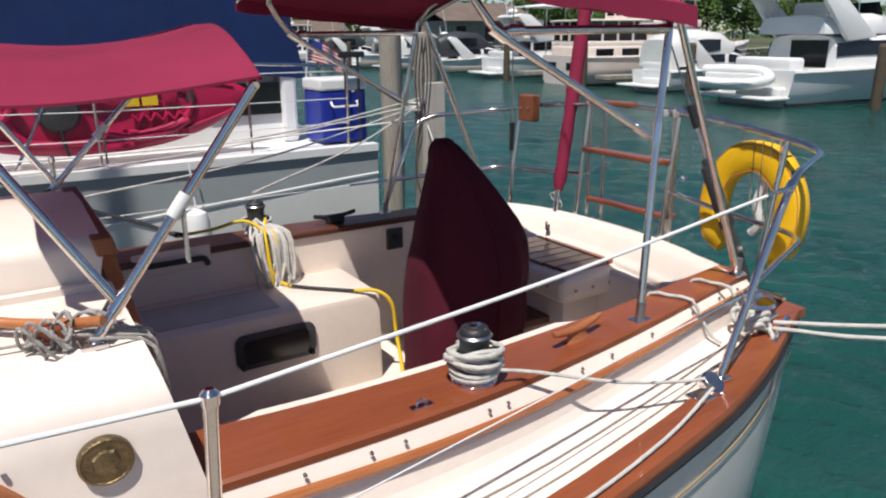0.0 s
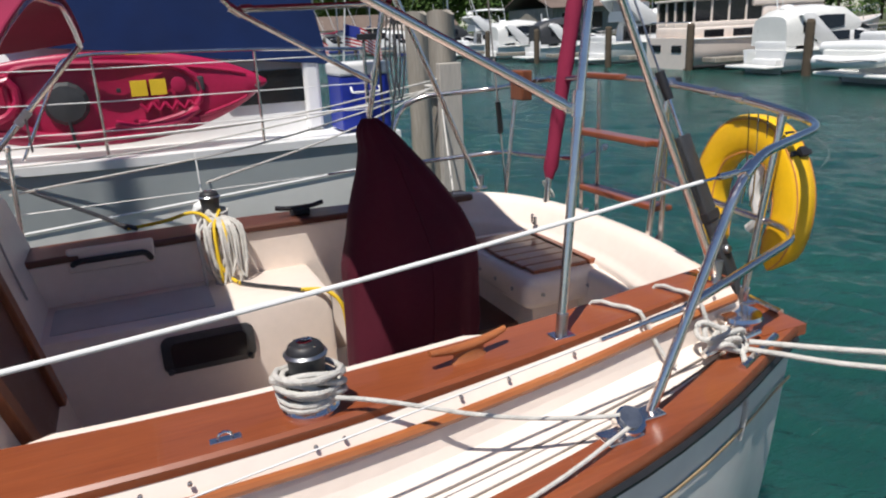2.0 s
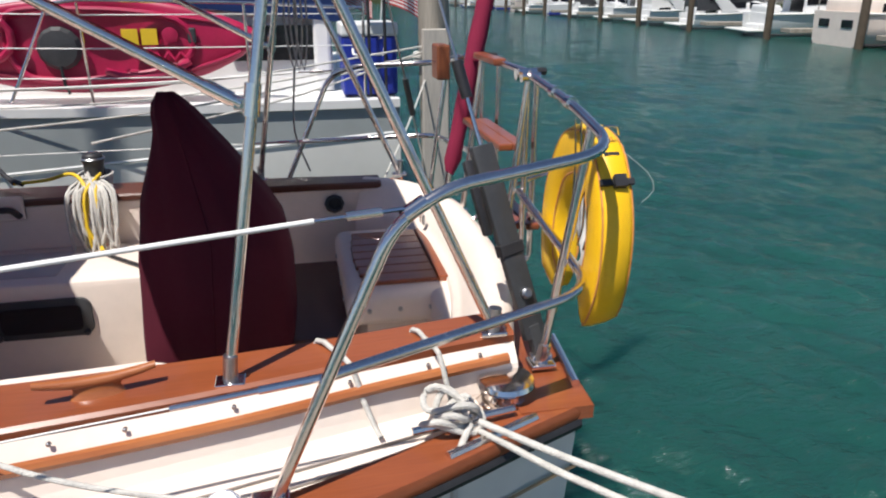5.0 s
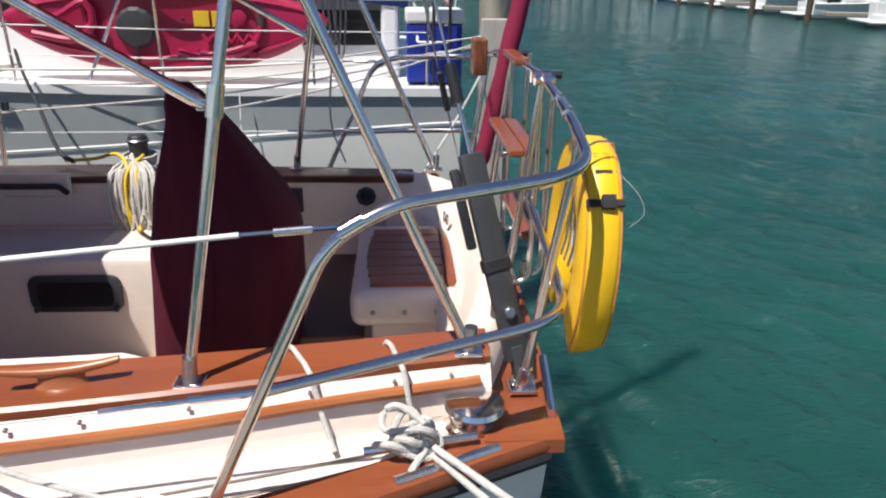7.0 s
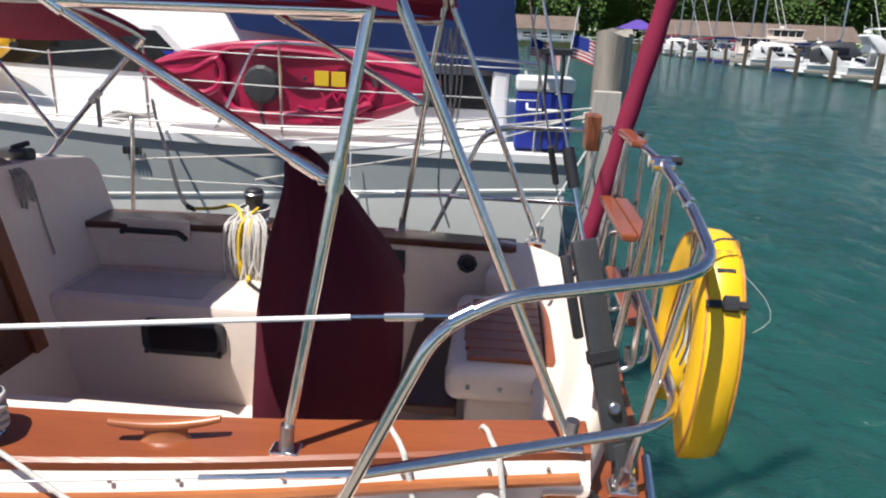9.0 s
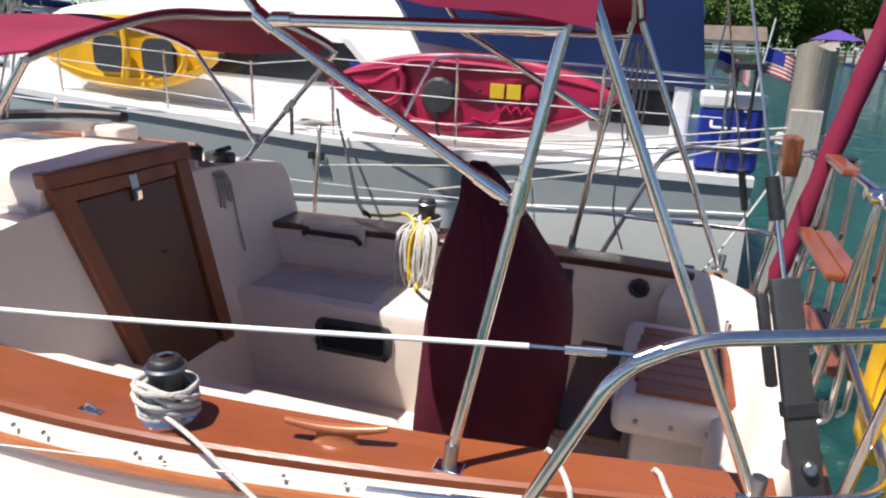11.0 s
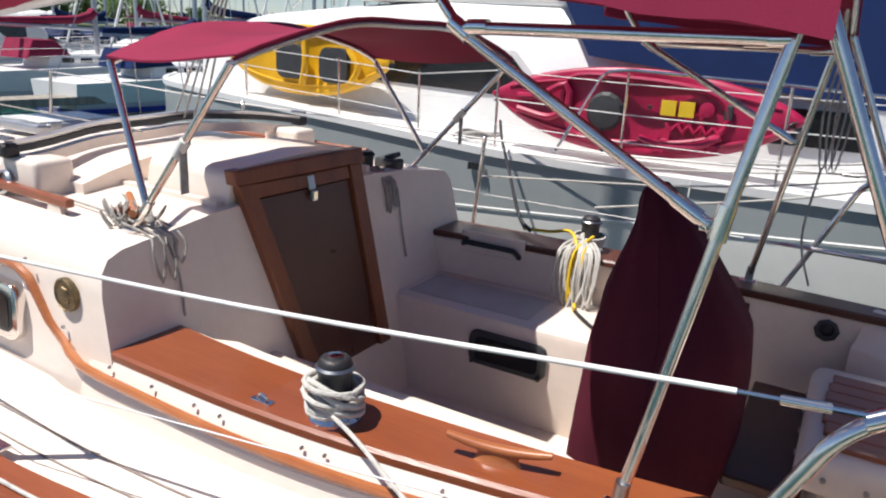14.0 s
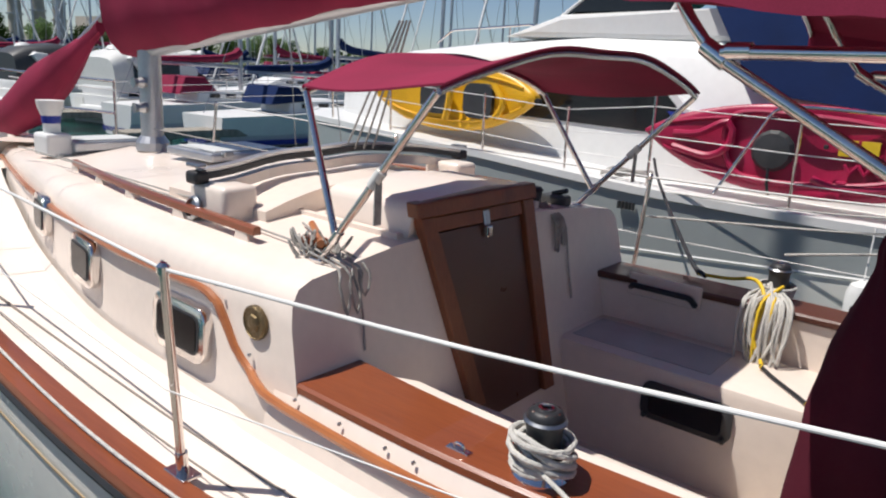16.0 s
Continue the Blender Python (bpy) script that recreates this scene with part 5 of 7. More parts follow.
part("tail", tube(curve([(bulk_x(1.7) + 0.02, 3.02, 1.70), (bulk_x(1.5) + 0.012, 3.02, 1.5), (bulk_x(1.38) + 0.012, 3.025, 1.37)], 0.05), 0.005, 6), GREYROPE, tg2)
cw = thing("cabin_top_winch", "small black winch on the cabin top", "winch", (0.0, 2.98, 1.80))
m = Matrix.Translation((0.0, 2.98, 1.775))
part("drum", lathe([(0.045, 0), (0.035, 0.03), (0.038, 0.07), (0.045, 0.08)], 18, m=m), CHAR, cw, smooth=True)
part("top_cap", lathe([(0.045, 0.08), (0.03, 0.095)], 18, m=m), BLACKM, cw)
cc2 = thing("rope_clutch", "black rope clutch on the cabin top", "clutch", (0.05, 3.15, 1.79))
part("body", box((-0.05, 3.11, 1.765), (0.09, 3.19, 1.82), 0.015), CHAR, cc2)
part("lever", tube([(0.0, 3.15, 1.82), (0.08, 3.15, 1.845)], 0.012, 8), BLACKM, cc2)
for p, q in (((-2.4, 1.85, 1.80), (-0.02, 1.68, 1.77)), ((-0.3, 1.85, 1.79), (0.0, 1.72, 1.775)), ((-3.2, 1.95, 1.76), (-0.75, 1.78, 1.79)), ((-0.62, 2.2, 1.96), (-2.5, 2.48, 1.92))):
    tagged(part("control_line", tube([p, q], 0.004, 6), GREYROPE), "thin grey control line along the cabin top", "rope", group="control lines")
for k in range(4):
    tagged(part("mainsheet", tube([(-0.72 + 0.01 * k, 2.45 + 0.05 * k, 1.99), (-0.45 + 0.02 * k, MID, 2.57)], 0.005, 6), GREYROPE), "grey mainsheet fall from boom to traveller", "rope", group="mainsheet falls")

# ---- neighbouring motor yacht ----
nb = thing("motor_yacht", "large white motor yacht with grey hull sides", "motorboat", (-2, 7.6, 0))
NX = [-6.7 + i * 9.4 / 40 for i in range(41)]
NS = [(-6.7, 1.72), (-5.4, 1.74), (-4.4, 1.76), (-3.2, 1.73), (-2, 1.67), (-0.5, 1.57), (0.6, 1.545), (2.7, 1.54)]
NY = [(-6.7, 7.5), (-6.2, 6.85), (-5.5, 6.25), (-4.8, 5.88), (-4, 5.6), (-3, 5.40), (-1, 5.33), (2.7, 5.40)]
LOW = [(-6.7, 1.0), (-3, 0.95), (0, 1.12), (2.7, 1.30)]
for s in (1, -1):
    def side(x, w, z):
        y = soft(x, NY)
        y = 7.6 - (7.6 - y) * w
        return (x, y if s > 0 else 15.2 - y, z)
    for nm, ma, lv in (("topside", NGREY, lambda x: [(1.0, soft(x, NS) - 0.05), (1.0, soft(x, LOW))]), ("lower_hull", NLIGHT, lambda x: [(0.999, soft(x, LOW)), (0.992, 0.45), (0.90, -0.4)])):
        part(nm, loft([[side(x, w, z) for w, z in lv(x)] for x in NX], False, False), ma, nb, smooth=True)
    part("rub_rail", loft([[(x, (y := soft(x, NY)) * s + (0 if s > 0 else 15.2) - 0.025 * s, soft(x, NS) - 0.05), (x, y * s + (0 if s > 0 else 15.2) - 0.025 * s, soft(x, NS) + 0.01), (x, y * s + (0 if s > 0 else 15.2) + 0.06 * s, soft(x, NS) + 0.015), (x, y * s + (0 if s > 0 else 15.2) + 0.06 * s, soft(x, NS) - 0.05)] for x in NX], True, True), WHITE, nb)
part("knuckle_line", loft([[(x, soft(x, NY) - 0.006, soft(x, LOW) - 0.01), (x, soft(x, NY) - 0.012, soft(x, LOW)), (x, soft(x, NY) - 0.006, soft(x, LOW) + 0.012)] for x in NX], True, True), WHITE, nb)
part("transom", box((2.62, 5.42, -0.4), (2.70, 9.78, 1.50)), NLIGHT, nb)
part("deck", loft([[(x, soft(x, NY) + 0.02, soft(x, NS) - 0.005), (x, 15.2 - soft(x, NY) - 0.02, soft(x, NS) - 0.005)] for x in NX], False, False), WHITE, nb)
for x in (-0.66, -0.63, -0.60, -0.57, -0.54):
    part("vent_slot", box((x, 5.285, 1.40), (x + 0.012, 5.325, 1.455)), CHAR, nb)
# house with raked front, side windows, fly bridge
HS = [(-5.9, 1.96), (-5.3, 2.28), (-4.86, 2.44), (-4.0, 2.57), (-2.9, 2.68), (-1.6, 2.78), (0.5, 2.74), (2.2, 2.70)]
HX = [-5.9 + i * 8.15 / 30 for i in range(31)]
rows = []
for x in HX:
    z0, z1 = soft(x, NS) - 0.01, interp(x, HS)
    y = 6.05 + max(0, (-4.0 - x)) * 0.62
    prof = [(y, z0), (y + 0.02, z0 + 0.3), (y + 0.12, z1 - 0.18), (y + 0.22, z1 - 0.06), (y + 0.5, z1), (7.6, z1 + 0.05)]
    rows.append([(x, a, b) for a, b in prof] + [(x, 15.2 - a, b) for a, b in prof[-2::-1]])
part("house", loft(rows, True, True), WHITE, nb, smooth=True, sharp=50)
bm = prism([(-2.35, 1.99), (-1.9, 2.22), (-1.05, 2.31), (-0.72, 2.30), (-0.36, 1.96), (-0.5, 1.945)], "y", 6.06, 6.14)
part("side_window", bm, DARKGLASS, nb)
part("window_frame", prism([(-0.74, 2.34), (-0.66, 2.34), (-0.26, 1.93), (-0.34, 1.93)], "y", 6.05, 6.13), WHITE, nb)
part("aft_window", prism(rrect(1.45, 1.79, 2.12, 2.06, 0.03), "y", 6.035, 6.10), DARKGLASS, nb)
part("cabin_corner", box((2.10, 6.0, 1.54), (2.24, 6.15, 2.14), 0.03), WHITE, nb)
part("blue_stripe", prism([(-0.66, 2.14), (0.1, 2.14), (0.1, 2.08), (-0.60, 2.08)], "y", 6.045, 6.10), BLUEC, nb)
part("fly_bridge", prism([(-2.6, 2.74), (-1.95, 2.95), (-0.2, 3.0), (2.0, 3.0), (2.1, 2.7)], "y", 6.35, 8.85, 0.05), WHITE, nb)
part("windscreen", prism([(-2.0, 2.94), (-1.45, 3.32), (-1.40, 3.32), (-1.92, 2.94)], "y", 6.45, 8.75), DARKGLASS, nb)
for a, b in (((-2.0, 6.45, 2.94), (-1.45, 6.45, 3.33)), ((-1.45, 6.45, 3.33), (-0.7, 6.45, 3.30)), ((-0.9, 6.45, 2.98), (-0.7, 6.45, 3.30))):
    part("screen_frame", tube([a, b], 0.018, 8), WHITE, nb)
part("screen_side", prism([(-1.9, 2.98), (-1.45, 3.30), (-0.75, 3.28), (-0.92, 2.98)], "y", 6.44, 6.45), DARKGLASS, nb)
rl = thing("roof_rail", "low steel rail on the motor yacht's roof", "railing", (-2, 6.4, 2.8))
part("rail", tube(rounded([(-3.6, 6.5, 2.66), (-3.4, 6.5, 2.80), (-2.3, 6.42, 2.86), (-2.2, 6.42, 2.78)], 0.06), 0.012, 8), STEEL, rl, smooth=True)
for x in (-3.0, -2.6):
    part("post", tube([(x, 6.46, 2.68), (x, 6.46, 2.83)], 0.010, 8), STEEL, rl)
# canvas enclosure over the aft deck
ne = thing("aft_enclosure", "navy canvas enclosure over the motor yacht's aft deck", "canvas enclosure", (1, 7.5, 2.1))
n = 24
rows = []
for i in range(n + 1):
    t = i / n
    lo = Vector((0.02 + 2.30 * t, 5.99, 2.34 - 0.24 * t - (0.02 if t > 0.3 else 0)))
    hi = Vector((-1.0 + 3.05 * t, 6.35, 3.9))
    fold = 0.018 * math.sin(i * 1.3) + 0.012 * math.sin(i * 2.9)
    rows.append([lo.lerp(hi, k / 10) + Vector((0, fold * math.sin(math.pi * k / 10) - 0.02 * math.sin(math.pi * k / 10), 0)) for k in range(11)])
part("side_curtain", loft(rows, False, False), NAVY, ne, smooth=True)
part("aft_curtain", loft([[Vector((2.32 - 0.27 * k / 10, 5.99 + 0.036 * k + (3.0 * j / 10), 2.10 + 1.8 * k / 10)) for k in range(11)] for j in range(11)], False, False), NAVY, ne, smooth=True)
part("roof", box((-1.0, 6.35, 3.88), (2.05, 8.9, 3.93), 0.02), NAVY, ne)
part("hem_rope", tube(curve([(2.36, 5.98, 2.12), (2.42, 5.9, 2.0), (2.5, 5.8, 1.95), (2.6, 5.6, 1.98)], 0.05), 0.008, 6), ROPE, ne)
# deck rail of the neighbour
nr = thing("yacht_side_rail", "steel stanchions and wires along the motor yacht's deck", "railing", (0, 5.42, 1.6))
NPX = [-4.6, -3.35, -2.1, -1.24, -0.5, 0.54, 1.62, 2.45]
for x in NPX:
    z = soft(x, NS)
    part("post", tube([(x, 5.43 + max(0, -3 - x) * 0.27, z - 0.01), (x, 5.41 + max(0, -3 - x) * 0.27, z + (0.70 if x > -0.9 else 0.52))], 0.011, 8), STEEL, nr, smooth=True)
part("top_rail", tube(rounded([(0.02, 5.42, 1.60), (0.36, 5.41, 2.24), (0.54, 5.41, 2.265), (1.62, 5.41, 2.24), (2.45, 5.41, 2.20)], 0.06), 0.012, 8), STEEL, nr, smooth=True)
for dz in (0.20, 0.40, 0.62):
    part("wire", tube([(x, 5.415 + max(0, -3 - x) * 0.27, soft(x, NS) + dz * (1 if x > -0.9 else 0.8)) for x in NPX], 0.004, 6), ROPEW, nr)
for z0, z1, x0 in ((1.50, 1.56, -0.35),):
    lh = thing("line_hank", "grey line lying on the side deck", "rope", (-0.8, 5.5, 1.62))
    for k in range(5):
        part("loop", tube([(-0.85 + 0.04 * k + (0.10 + 0.02 * k) * math.cos(t), 5.55 + 0.07 * math.sin(t), 1.63 + 0.01 * k + 0.01 * math.sin(3 * t)) for t in [6.28 * j / 20 for j in range(20)]], 0.010, 6, closed=True), GREYROPE, lh, smooth=True)


def kayak(name, x0, x1, zc, h, y, mat, label, tilt=0.0):
    """A sit-on-top kayak on its edge, its cockpit side to the dock."""
    k = thing(name, label, "kayak", ((x0 + x1) / 2, y, zc - h / 2))
    n = 30
    L = x1 - x0
    rows = []
    for i in range(n + 1):
        t = i / n
        u = 2 * t - 1
        prof = max(1 - abs(u) ** 2.2, 0.0) ** 0.75
        hh = max(h / 2 * prof, 0.018)
        cz = zc + tilt * u + 0.05 * abs(u) ** 3
        dep = 0.16 * (prof ** 0.6) + 0.03
        ring = []
        for q in range(20):
            a = 6.28318 * q / 20
            c, s = math.cos(a), math.sin(a)
            yy = y + (s * 0.06 if s < 0 else s * dep)
            zz = cz + math.copysign(abs(c) ** 0.7, c) * hh
            dish = 0.0
            if s < -0.25:
                dish = 0.085 * max(0, 1 - abs(u) * 1.2) * (abs(s) ** 2) * (0.8 + 0.4 * math.sin(9 * u))
            ring.append(Vector((x0 + L * t, yy + dish, zz)))
        rows.append(ring)
    part("hull", loft(rows), mat, k, smooth=True, sharp=80)
    part("rim", tube([r[13] + Vector((0, -0.004, 0)) for r in rows[2:-2]], 0.013, 8), mat, k, smooth=True)
    part("rim", tube([r[17] + Vector((0, -0.004, 0)) for r in rows[2:-2]], 0.013, 8), mat, k, smooth=True)
    return k


k1 = kayak("kayak", -0.64, 1.72, 1.95, 0.655, 5.66, PINK, "cranberry red sit-on-top kayak lashed behind the side rail")
bm = lathe([(0.145, 0.0), (0.15, 0.03), (0.125, 0.06), (0.02, 0.07)], 14, m=Matrix.Translation((0.33, 5.64, 1.94)) @ Matrix.Rotation(radians(90), 4, "X"))
part("seat_back", bm, CHAR, k1, "black padded seat back")
part("label", box((0.755, 5.585, 1.955), (0.865, 5.60, 2.065), 0.002), YCORD, k1, "yellow label")
part("label", box((0.885, 5.585, 1.955), (0.995, 5.60, 2.065), 0.002), YCORD, k1, "yellow label")
for i in range(6):
    x = 0.68 + 0.09 * i
    part("foot_brace", box((x, 5.575, 1.70 + 0.016 * (i % 2)), (x + 0.07, 5.63, 1.77 + 0.016 * (i % 2)), 0.012), PINK, k1)
part("thigh_ridge", tube(curve([(-0.40, 5.60, 2.0), (-0.20, 5.575, 2.02), (0.0, 5.575, 2.12), (0.04, 5.58, 1.98), (-0.1, 5.58, 1.86), (-0.4, 5.60, 1.9)], 0.05), 0.028, 8), PINK, k1, smooth=True)
part("thigh_ridge", tube(curve([(0.62, 5.59, 1.78), (0.8, 5.575, 1.73), (1.05, 5.575, 1.76), (1.2, 5.58, 1.84)], 0.05), 0.026, 8), PINK, k1, smooth=True)
part("hatch", lathe([(0.055, 0), (0.055, 0.014), (0.04, 0.018)], 18, m=Matrix.Translation((1.08, 5.60, 2.02)) @ Matrix.Rotation(radians(90), 4, "X")), PINK, k1, smooth=True)
part("cockpit_rim", tube(curve([(0.02, 5.605, 2.16), (0.55, 5.59, 2.20), (1.05, 5.595, 2.15), (1.22, 5.60, 2.03), (1.16, 5.60, 1.84), (0.7, 5.59, 1.74), (0.1, 5.595, 1.76)], 0.06, True), 0.022, 8, closed=True), PINK, k1, "moulded cockpit rim", smooth=True)
for i in range(5):
    x = 0.80 + 0.085 * i
    part("heel_step", tube([(x, 5.60, 1.90), (x + 0.045, 5.585, 1.845), (x + 0.085, 5.60, 1.90)], 0.014, 6), PINK, k1)
part("paddle_clip", box((1.20, 5.58, 1.96), (1.26, 5.60, 2.07), 0.012), CHAR, k1)
for x in (-0.62, 1.69):
    part("carry_handle", tube(curve([(x, 5.62, 2.0), (x + (0.06 if x < 0 else -0.06), 5.58, 1.97), (x, 5.62, 1.94)], 0.02), 0.009, 6), BLACKM, k1)
part("strap", box((0.66, 5.58, 1.99), (0.69, 5.60, 2.02), 0.004), BLACKM, k1)
part("lashing", tube(curve([(0.33, 5.57, 1.82), (0.34, 5.56, 1.70), (0.36, 5.57, 1.63)], 0.03), 0.012, 6), BLACKM, k1)
k2 = kayak("kayak", -3.90, -1.78, 2.13, 0.68, 5.80, YPLAST, "yellow sit-on-top kayak lashed on the side deck")
for x, z in ((-2.95, 2.11), (-2.40, 2.10)):
    bm = prism(rrect(x - 0.17, z - 0.16, x + 0.17, z + 0.17, 0.09), "y", 5.70, 5.76, 0.01)
    part("seat_well", bm, CHAR, k2, "black padded seat")
part("thigh_ridge", tube(curve([(-2.75, 5.70, 2.35), (-2.72, 5.68, 2.12), (-2.78, 5.70, 1.90)], 0.05), 0.035, 8), YPLAST, k2, smooth=True)
part("thigh_ridge", tube(curve([(-2.22, 5.71, 2.26), (-2.10, 5.70, 2.1), (-2.2, 5.71, 1.95)], 0.05), 0.03, 8), YPLAST, k2, smooth=True)
part("bow_handle", box((-1.80, 5.76, 2.12), (-1.74, 5.80, 2.17), 0.008), BLACKM, k2)
# cooler and small gear on the neighbour's stern
ck = thing("cooler", "blue cooler with a white lid on the stern deck", "cooler", (2.5, 5.8, 1.55))
part("body", box((2.30, 5.62, 1.55), (2.72, 6.0, 1.99), 0.02), BLUEC, ck)
part("lid", box((2.29, 5.61, 1.99), (2.73, 6.01, 2.09), 0.02), WHITE, ck)
part("handle", tube(rounded([(2.38, 5.60, 1.90), (2.38, 5.56, 1.86), (2.62, 5.56, 1.86), (2.62, 5.60, 1.90)], 0.02), 0.010, 8), WHITE, ck)
tl = thing("stern_bracket", "black rail bracket standing by the cooler", "bracket", (2.55, 5.55, 1.55))
for x in (2.50, 2.62):
    part("post", tube([(x, 5.55, 1.55), (x, 5.55, 2.28)], 0.012, 8), BLACKM, tl)
part("crossbar", box((2.45, 5.53, 2.26), (2.68, 5.57, 2.31), 0.008), BLACKM, tl)
for fx, fy, sc_ in ((2.72, 7.1, 0.62), (2.35, 7.5, 0.5)):
    fl = thing("striped_flag", "small striped flag on a short stern staff", "flag", (fx, fy, 1.6))
    part("staff", tube([(fx, fy, 1.55), (fx + 0.12, fy, 2.65)], 0.008, 6), WHITE, fl)
    w, hgt = 0.62 * sc_, 0.34 * sc_
    for r in range(13):
        z0 = 2.2 + hgt * r / 13
        bm = loft([[(fx + 0.08 + w * i / 10, fy + 0.04 * math.sin(i * 0.9), z0 - 0.16 * (i / 10) ** 1.5), (fx + 0.08 + w * i / 10, fy + 0.04 * math.sin(i * 0.9), z0 + hgt / 13 - 0.16 * (i / 10) ** 1.5)] for i in range(11)], False, False)
        part("stripe", bm, RED if r % 2 == 0 else WHITE, fl)
    bm = loft([[(fx + 0.08 + w * 0.42 * i / 5, fy - 0.004 + 0.04 * math.sin(i * 0.9 * 0.84), 2.2 + hgt * 6 / 13 - 0.16 * (i * 0.042 * 2) ** 1.5), (fx + 0.08 + w * 0.42 * i / 5, fy - 0.004 + 0.04 * math.sin(i * 0.9 * 0.84), 2.2 + hgt - 0.16 * (i * 0.084) ** 1.5)] for i in range(6)], False, False)
    part("canton", bm, BLUE, fl)


def piling(x, y, h, r, mat, label):
    rows = []
    for i in range(16):
        z = -1 + (h + 1) * i / 15
        rows.append([Vector((x + (r + 0.008 * math.sin(5 * q + z * 2)) * math.cos(q), y + (r + 0.008 * math.sin(4 * q + z)) * math.sin(q), z + (0.02 * math.sin(2 * q) if i == 15 else 0))) for q in [6.28318 * k / 18 for k in range(18)]])
    p = thing("piling", label, "piling", (x, y, 0), group="slip pilings")
    part("post", loft(rows), mat, p, smooth=True, sharp=50)
    return p


p1 = piling(2.86, 4.84, 2.43, 0.098, OLDWOOD, "weathered grey wooden mooring piling with rope")
part("rope_wrap", tube([Vector((2.86 + 0.13 * math.cos(a), 4.84 + 0.13 * math.sin(a), 1.86 + 0.004 * a)) for a in [j * 0.35 for j in range(60)]], 0.012, 8), ROPE, p1, smooth=True)
part("chafe_board", box((2.755, 4.66, -0.3), (2.925, 4.73, 2.085), 0.006), PALEWOOD, p1, "pale weathered board")
p2 = piling(3.03, 5.73, 2.45, 0.10, OLDWOOD, "weathered grey wooden mooring piling")
for a, b, sag in (((0.05, 3.98, 1.85), (2.80, 4.72, 1.98), 0.08), ((1.0, 3.50, 1.66), (2.80, 4.74, 1.95), 0.05), ((0.1, 4.02, 1.62), (2.78, 4.75, 1.92), 0.07), ((2.35, 3.60, 1.38), (2.80, 4.75, 1.80), 0.02), ((-0.9, 5.42, 1.56), (2.82, 4.90, 1.90), 0.10)):
    a, b = Vector(a), Vector(b)
    tagged(part("slip_line", tube(curve([a, a.lerp(b, 0.5) - Vector((0, 0, sag)), b], 0.1), 0.006, 8), ROPE, None, smooth=True), "white slip line led to the piling", "rope", group="slip lines")
piling(4.38, -1.60, 2.1, 0.11, OLDWOOD, "weathered wooden piling that holds the dock lines")
pier = thing("finger_pier", "weathered grey plank finger pier beside the yacht", "pier", (0, -0.6, 0.55), kind="structure")
for y in (-1.25, -0.45, 0.3):
    part("stringer", box((-9.0, y - 0.06, 0.28), (7.0, y + 0.06, 0.51)), OLDWOOD, pier)
for i in range(106):
    x = -9.0 + 0.151 * i
    part("plank", box((x, -1.42, 0.512), (x + 0.143, 0.45, 0.552), 0.004, seg=1), OLDWOOD, pier)
gl = thing("grey_line_hank", "hank of grey line hung from the bimini frame", "rope", (1.95, 3.35, 2.3))
for k in range(3):
    x = 1.93 + 0.022 * k
    part("strand", tube(curve([(x, 3.36, 2.42), (x - 0.02, 3.37, 2.2), (x + 0.01, 3.38, 1.98), (x + 0.035, 3.37, 2.2), (x + 0.02, 3.36, 2.42)], 0.06), 0.0045, 6), GREYROPE, gl)
part("tail", tube(curve([(1.94, 3.37, 2.0), (1.92, 3.40, 1.7), (1.98, 3.42, 1.5)], 0.06), 0.005, 6), GREYROPE, gl)
fen = thing("fender", "white inflated fender hung on the motor yacht's side", "fender", (1.10, 5.26, 1.2))
part("body", lathe([(0.02, 1.22), (0.07, 1.19), (0.09, 1.13), (0.09, 0.85), (0.06, 0.76), (0.02, 0.74)], 18, m=Matrix.Translation((1.10, 5.235, 0))), WHITE, fen, smooth=True)
part("eye", tube([(1.10, 5.235, 1.21), (1.10, 5.30, 1.56)], 0.006, 6), ROPEW, fen)


# ---- far shore, docks and boats ----
def shell(stations, rise=1.0):
    """Cross-sections of a rounded deckhouse: x, half width, foot height, height."""
    out = []
    for x, w, z, h in stations:
        sec = [(1.0, 0.0), (0.99, 0.35), (0.95, 0.66), (0.86, 0.88), (0.68, 0.98), (0.3, 1.02)]
        left = [(x, -w * a, z + h * b) for a, b in sec]
        out.append(left + [(x, -p[1], p[2]) for p in left[::-1]])
    return out


def band(stations, b0, b1, s, off=0.03):
    """A window strip that lies on the deckhouse side between two heights."""
    rows = []
    for x, w, z, h in stations:
        rows.append([(x, s * (w * (0.99 - 0.10 * max(0, b - 0.35)) + off), z + h * b) for b in (b0, (b0 + b1) / 2, b1)])
    return loft(rows, False, False)


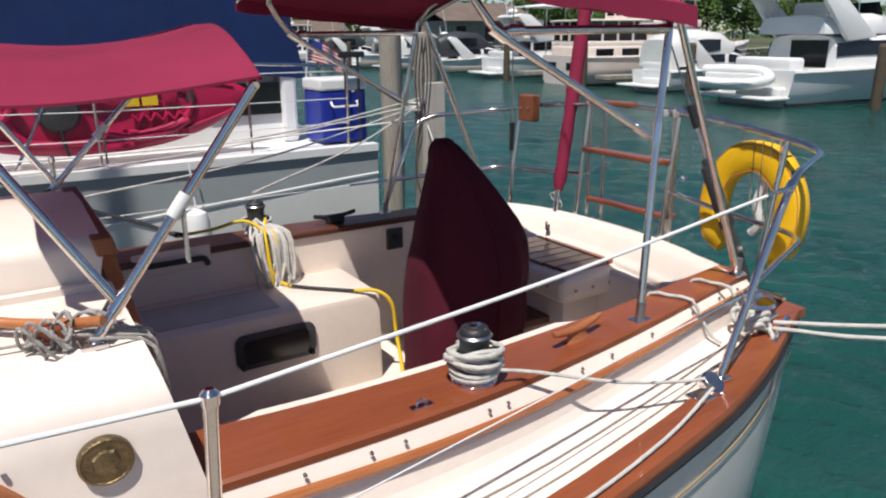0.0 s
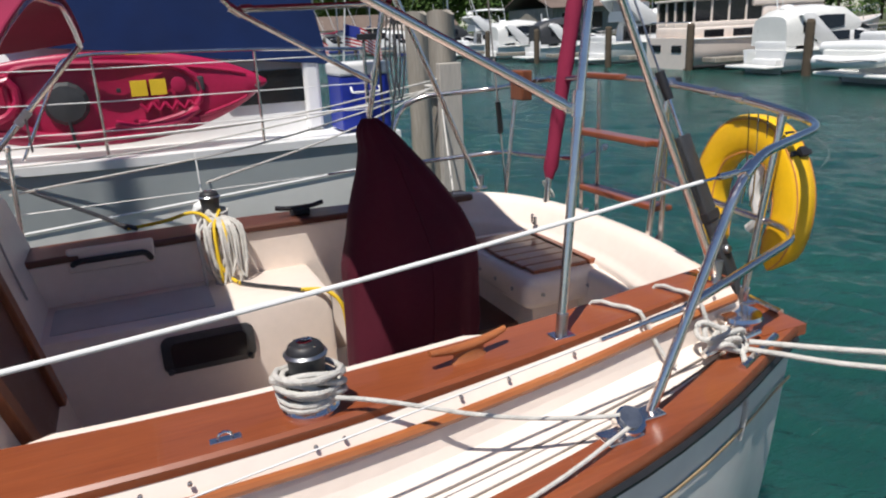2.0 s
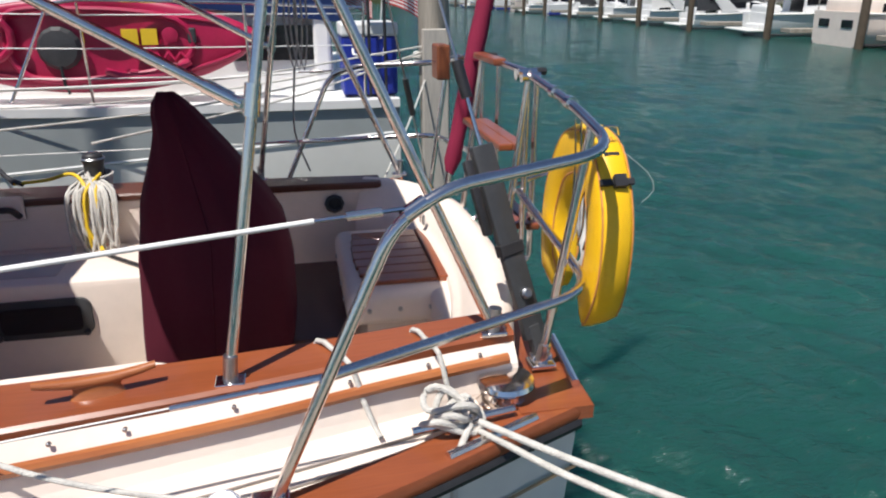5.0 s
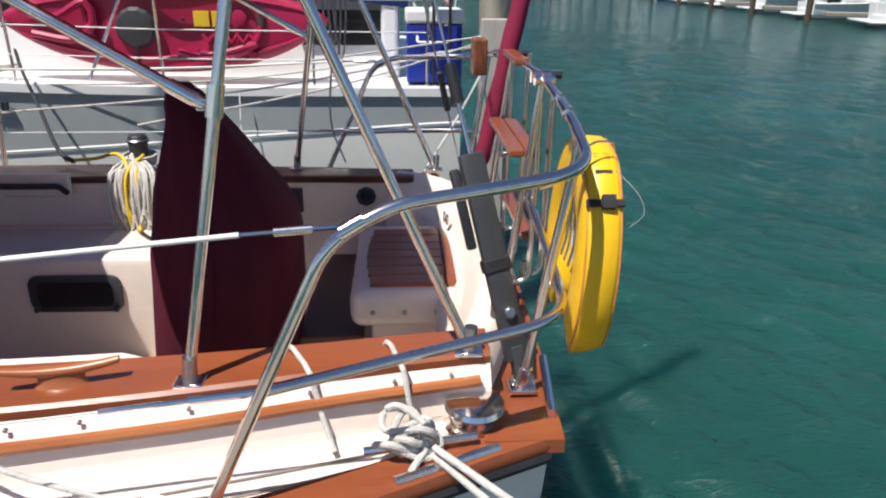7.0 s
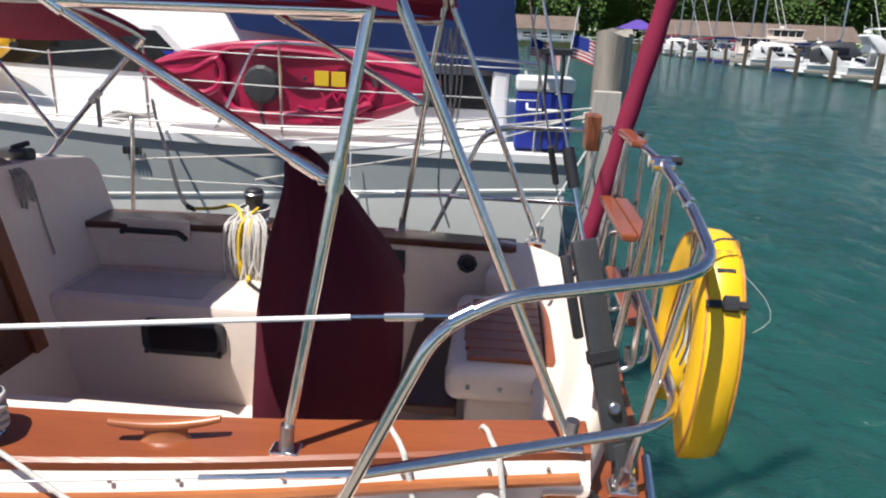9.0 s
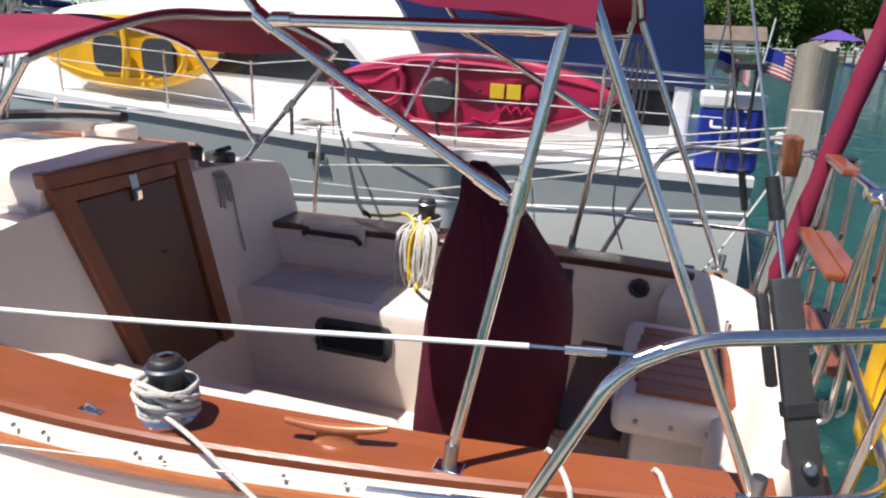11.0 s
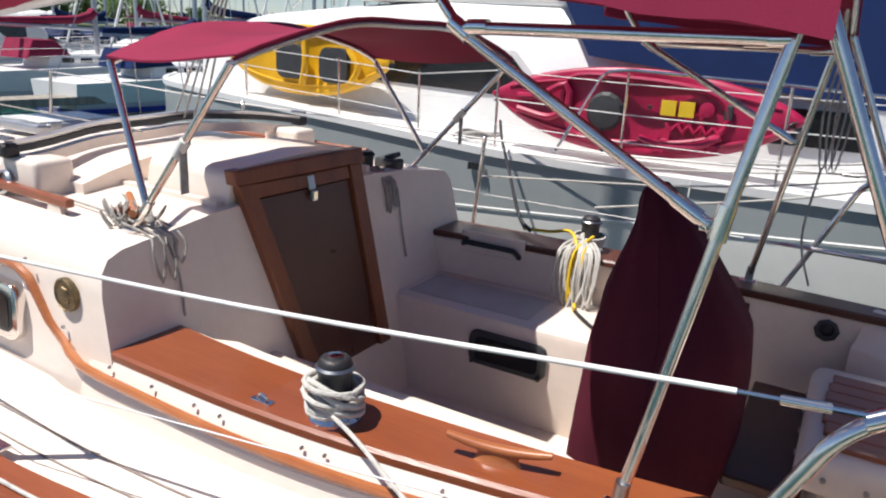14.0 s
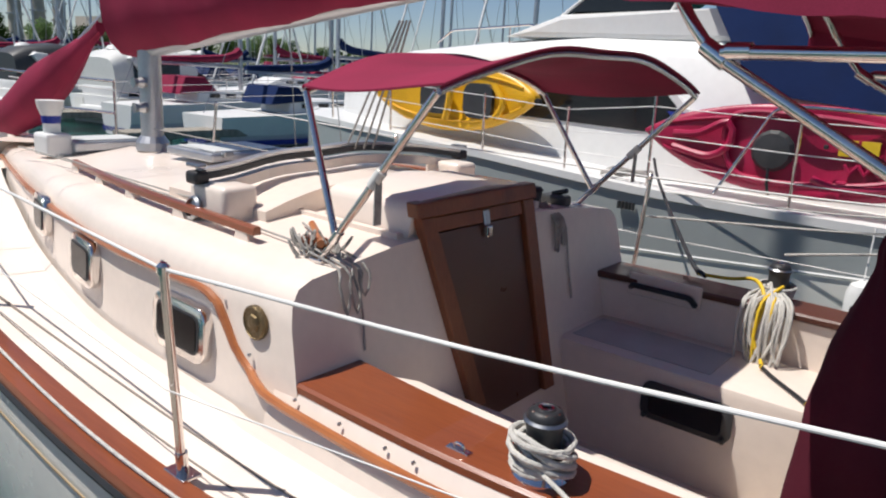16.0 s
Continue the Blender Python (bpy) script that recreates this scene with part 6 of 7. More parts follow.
def cruiser(name, L, label, fly=True, cover=None):
    """A white motor cruiser; its bow points along +x, its stern stands at the origin."""
    b = thing(name, label, "motorboat", (0, 0, 0))
    W = L * 0.31
    H = L * 0.075 + 0.28
    rows = []
    for i in range(19):
        t = i / 18
        w = max(W / 2 * (0.94 + 0.06 * min(1, t * 4)) * (1 - max(0, (t - 0.4) / 0.6) ** 2.4), 0.04)
        top = H * (1 + 0.45 * t ** 1.6)
        k = 1 + 0.05 * t
        left = [(L * t * k, -w, top), (L * t * k * 0.997, -w * (0.97 - 0.06 * t), top * 0.72), (L * t * 0.985, -w * (0.93 - 0.16 * t), top * 0.40), (L * t * 0.965, -w * (0.86 - 0.3 * t), 0.08), (L * t * 0.93, -w * 0.6, -0.3)]
        rows.append(left + [(p[0], -p[1], p[2]) for p in left[::-1]])
    part("hull", loft(rows, True, True), WHITE, b, smooth=True, sharp=60)
    for s in (0, 9):
        part("rub_rail", tube([(r[s][0], r[s][1] * 1.01, r[s][2] - 0.06) for r in rows], 0.035, 6), NLIGHT, b)
        part("boot_stripe", tube([(r[3 if s == 0 else 6][0], r[3 if s == 0 else 6][1] * 1.0, 0.10) for r in rows[:17]], 0.05, 6), CHAR, b)
    z, h1 = H, L * 0.10
    st = [(L * f, W * 0.5 * a, z - 0.1, h1 * c) for f, a, c in ((0.17, 0.80, 1.0), (0.25, 0.82, 1.08), (0.36, 0.82, 1.10), (0.44, 0.80, 1.0), (0.52, 0.76, 0.74), (0.60, 0.70, 0.48), (0.72, 0.58, 0.36), (0.84, 0.36, 0.22), (0.93, 0.12, 0.10))]
    part("house", loft(shell(st), True, True), WHITE, b, smooth=True, sharp=60)
    for s in (-1, 1):
        part("side_window", band(st[0:3], 0.42, 0.78, s), DARKGLASS, b)
        part("side_window", band([(L * 0.385, W * 0.41, z - 0.1, h1 * 1.07)] + st[3:5], 0.42, 0.80, s), DARKGLASS, b)
        for f, hh in ((0.50, 0.20), (0.64, 0.17)):
            i = int(f * 18)
            r = rows[i]
            y = abs(r[1][1]) * 1.0
            part("hull_port", loft([[(L * f + 0.8 * math.cos(q) * L / 11, s * (y + 0.03 - 0.03 * abs(math.cos(q))), H * 0.92 + hh * math.sin(q)) for q in [6.28318 * k / 16 for k in range(16)]], [(L * f + 0.7 * math.cos(q) * L / 11, s * (y - 0.25), H * 0.92 + hh * math.sin(q)) for q in [6.28318 * k / 16 for k in range(16)]]], True, True), DARKGLASS, b)
    fw = [(L * f, W * 0.5 * a, z - 0.06, h1 * c) for f, a, c in ((0.455, 0.62, 0.98), (0.50, 0.60, 0.80), (0.545, 0.56, 0.63))]
    part("windscreen", loft([[(x + 0.04, y, zz + h * 0.96 + 0.10) for y in (-w, -w * 0.4, w * 0.4, w)] for x, w, zz, h in fw], False, False), DARKGLASS, b)
    part("aft_door", box((L * 0.17 - 0.03, -W * 0.30, z - 0.05), (L * 0.17 + 0.03, W * 0.12, z + h1 * 0.78), 0.01), DARKGLASS, b)
    part("swim_platform", box((-0.95, -W * 0.45, 0.24), (0.02, W * 0.45, 0.36), 0.05, seg=3), NLIGHT, b, smooth=True)
    part("transom_door", box((-0.03, W * 0.18, 0.4), (0.0, W * 0.36, H - 0.1), 0.01), NLIGHT, b)
    part("transom_step", box((-0.30, -W * 0.40, 0.34), (0.0, W * 0.12, 0.62), 0.05, seg=3), WHITE, b, smooth=True)
    part("cockpit_well", box((0.25, -W * 0.34, H - 0.04), (L * 0.16, W * 0.34, H + 0.012), 0.004), CHAR, b)
    part("aft_seat", box((0.15, -W * 0.38, H - 0.05), (0.75, W * 0.30, H + 0.38), 0.10, seg=3), WHITE, b, smooth=True)
    zf = z + h1
    a0 = zf + (L * 0.10 if fly else L * 0.05)
    for s in (-1, 1):
        y = s * W * 0.40
        part("arch_side", prism([(L * 0.20, z + h1 * (0.75 if fly else 0.1)), (L * 0.08, a0), (L * 0.10, a0 + 0.10), (L * 0.15, a0 + 0.06), (L * 0.31, z + h1 * (0.85 if fly else 0.2))], "y", y - 0.09, y + 0.09, 0.04, seg=2), WHITE, b, smooth=True)
    part("arch_beam", prism([(L * 0.08, a0 - 0.02), (L * 0.10, a0 + 0.12), (L * 0.15, a0 + 0.06), (L * 0.13, a0 - 0.04)], "y", -W * 0.42, W * 0.42, 0.03), WHITE, b, smooth=True)
    part("radar", lathe([(0.10, 0), (0.12, 0.10), (0.28, 0.12), (0.31, 0.20), (0.22, 0.32), (0.05, 0.36)], 16, m=Matrix.Translation((L * 0.11, 0, a0 + 0.08))), WHITE, b, smooth=True)
    part("light_mast", tube([(L * 0.11, W * 0.2, a0 + 0.05), (L * 0.10, W * 0.2, a0 + 0.75)], 0.03, 6), WHITE, b)
    if fly:
        sf = [(L * f, W * 0.5 * a, zf - 0.06, 0.62 * c) for f, a, c in ((0.12, 0.76, 0.9), (0.24, 0.76, 1.0), (0.34, 0.72, 1.05), (0.41, 0.62, 0.9), (0.47, 0.44, 0.35))]
        part("fly_bridge", loft(shell(sf), True, True), WHITE, b, smooth=True, sharp=60)
        part("fly_screen", loft([[(L * (0.395 - 0.03 * (q * q)) - c * 0.25, W * 0.30 * q, zf + 0.52 + 0.42 * c) for q in (-1, -0.7, -0.3, 0.3, 0.7, 1)] for c in (0, 0.5, 1)], False, False), DARKGLASS, b)
        part("canvas_top", loft(shell([(L * 0.13, W * 0.34, zf + 1.62, 0.10), (L * 0.24, W * 0.36, zf + 1.68, 0.14), (L * 0.36, W * 0.33, zf + 1.62, 0.10)]), True, True), cover or WHITE, b, smooth=True)
        for x in (L * 0.14, L * 0.25, L * 0.355):
            for s in (-1, 1):
                part("top_post", tube([(x, s * W * 0.345, zf + 0.4), (x, s * W * 0.335, zf + 1.68)], 0.02, 6), STEEL, b)
        part("fly_seat", box((L * 0.20, -W * 0.25, zf + 0.45), (L * 0.25, W * 0.25, zf + 0.95), 0.10, seg=3), NLIGHT, b, smooth=True)
    else:
        part("canvas_top", loft(shell([(L * 0.02, W * 0.38, z + 0.15, 1.15), (L * 0.08, W * 0.40, z + 0.15, 1.42), (L * 0.22, W * 0.40, z + 0.2, 1.52), (L * 0.36, W * 0.38, z + 0.5, 1.10), (L * 0.44, W * 0.34, z + 0.8, 0.35)]), True, True), cover or NLIGHT, b, smooth=True)
        for s in (-1, 1):
            part("canvas_window", band([(L * 0.10, W * 0.40, z + 0.15, 1.44), (L * 0.22, W * 0.40, z + 0.2, 1.52), (L * 0.33, W * 0.385, z + 0.42, 1.2)], 0.35, 0.74, s), DARKGLASS, b)
    for s in (-1, 1):
        rail = [(r[0][0], s * abs(r[0][1]) * 0.94, r[0][2] + 0.55) for r in rows[8:18]]
        part("bow_rail", tube(rail, 0.02, 6), STEEL, b)
        for r in rows[8:18:2]:
            part("rail_post", tube([(r[0][0], s * abs(r[0][1]) * 0.94, r[0][2] - 0.02), (r[0][0], s * abs(r[0][1]) * 0.94, r[0][2] + 0.55)], 0.015, 5), STEEL, b)
    part("antenna", tube([(L * 0.2, W * 0.36, zf), (L * 0.14, W * 0.39, zf + 2.8)], 0.018, 5), WHITE, b)
    return b


def trawler(name, L, label):
    """A trunk-cabin trawler with framed clear enclosures; bow along +x, stern at the origin."""
    b = thing(name, label, "motorboat", (0, 0, 0))
    W, H = L * 0.33, 1.25
    rows = []
    for i in range(17):
        t = i / 16
        w = max(W / 2 * (0.93 + 0.07 * min(1, t * 4)) * (1 - max(0, (t - 0.5) / 0.5) ** 2.6), 0.04)
        top = H * (1.12 - 0.25 * t + 0.75 * t ** 2)
        left = [(L * t, -w, top), (L * t * 0.99, -w * (0.98 - 0.08 * t), top * 0.6), (L * t * 0.97, -w * (0.93 - 0.25 * t), 0.12), (L * t * 0.94, -w * 0.6, -0.3)]
        rows.append(left + [(p[0], -p[1], p[2]) for p in left[::-1]])
    part("hull", loft(rows, True, True), GEL, b, smooth=True, sharp=60)
    for k in (0, 7):
        part("rub_rail", tube([(r[k][0], r[k][1] * 1.01, r[k][2] - 0.05) for r in rows], 0.04, 6), WHITE, b)
        j = 2 if k == 0 else 5
        part("boot_stripe", tube([(r[j][0], r[j][1] * 1.01, 0.10) for r in rows[:15]], 0.06, 6), BLACKM, b)
    for y in (-0.9, 0.9):
        part("transom_window", box((-0.03, y - 0.42, 0.75), (0.03, y + 0.42, 1.08), 0.02), DARKGLASS, b)
    part("transom_rail", tube(rounded([(0.1, -W * 0.44, H + 0.1), (0.1, -W * 0.44, H + 0.85), (0.1, W * 0.44, H + 0.85), (0.1, W * 0.44, H + 0.1)], 0.15), 0.025, 8), STEEL, b, smooth=True)
    part("aft_house", box((0.35, -W * 0.42, H), (L * 0.34, W * 0.42, H + 0.62), 0.10, seg=3), GEL, b, smooth=True)
    part("saloon", prism([(L * 0.33, H - 0.1), (L * 0.33, H + 1.45), (L * 0.60, H + 1.40), (L * 0.66, H + 0.55), (L * 0.70, H - 0.1)], "y", -W * 0.41, W * 0.41, 0.08), GEL, b, smooth=True)
    part("foredeck_trunk", prism([(L * 0.66, H), (L * 0.67, H + 0.55), (L * 0.82, H + 0.42), (L * 0.86, H)], "y", -W * 0.25, W * 0.25, 0.08), GEL, b, smooth=True)
    for s in (-1, 1):
        for k in range(3):
            x = L * (0.355 + 0.085 * k)
            part("saloon_window", box((x, s * W * 0.412 - 0.02, H + 0.62), (x + L * 0.07, s * W * 0.412 + 0.02, H + 1.15), 0.015), DARKGLASS, b)
        for k in range(2):
            x = 0.9 + 1.5 * k
            part("aft_window", box((x, s * W * 0.422 - 0.02, H + 0.15), (x + 1.0, s * W * 0.422 + 0.02, H + 0.48), 0.015), DARKGLASS, b)
    for x0, x1, z0, z1, n in ((0.4, L * 0.33, H + 0.62, H + 1.75, 4), (L * 0.30, L * 0.56, H + 1.85, H + 2.75, 4)):
        part("enclosure_glass", box((x0 + 0.04, -W * 0.39, z0 + 0.18), (x1 - 0.04, W * 0.39, z1), 0.02), DARKGLASS, b, "smoked clear enclosure")
        part("coaming", box((x0, -W * 0.41, z0 - 0.1), (x1, W * 0.41, z0 + 0.22), 0.05, seg=2), GEL, b, smooth=True)
        part("hardtop", box((x0 - 0.15, -W * 0.43, z1), (x1 + 0.2, W * 0.43, z1 + 0.10), 0.045, seg=3), GEL, b, smooth=True)
        for s in (-1, 1):
            for k in range(n + 1):
                x = x0 + (x1 - x0) * k / n
                part("post", box((x - 0.045, s * W * 0.395 - 0.03, z0), (x + 0.045, s * W * 0.395 + 0.03, z1), 0.01), GEL, b)
        for k in range(1, 4):
            for x in (x0, x1):
                y = -W * 0.39 + W * 0.78 * k / 4
                part("post", box((x - 0.03, y - 0.045, z0), (x + 0.05, y + 0.045, z1), 0.01), GEL, b)
    part("bridge_deck", box((L * 0.28, -W * 0.42, H + 1.42), (L * 0.60, W * 0.42, H + 1.80), 0.08, seg=3), GEL, b, smooth=True)
    part("radar", lathe([(0.08, 0), (0.10, 0.12), (0.28, 0.14), (0.30, 0.24), (0.10, 0.34)], 16, m=Matrix.Translation((L * 0.40, 0, H + 2.84))), WHITE, b, smooth=True)
    for s in (-1, 1):
        part("side_rail", tube([(r[0][0], s * abs(r[0][1]) * 0.95, r[0][2] + 0.62) for r in rows[5:16]], 0.02, 6), STEEL, b)
        for r in rows[5:16:2]:
            part("rail_post", tube([(r[0][0], s * abs(r[0][1]) * 0.95, r[0][2] - 0.02), (r[0][0], s * abs(r[0][1]) * 0.95, r[0][2] + 0.62)], 0.015, 5), STEEL, b)
    return b


def sloop(name, L, label, cover=NAVY):
    b = thing(name, label, "sailboat", (0, 0, 0))
    W = L * 0.31
    rows = []
    for i in range(13):
        t = i / 12
        w = max(W / 2 * (0.72 + 0.9 * t - 1.62 * t ** 2.4) if t < 1 else 0.02, 0.02)
        top = 0.95 + 0.25 * t
        rows.append([(L * t, -w, top), (L * t * 0.98, -w * 0.92, 0.4), (L * t * 0.94, -w * 0.6, -0.2), (L * t * 0.94, w * 0.6, -0.2), (L * t * 0.98, w * 0.92, 0.4), (L * t, w, top)])
    part("hull", loft(rows, True, True), WHITE, b)
    part("boot_stripe", loft([[(r[1][0], r[1][1] * 1.02, 0.10), (r[1][0], r[1][1] * 1.03, 0.24), (r[4][0], r[4][1] * 1.03, 0.24), (r[4][0], r[4][1] * 1.02, 0.10)] for r in rows[:-1]], True, True), BLUEC, b)
    part("cabin", prism([(L * 0.30, 0.95), (L * 0.31, 1.40), (L * 0.60, 1.42), (L * 0.72, 1.1)], "y", -W * 0.27, W * 0.27, 0.08), WHITE, b)
    for s in (-1, 1):
        for k in range(3):
            part("window", box((L * (0.36 + 0.08 * k), s * W * 0.272 - 0.02, 1.18), (L * (0.41 + 0.08 * k), s * W * 0.272 + 0.02, 1.32), 0.01), DARKGLASS, b)
        part("lifeline", tube([(r[0][0], s * abs(r[0][1]) * 0.95, r[0][2] + 0.6) for r in rows[:12]], 0.012, 5), STEEL, b)
        part("shroud", tube([(L * 0.55, s * W * 0.42, 1.1), (L * 0.58, 0, L * 1.15)], 0.012, 5), STEELD, b)
    part("mast", tube([(L * 0.58, 0, 1.3), (L * 0.58, 0, L * 1.32)], 0.08, 8), ALU, b, smooth=True)
    part("boom", tube([(L * 0.57, 0, 2.2), (L * 0.18, 0, 2.25)], 0.06, 8), ALU, b)
    part("sail_cover", tube(curve([(L * 0.575, 0, 2.75), (L * 0.5, 0, 2.48), (L * 0.18, 0, 2.36)], 0.4), 0.16, 8, taper=0.09), cover, b, smooth=True)
    part("forestay", tube([(L * 0.99, 0, 1.2), (L * 0.58, 0, L * 1.30)], 0.045, 6), WHITE, b)
    part("backstay", tube([(0.05, 0, 1.0), (L * 0.58, 0, L * 1.32)], 0.012, 5), STEELD, b)
    part("dodger", prism([(L * 0.22, 1.3), (L * 0.25, 1.85), (L * 0.34, 1.85), (L * 0.40, 1.40)], "y", -W * 0.28, W * 0.28, 0.04), cover, b)
    return b


def tree(label, h, seed):
    r = random.Random(seed)
    t = thing("tree", label, "tree", (0, 0, 0), group="shore trees")
    bm = tube(curve([(0, 0, -0.5), (0.1, 0, h * 0.2), (0.0, 0.15, h * 0.45), (0.1, 0.1, h * 0.75)], 0.8), 0.28, 8, taper=0.08)
    for k in range(9):
        a = k * 2.4
        z = h * (0.25 + 0.055 * k)
        tube([(0, 0, z), (math.cos(a) * h * 0.16, math.sin(a) * h * 0.16, z + h * 0.10), (math.cos(a) * h * 0.26, math.sin(a) * h * 0.26, z + h * 0.2)], 0.10, 5, bm=bm, taper=0.03)
    part("trunk", bm, BARK, t)
    bm = bmesh.new()
    lumps = [(r.uniform(-1, 1) * h * 0.24, r.uniform(-1, 1) * h * 0.24, h * r.uniform(0.22, 0.86), h * r.uniform(0.10, 0.19)) for _ in range(17)]
    for x, y, z, s in lumps:
        for _ in range(130):
            d = Vector((r.gauss(0, 1), r.gauss(0, 1), r.gauss(0, 1))).normalized() * s * r.uniform(0.65, 1.12)
            c = Vector((x, y, z)) + d
            u = Vector((r.gauss(0, 1), r.gauss(0, 1), r.gauss(0, 0.6))).normalized()
            v = u.orthogonal().normalized() * r.uniform(0.14, 0.32)
            u = u * r.uniform(0.16, 0.36)
            bm.faces.new([bm.verts.new(c + a) for a in (u, v, -u * 0.8 + v * 0.2, -v)])
    part("crown", bm, LEAF, t)
    return t


# land: a low shore round the harbour
def shore(points, name, label):
    bm = bmesh.new()
    top = [bm.verts.new((x, y, 0.9)) for x, y in points]
    low = [bm.verts.new((x, y, -1)) for x, y in points]
    bm.faces.new(top)
    for i in range(len(points)):
        bm.faces.new((top[i], low[i], low[(i + 1) % len(points)], top[(i + 1) % len(points)]))
    return tagged(part(name, bm, LAND), label, "shore", kind="structure")


shore([(-90, 132), (60, 128), (62, 60), (66, -60), (500, -60), (500, 600), (-90, 600)], "shore_east", "green harbour shore with trees")
shore([(-700, -120), (-190, -60), (-170, 90), (-90, 140), (-90, 600), (-700, 600)], "shore_west", "low harbour shore with trees and buildings")

rng = random.Random(11)
models = [tree("broad green shore tree in full summer leaf", 12, 1), tree("rounded green shore tree with an open crown", 12, 2), tree("tall green shore tree with an uneven crown", 12, 3)]
spots = []
for i in range(34):
    spots.append((-40 + i * 3.9 + rng.uniform(-2, 2), 143 + rng.uniform(0, 14), rng.uniform(0.95, 1.3)))
for i in range(16):
    spots.append((8 + i * 4.2 + rng.uniform(-2, 2), 160 + rng.uniform(0, 10), rng.uniform(1.1, 1.45)))
for i in range(30):
    spots.append((82 + rng.uniform(-6, 22), -15 + i * 5.0 + rng.uniform(-2, 2), rng.uniform(0.55, 0.85)))
for i in range(26):
    spots.append((-175 - rng.uniform(5, 30), 30 + i * 5.2 + rng.uniform(-2, 2), rng.uniform(0.6, 0.85)))
first = [True] * 3
for i, (x, y, s) in enumerate(spots):
    k = i % 3
    m = pose(x, y, 0.6, 0, 0, rng.uniform(0, 360)) @ Matrix.Diagonal((s * 1.15, s * 1.15, s, 1))
    if first[k]:
        models[k].matrix_world = m
        first[k] = False
    else:
        c = copy_thing(models[k], pose(x, y, 0.6, 0, 0, rng.uniform(0, 360)))
        c.scale = (s * 1.15, s * 1.15, s)
# distant woods
bm = bmesh.new()
for i in range(20000):
    a = rng.uniform(-0.15, 2.95)
    d = rng.uniform(215, 280) if a < 2.0 else rng.uniform(330, 420)
    z = (rng.uniform(0, 1) ** 0.8 * 12 if a < 2.0 else abs(rng.gauss(0, 1)) ** 0.8 * 4.2) + 0.5
    z = min(z, (12 if a < 2.0 else 9) + 2.5 * math.sin(a * 23) + 1.5 * math.sin(a * 61))
    c = Vector((d * math.cos(a), d * math.sin(a), z))
    u = Vector((rng.gauss(0, 1), rng.gauss(0, 1), rng.gauss(0, 0.8))).normalized() * rng.uniform(0.5, 1.25)
    v = u.orthogonal().normalized() * rng.uniform(0.45, 1.1)
    bm.faces.new([bm.verts.new(c + q) for q in (u, v, -u, -v)])
tagged(part("distant_woods", bm, LEAF), "distant green woods along the far shore", "woods", kind="stuff")


def building(x0, x1, y0, y1, h, roof, label, wall=WHITE, roofmat=ROOF):
    b = thing("shore_building", label, "building", ((x0 + x1) / 2, (y0 + y1) / 2, 0.9))
    part("wall", box((x0, y0, 0.8), (x1, y1, h)), wall, b)
    ym = (y0 + y1) / 2
    part("roof", prism([(y0 - 0.8, h - 0.1), (ym, h + roof), (y1 + 0.8, h - 0.1), (y1 + 0.8, h), (ym, h + roof + 0.15), (y0 - 0.8, h)], "x", x0 - 0.8, x1 + 0.8), roofmat, b)
    n = max(2, int((x1 - x0) / 3.2))
    for i in range(n):
        x = x0 + (i + 0.3) * (x1 - x0) / n
        part("window", box((x, y0 - 0.06, 1.6), (x + 1.3, y0 + 0.02, h - 0.6)), DARKGLASS, b)
    return b


building(30, 62, 133, 141, 3.0, 2.4, "long low marina building with a brown roof")
building(4, 14, 134, 141, 3.0, 2.2, "small shore house with a brown roof")
building(-8, -2, 135, 141, 3.6, 1.8, "small white shore house with a brown roof")
building(45, 57, 70, 80, 4.0, 2.0, "boat shed with a brown roof behind the docks", OLDWOOD)
tent = thing("canopy_tent", "purple canopy tent on the shore", "tent", (25, 133, 0.9))
PURPLE = material("purple_cloth", (0.10, 0.05, 0.32), 0.8)
bm = loft([[(21.5, 131, 3.6), (28.5, 131, 3.6), (28.5, 137, 3.6), (21.5, 137, 3.6)], [(24.7, 133.7, 5.2), (25.3, 133.7, 5.2), (25.3, 134.3, 5.2), (24.7, 134.3, 5.2)]])
part("top", bm, PURPLE, tent)
for x in (21.6, 28.4):
    for y in (131.1, 136.9):
        part("leg", tube([(x, y, 0.8), (x, y, 3.6)], 0.06, 6), STEEL, tent)
fence = thing("quay_fence", "white fence along the quay", "fence", (20, 129, 0.9))
for i in range(24):
    part("post", box((-10 + i * 2.4, 129.3, 0.8), (-9.85 + i * 2.4, 129.45, 2.0)), WHITE, fence)
for z in (1.3, 1.85):
    part("rail", box((-10, 129.3, z), (46, 129.4, z + 0.12)), WHITE, fence)
# works with tall stacks on the west shore
wk = thing("industrial_works", "grey concrete works with tall stacks far off", "building", (-250, 115, 1))
part("hall", box((-262, 118, 0.5), (-240, 150, 13.5)), CONC, wk)
part("low_hall", box((-262, 100, 0.5), (-244, 118, 7)), CONC, wk)
for y, h in ((95, 24), (102, 27), (108.5, 22)):
    part("chimney", tube([(-252, y, 0.5), (-252, y, h)], 2.1, 14, taper=1.8), CONC, wk, smooth=True)
    for z in (h * 0.5, h * 0.75, h * 0.97):
        part("gallery", tube([(-252, y, z), (-252, y, z + 0.5)], 2.5, 14), STEELD, wk)
for i in range(5):
    part("window", box((-239.98, 121 + i * 5.6, 8), (-239.9, 124 + i * 5.6, 11)), DARKGLASS, wk)

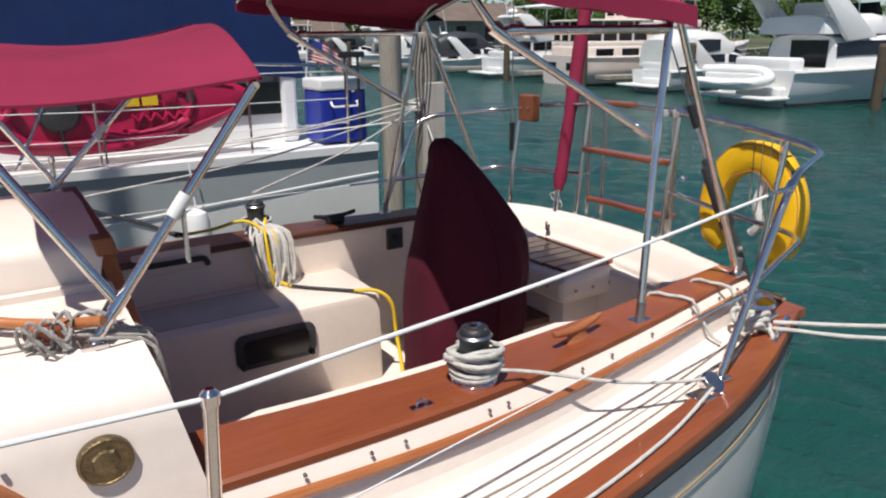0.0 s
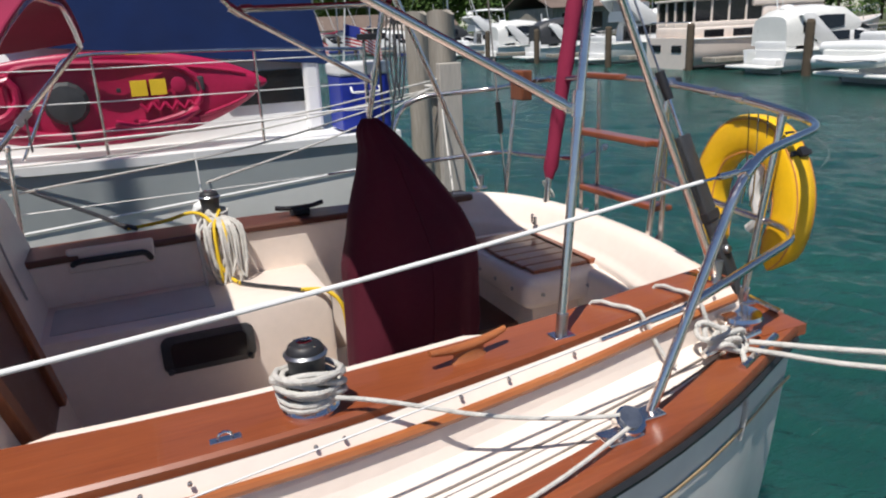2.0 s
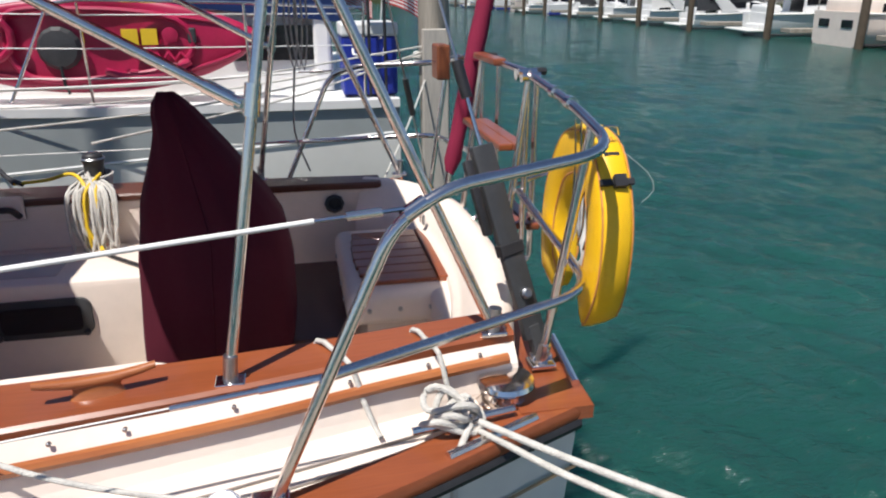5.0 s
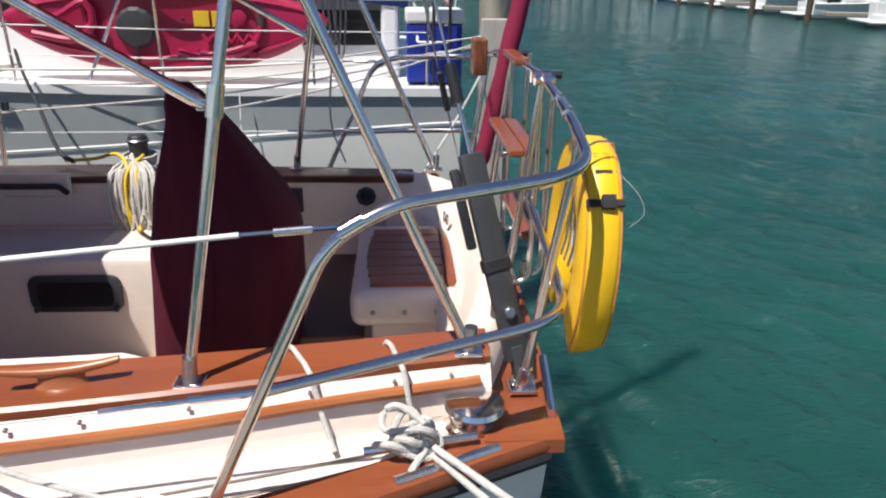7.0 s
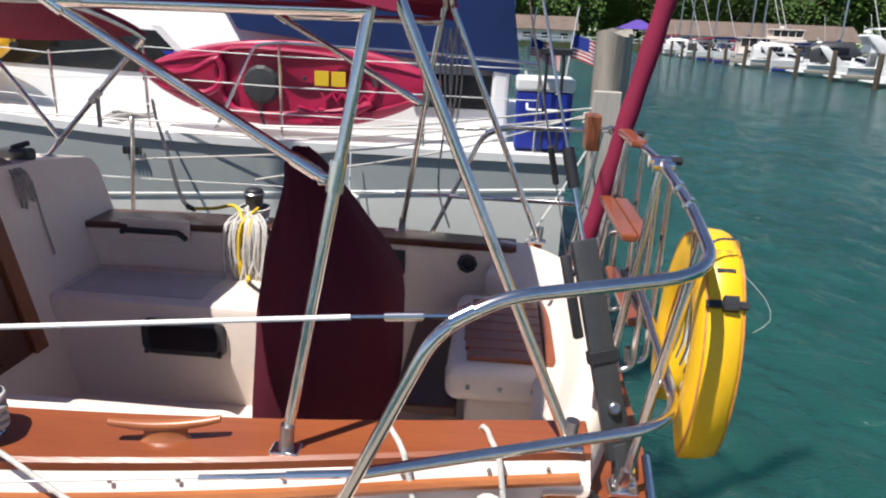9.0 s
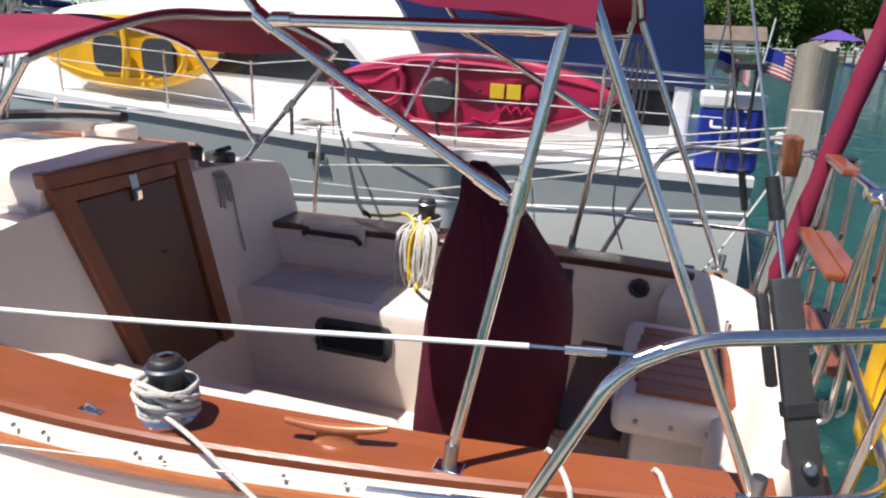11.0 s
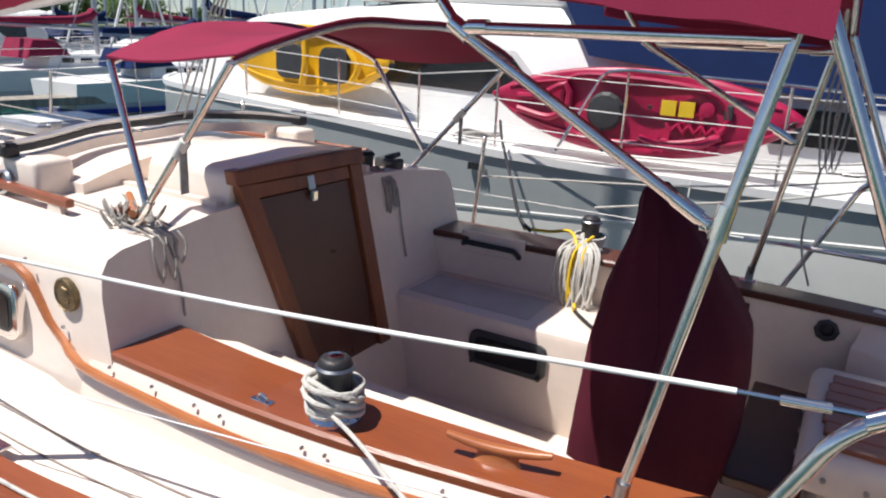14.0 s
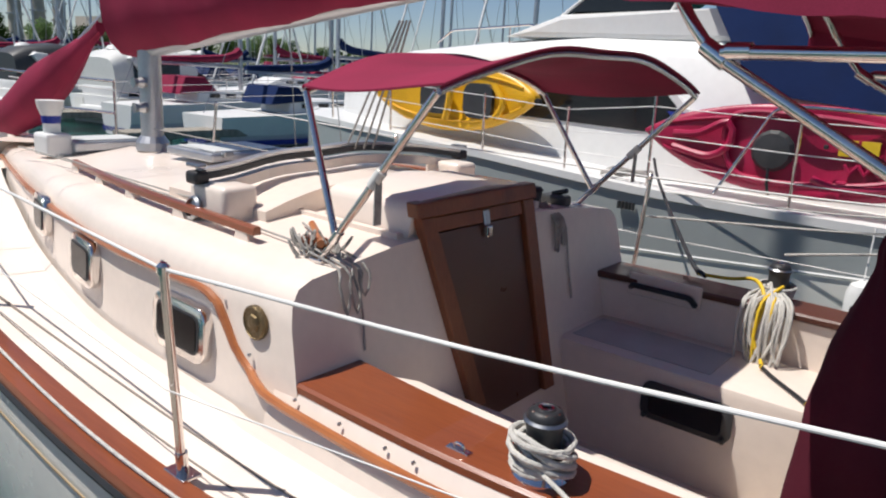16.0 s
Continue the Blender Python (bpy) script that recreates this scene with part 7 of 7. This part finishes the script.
# finger docks and pilings along the east side
BERTH = [8.2, 15.6, 21.8, 27.8, 35.0] + [41.5 + 6.2 * i for i in range(15)]
dk = thing("east_dock", "grey wooden main dock along the east side", "dock", (44, 60, 0.5))
part("main_walk", box((36, 5, 0.35), (38, 128, 0.55), 0.02), OLDWOOD, dk)
for i in range(20):
    y = BERTH[i] + 3.2
    part("finger", box((0, -0.5, 0.35), (11.7, 0.5, 0.55), 0.02, m=pose(24.6, y, 0, 0, 0, -10)), OLDWOOD, dk)
first_p = None
for i in range(20):
    for x in (24.2, 30.5):
        y = BERTH[i] + 3.9 - (x - 24.6) * 0.176
        if first_p is None:
            first_p = thing("dock_piling", "dark wooden dock piling", "piling", (0, 0, 0), group="dock pilings")
            part("post", lathe([(0.17, -1), (0.17, 1.95), (0.12, 2.05)], 10), BARK, first_p)
            first_p.matrix_world = pose(x, y, 0)
        else:
            copy_thing(first_p, pose(x, y, 0))
A = cruiser("motor_cruiser", 11.5, "white flybridge motor cruiser moored stern-to")
B = cruiser("motor_cruiser", 9.0, "white express cruiser with a grey canvas top", False)
Cc = cruiser("motor_cruiser", 8.6, "white express cruiser with a charcoal canvas top", False, CHAR)
S1 = sloop("sloop", 9.0, "white sloop with a navy sail cover")
S2 = sloop("sloop", 8.0, "white sloop with a maroon sail cover", MAROON)
T = trawler("trawler_yacht", 12.0, "cream trawler yacht with an enclosed flybridge and aft deck")
fleet = {id(m_): True for m_ in (A, B, Cc, S1, S2, T)}


def moor(model, x, y, turn, s=1.0):
    m = pose(x, y, 0, 0, 0, turn)
    if fleet[id(model)]:
        fleet[id(model)] = False
        model.matrix_world = m @ Matrix.Scale(s, 4)
    else:
        c = copy_thing(model, m)
        c.scale = (s, s, s)


for i, (mo, x, tn, s) in enumerate(((Cc, 24.6, 0, 1.0), (A, 22.6, -1, 1.05), (B, 24.4, 2, 0.95), (T, 24.6, 0, 1.0), (A, 25.6, -3, 1.0), (Cc, 25.4, 2, 1.0), (B, 25.6, 4, 1.0), (A, 25.8, 0, 0.9), (Cc, 25.5, 3, 1.0), (S1, 25.2, 2, 1.0), (B, 25.3, 0, 0.9), (T, 25.6, 2, 0.9), (S2, 25.4, 0, 1.0), (S1, 25.0, 1, 1.1), (Cc, 25.2, 0, 0.9), (S2, 25.4, 3, 1.0), (B, 25, 0, 0.9), (S1, 24.6, 0, 1.0), (S2, 24.5, 2, 1.1))):
    moor(mo, x, BERTH[i], tn - 10, s)
# an inflatable tender across the stern of one cruiser
td = thing("tender", "white inflatable tender lashed across a swim platform", "dinghy", (21.75, 16.10, 0.6))
part("tube", tube(curve([(21.60, 17.10, 0.75), (21.55, 15.90, 0.72), (21.60, 14.90, 0.78), (21.80, 14.45, 0.95), (21.95, 14.90, 1.15), (21.95, 15.90, 1.18), (21.95, 17.10, 1.15)], 0.1), 0.19, 12), WHITE, td, smooth=True)
part("floor", box((21.67, 14.70, 0.80), (21.85, 16.90, 1.1), 0.05), NLIGHT, td)
part("grab_line", tube(curve([(21.39, 16.90, 0.80), (21.35, 16.10, 0.74), (21.35, 15.40, 0.80), (21.41, 14.80, 0.78)], 0.1), 0.012, 6), CHAR, td)
# boats beyond the bow
wd = thing("west_dock", "grey wooden dock with moored boats", "dock", (-25, 16, 0.5))
part("main_walk", box((-60, 17.5, 0.35), (-9, 19.0, 0.55), 0.02), OLDWOOD, wd)
for i in range(7):
    part("finger", box((-15 - i * 6 - 0.4, 8.5, 0.35), (-15 - i * 6 + 0.4, 17.5, 0.55), 0.02), OLDWOOD, wd)
for mo, x, y, tn, s in ((B, -23.0, 11.6, 100, 0.95), (Cc, -27.0, 10.2, 95, 0.95), (S1, -15.5, 11.0, 92, 0.9), (S2, -19.0, 10.4, 92, 0.95), (S2, -30.5, 9.2, 90, 1.0), (Cc, -35.0, 9.6, 94, 1.1), (S1, -34.0, 20.5, 90, 1.0), (B, -38.0, 9.0, 88, 1.1), (S2, -43.0, 9.0, 90, 1.2),
                        (S1, -12.0, 27.0, -88, 1.1), (S2, -17.0, 27.5, -92, 1.0), (S1, -22.0, 28.0, -90, 1.2), (S2, -28.0, 28.0, -88, 1.1), (S1, -34.0, 28.0, -90, 1.0), (S1, -46.0, 30.0, -90, 1.1), (B, -40.0, 27.5, -90, 1.0), (S2, -60.0, 34.0, -80, 1.2), (S1, -72.0, 26.0, 80, 1.2), (A, -55.0, 9.0, 85, 0.9), (S1, -9.0, 40.0, -90, 1.1), (S2, -2.5, 42.0, -90, 1.1), (S1, -15.0, 46.0, 90, 1.2)):
    moor(mo, x, y, tn, s)

for mo, x, y, tn, s in ((S1, -26.0, 40.0, -90, 1.1), (S2, -33.0, 44.0, 90, 1.2), (S1, -41.0, 42.0, -85, 1.1), (S2, -50.0, 46.0, 90, 1.2), (S1, -62.0, 18.0, 70, 1.1), (S2, -80.0, 30.0, 90, 1.2), (S1, -90.0, 44.0, 80, 1.3), (S2, -70.0, 52.0, 90, 1.2), (S1, -100.0, 34.0, 90, 1.2), (B, -66.0, 10.0, 90, 1.1)):
    moor(mo, x, y, tn, s)
pole_ = thing("shore_flagpole", "white flagpole with a striped flag", "flagpole", (-56, 17.6, 0.5))
part("pole", tube([(-56, 17.6, 0.3), (-56, 17.6, 7.5)], 0.05, 8), WHITE, pole_)
ff = copy_thing(fl, pose(-56, 17.6, 2.4, 0, 0, 20))
ff.scale = (3.2, 3.2, 3.2)
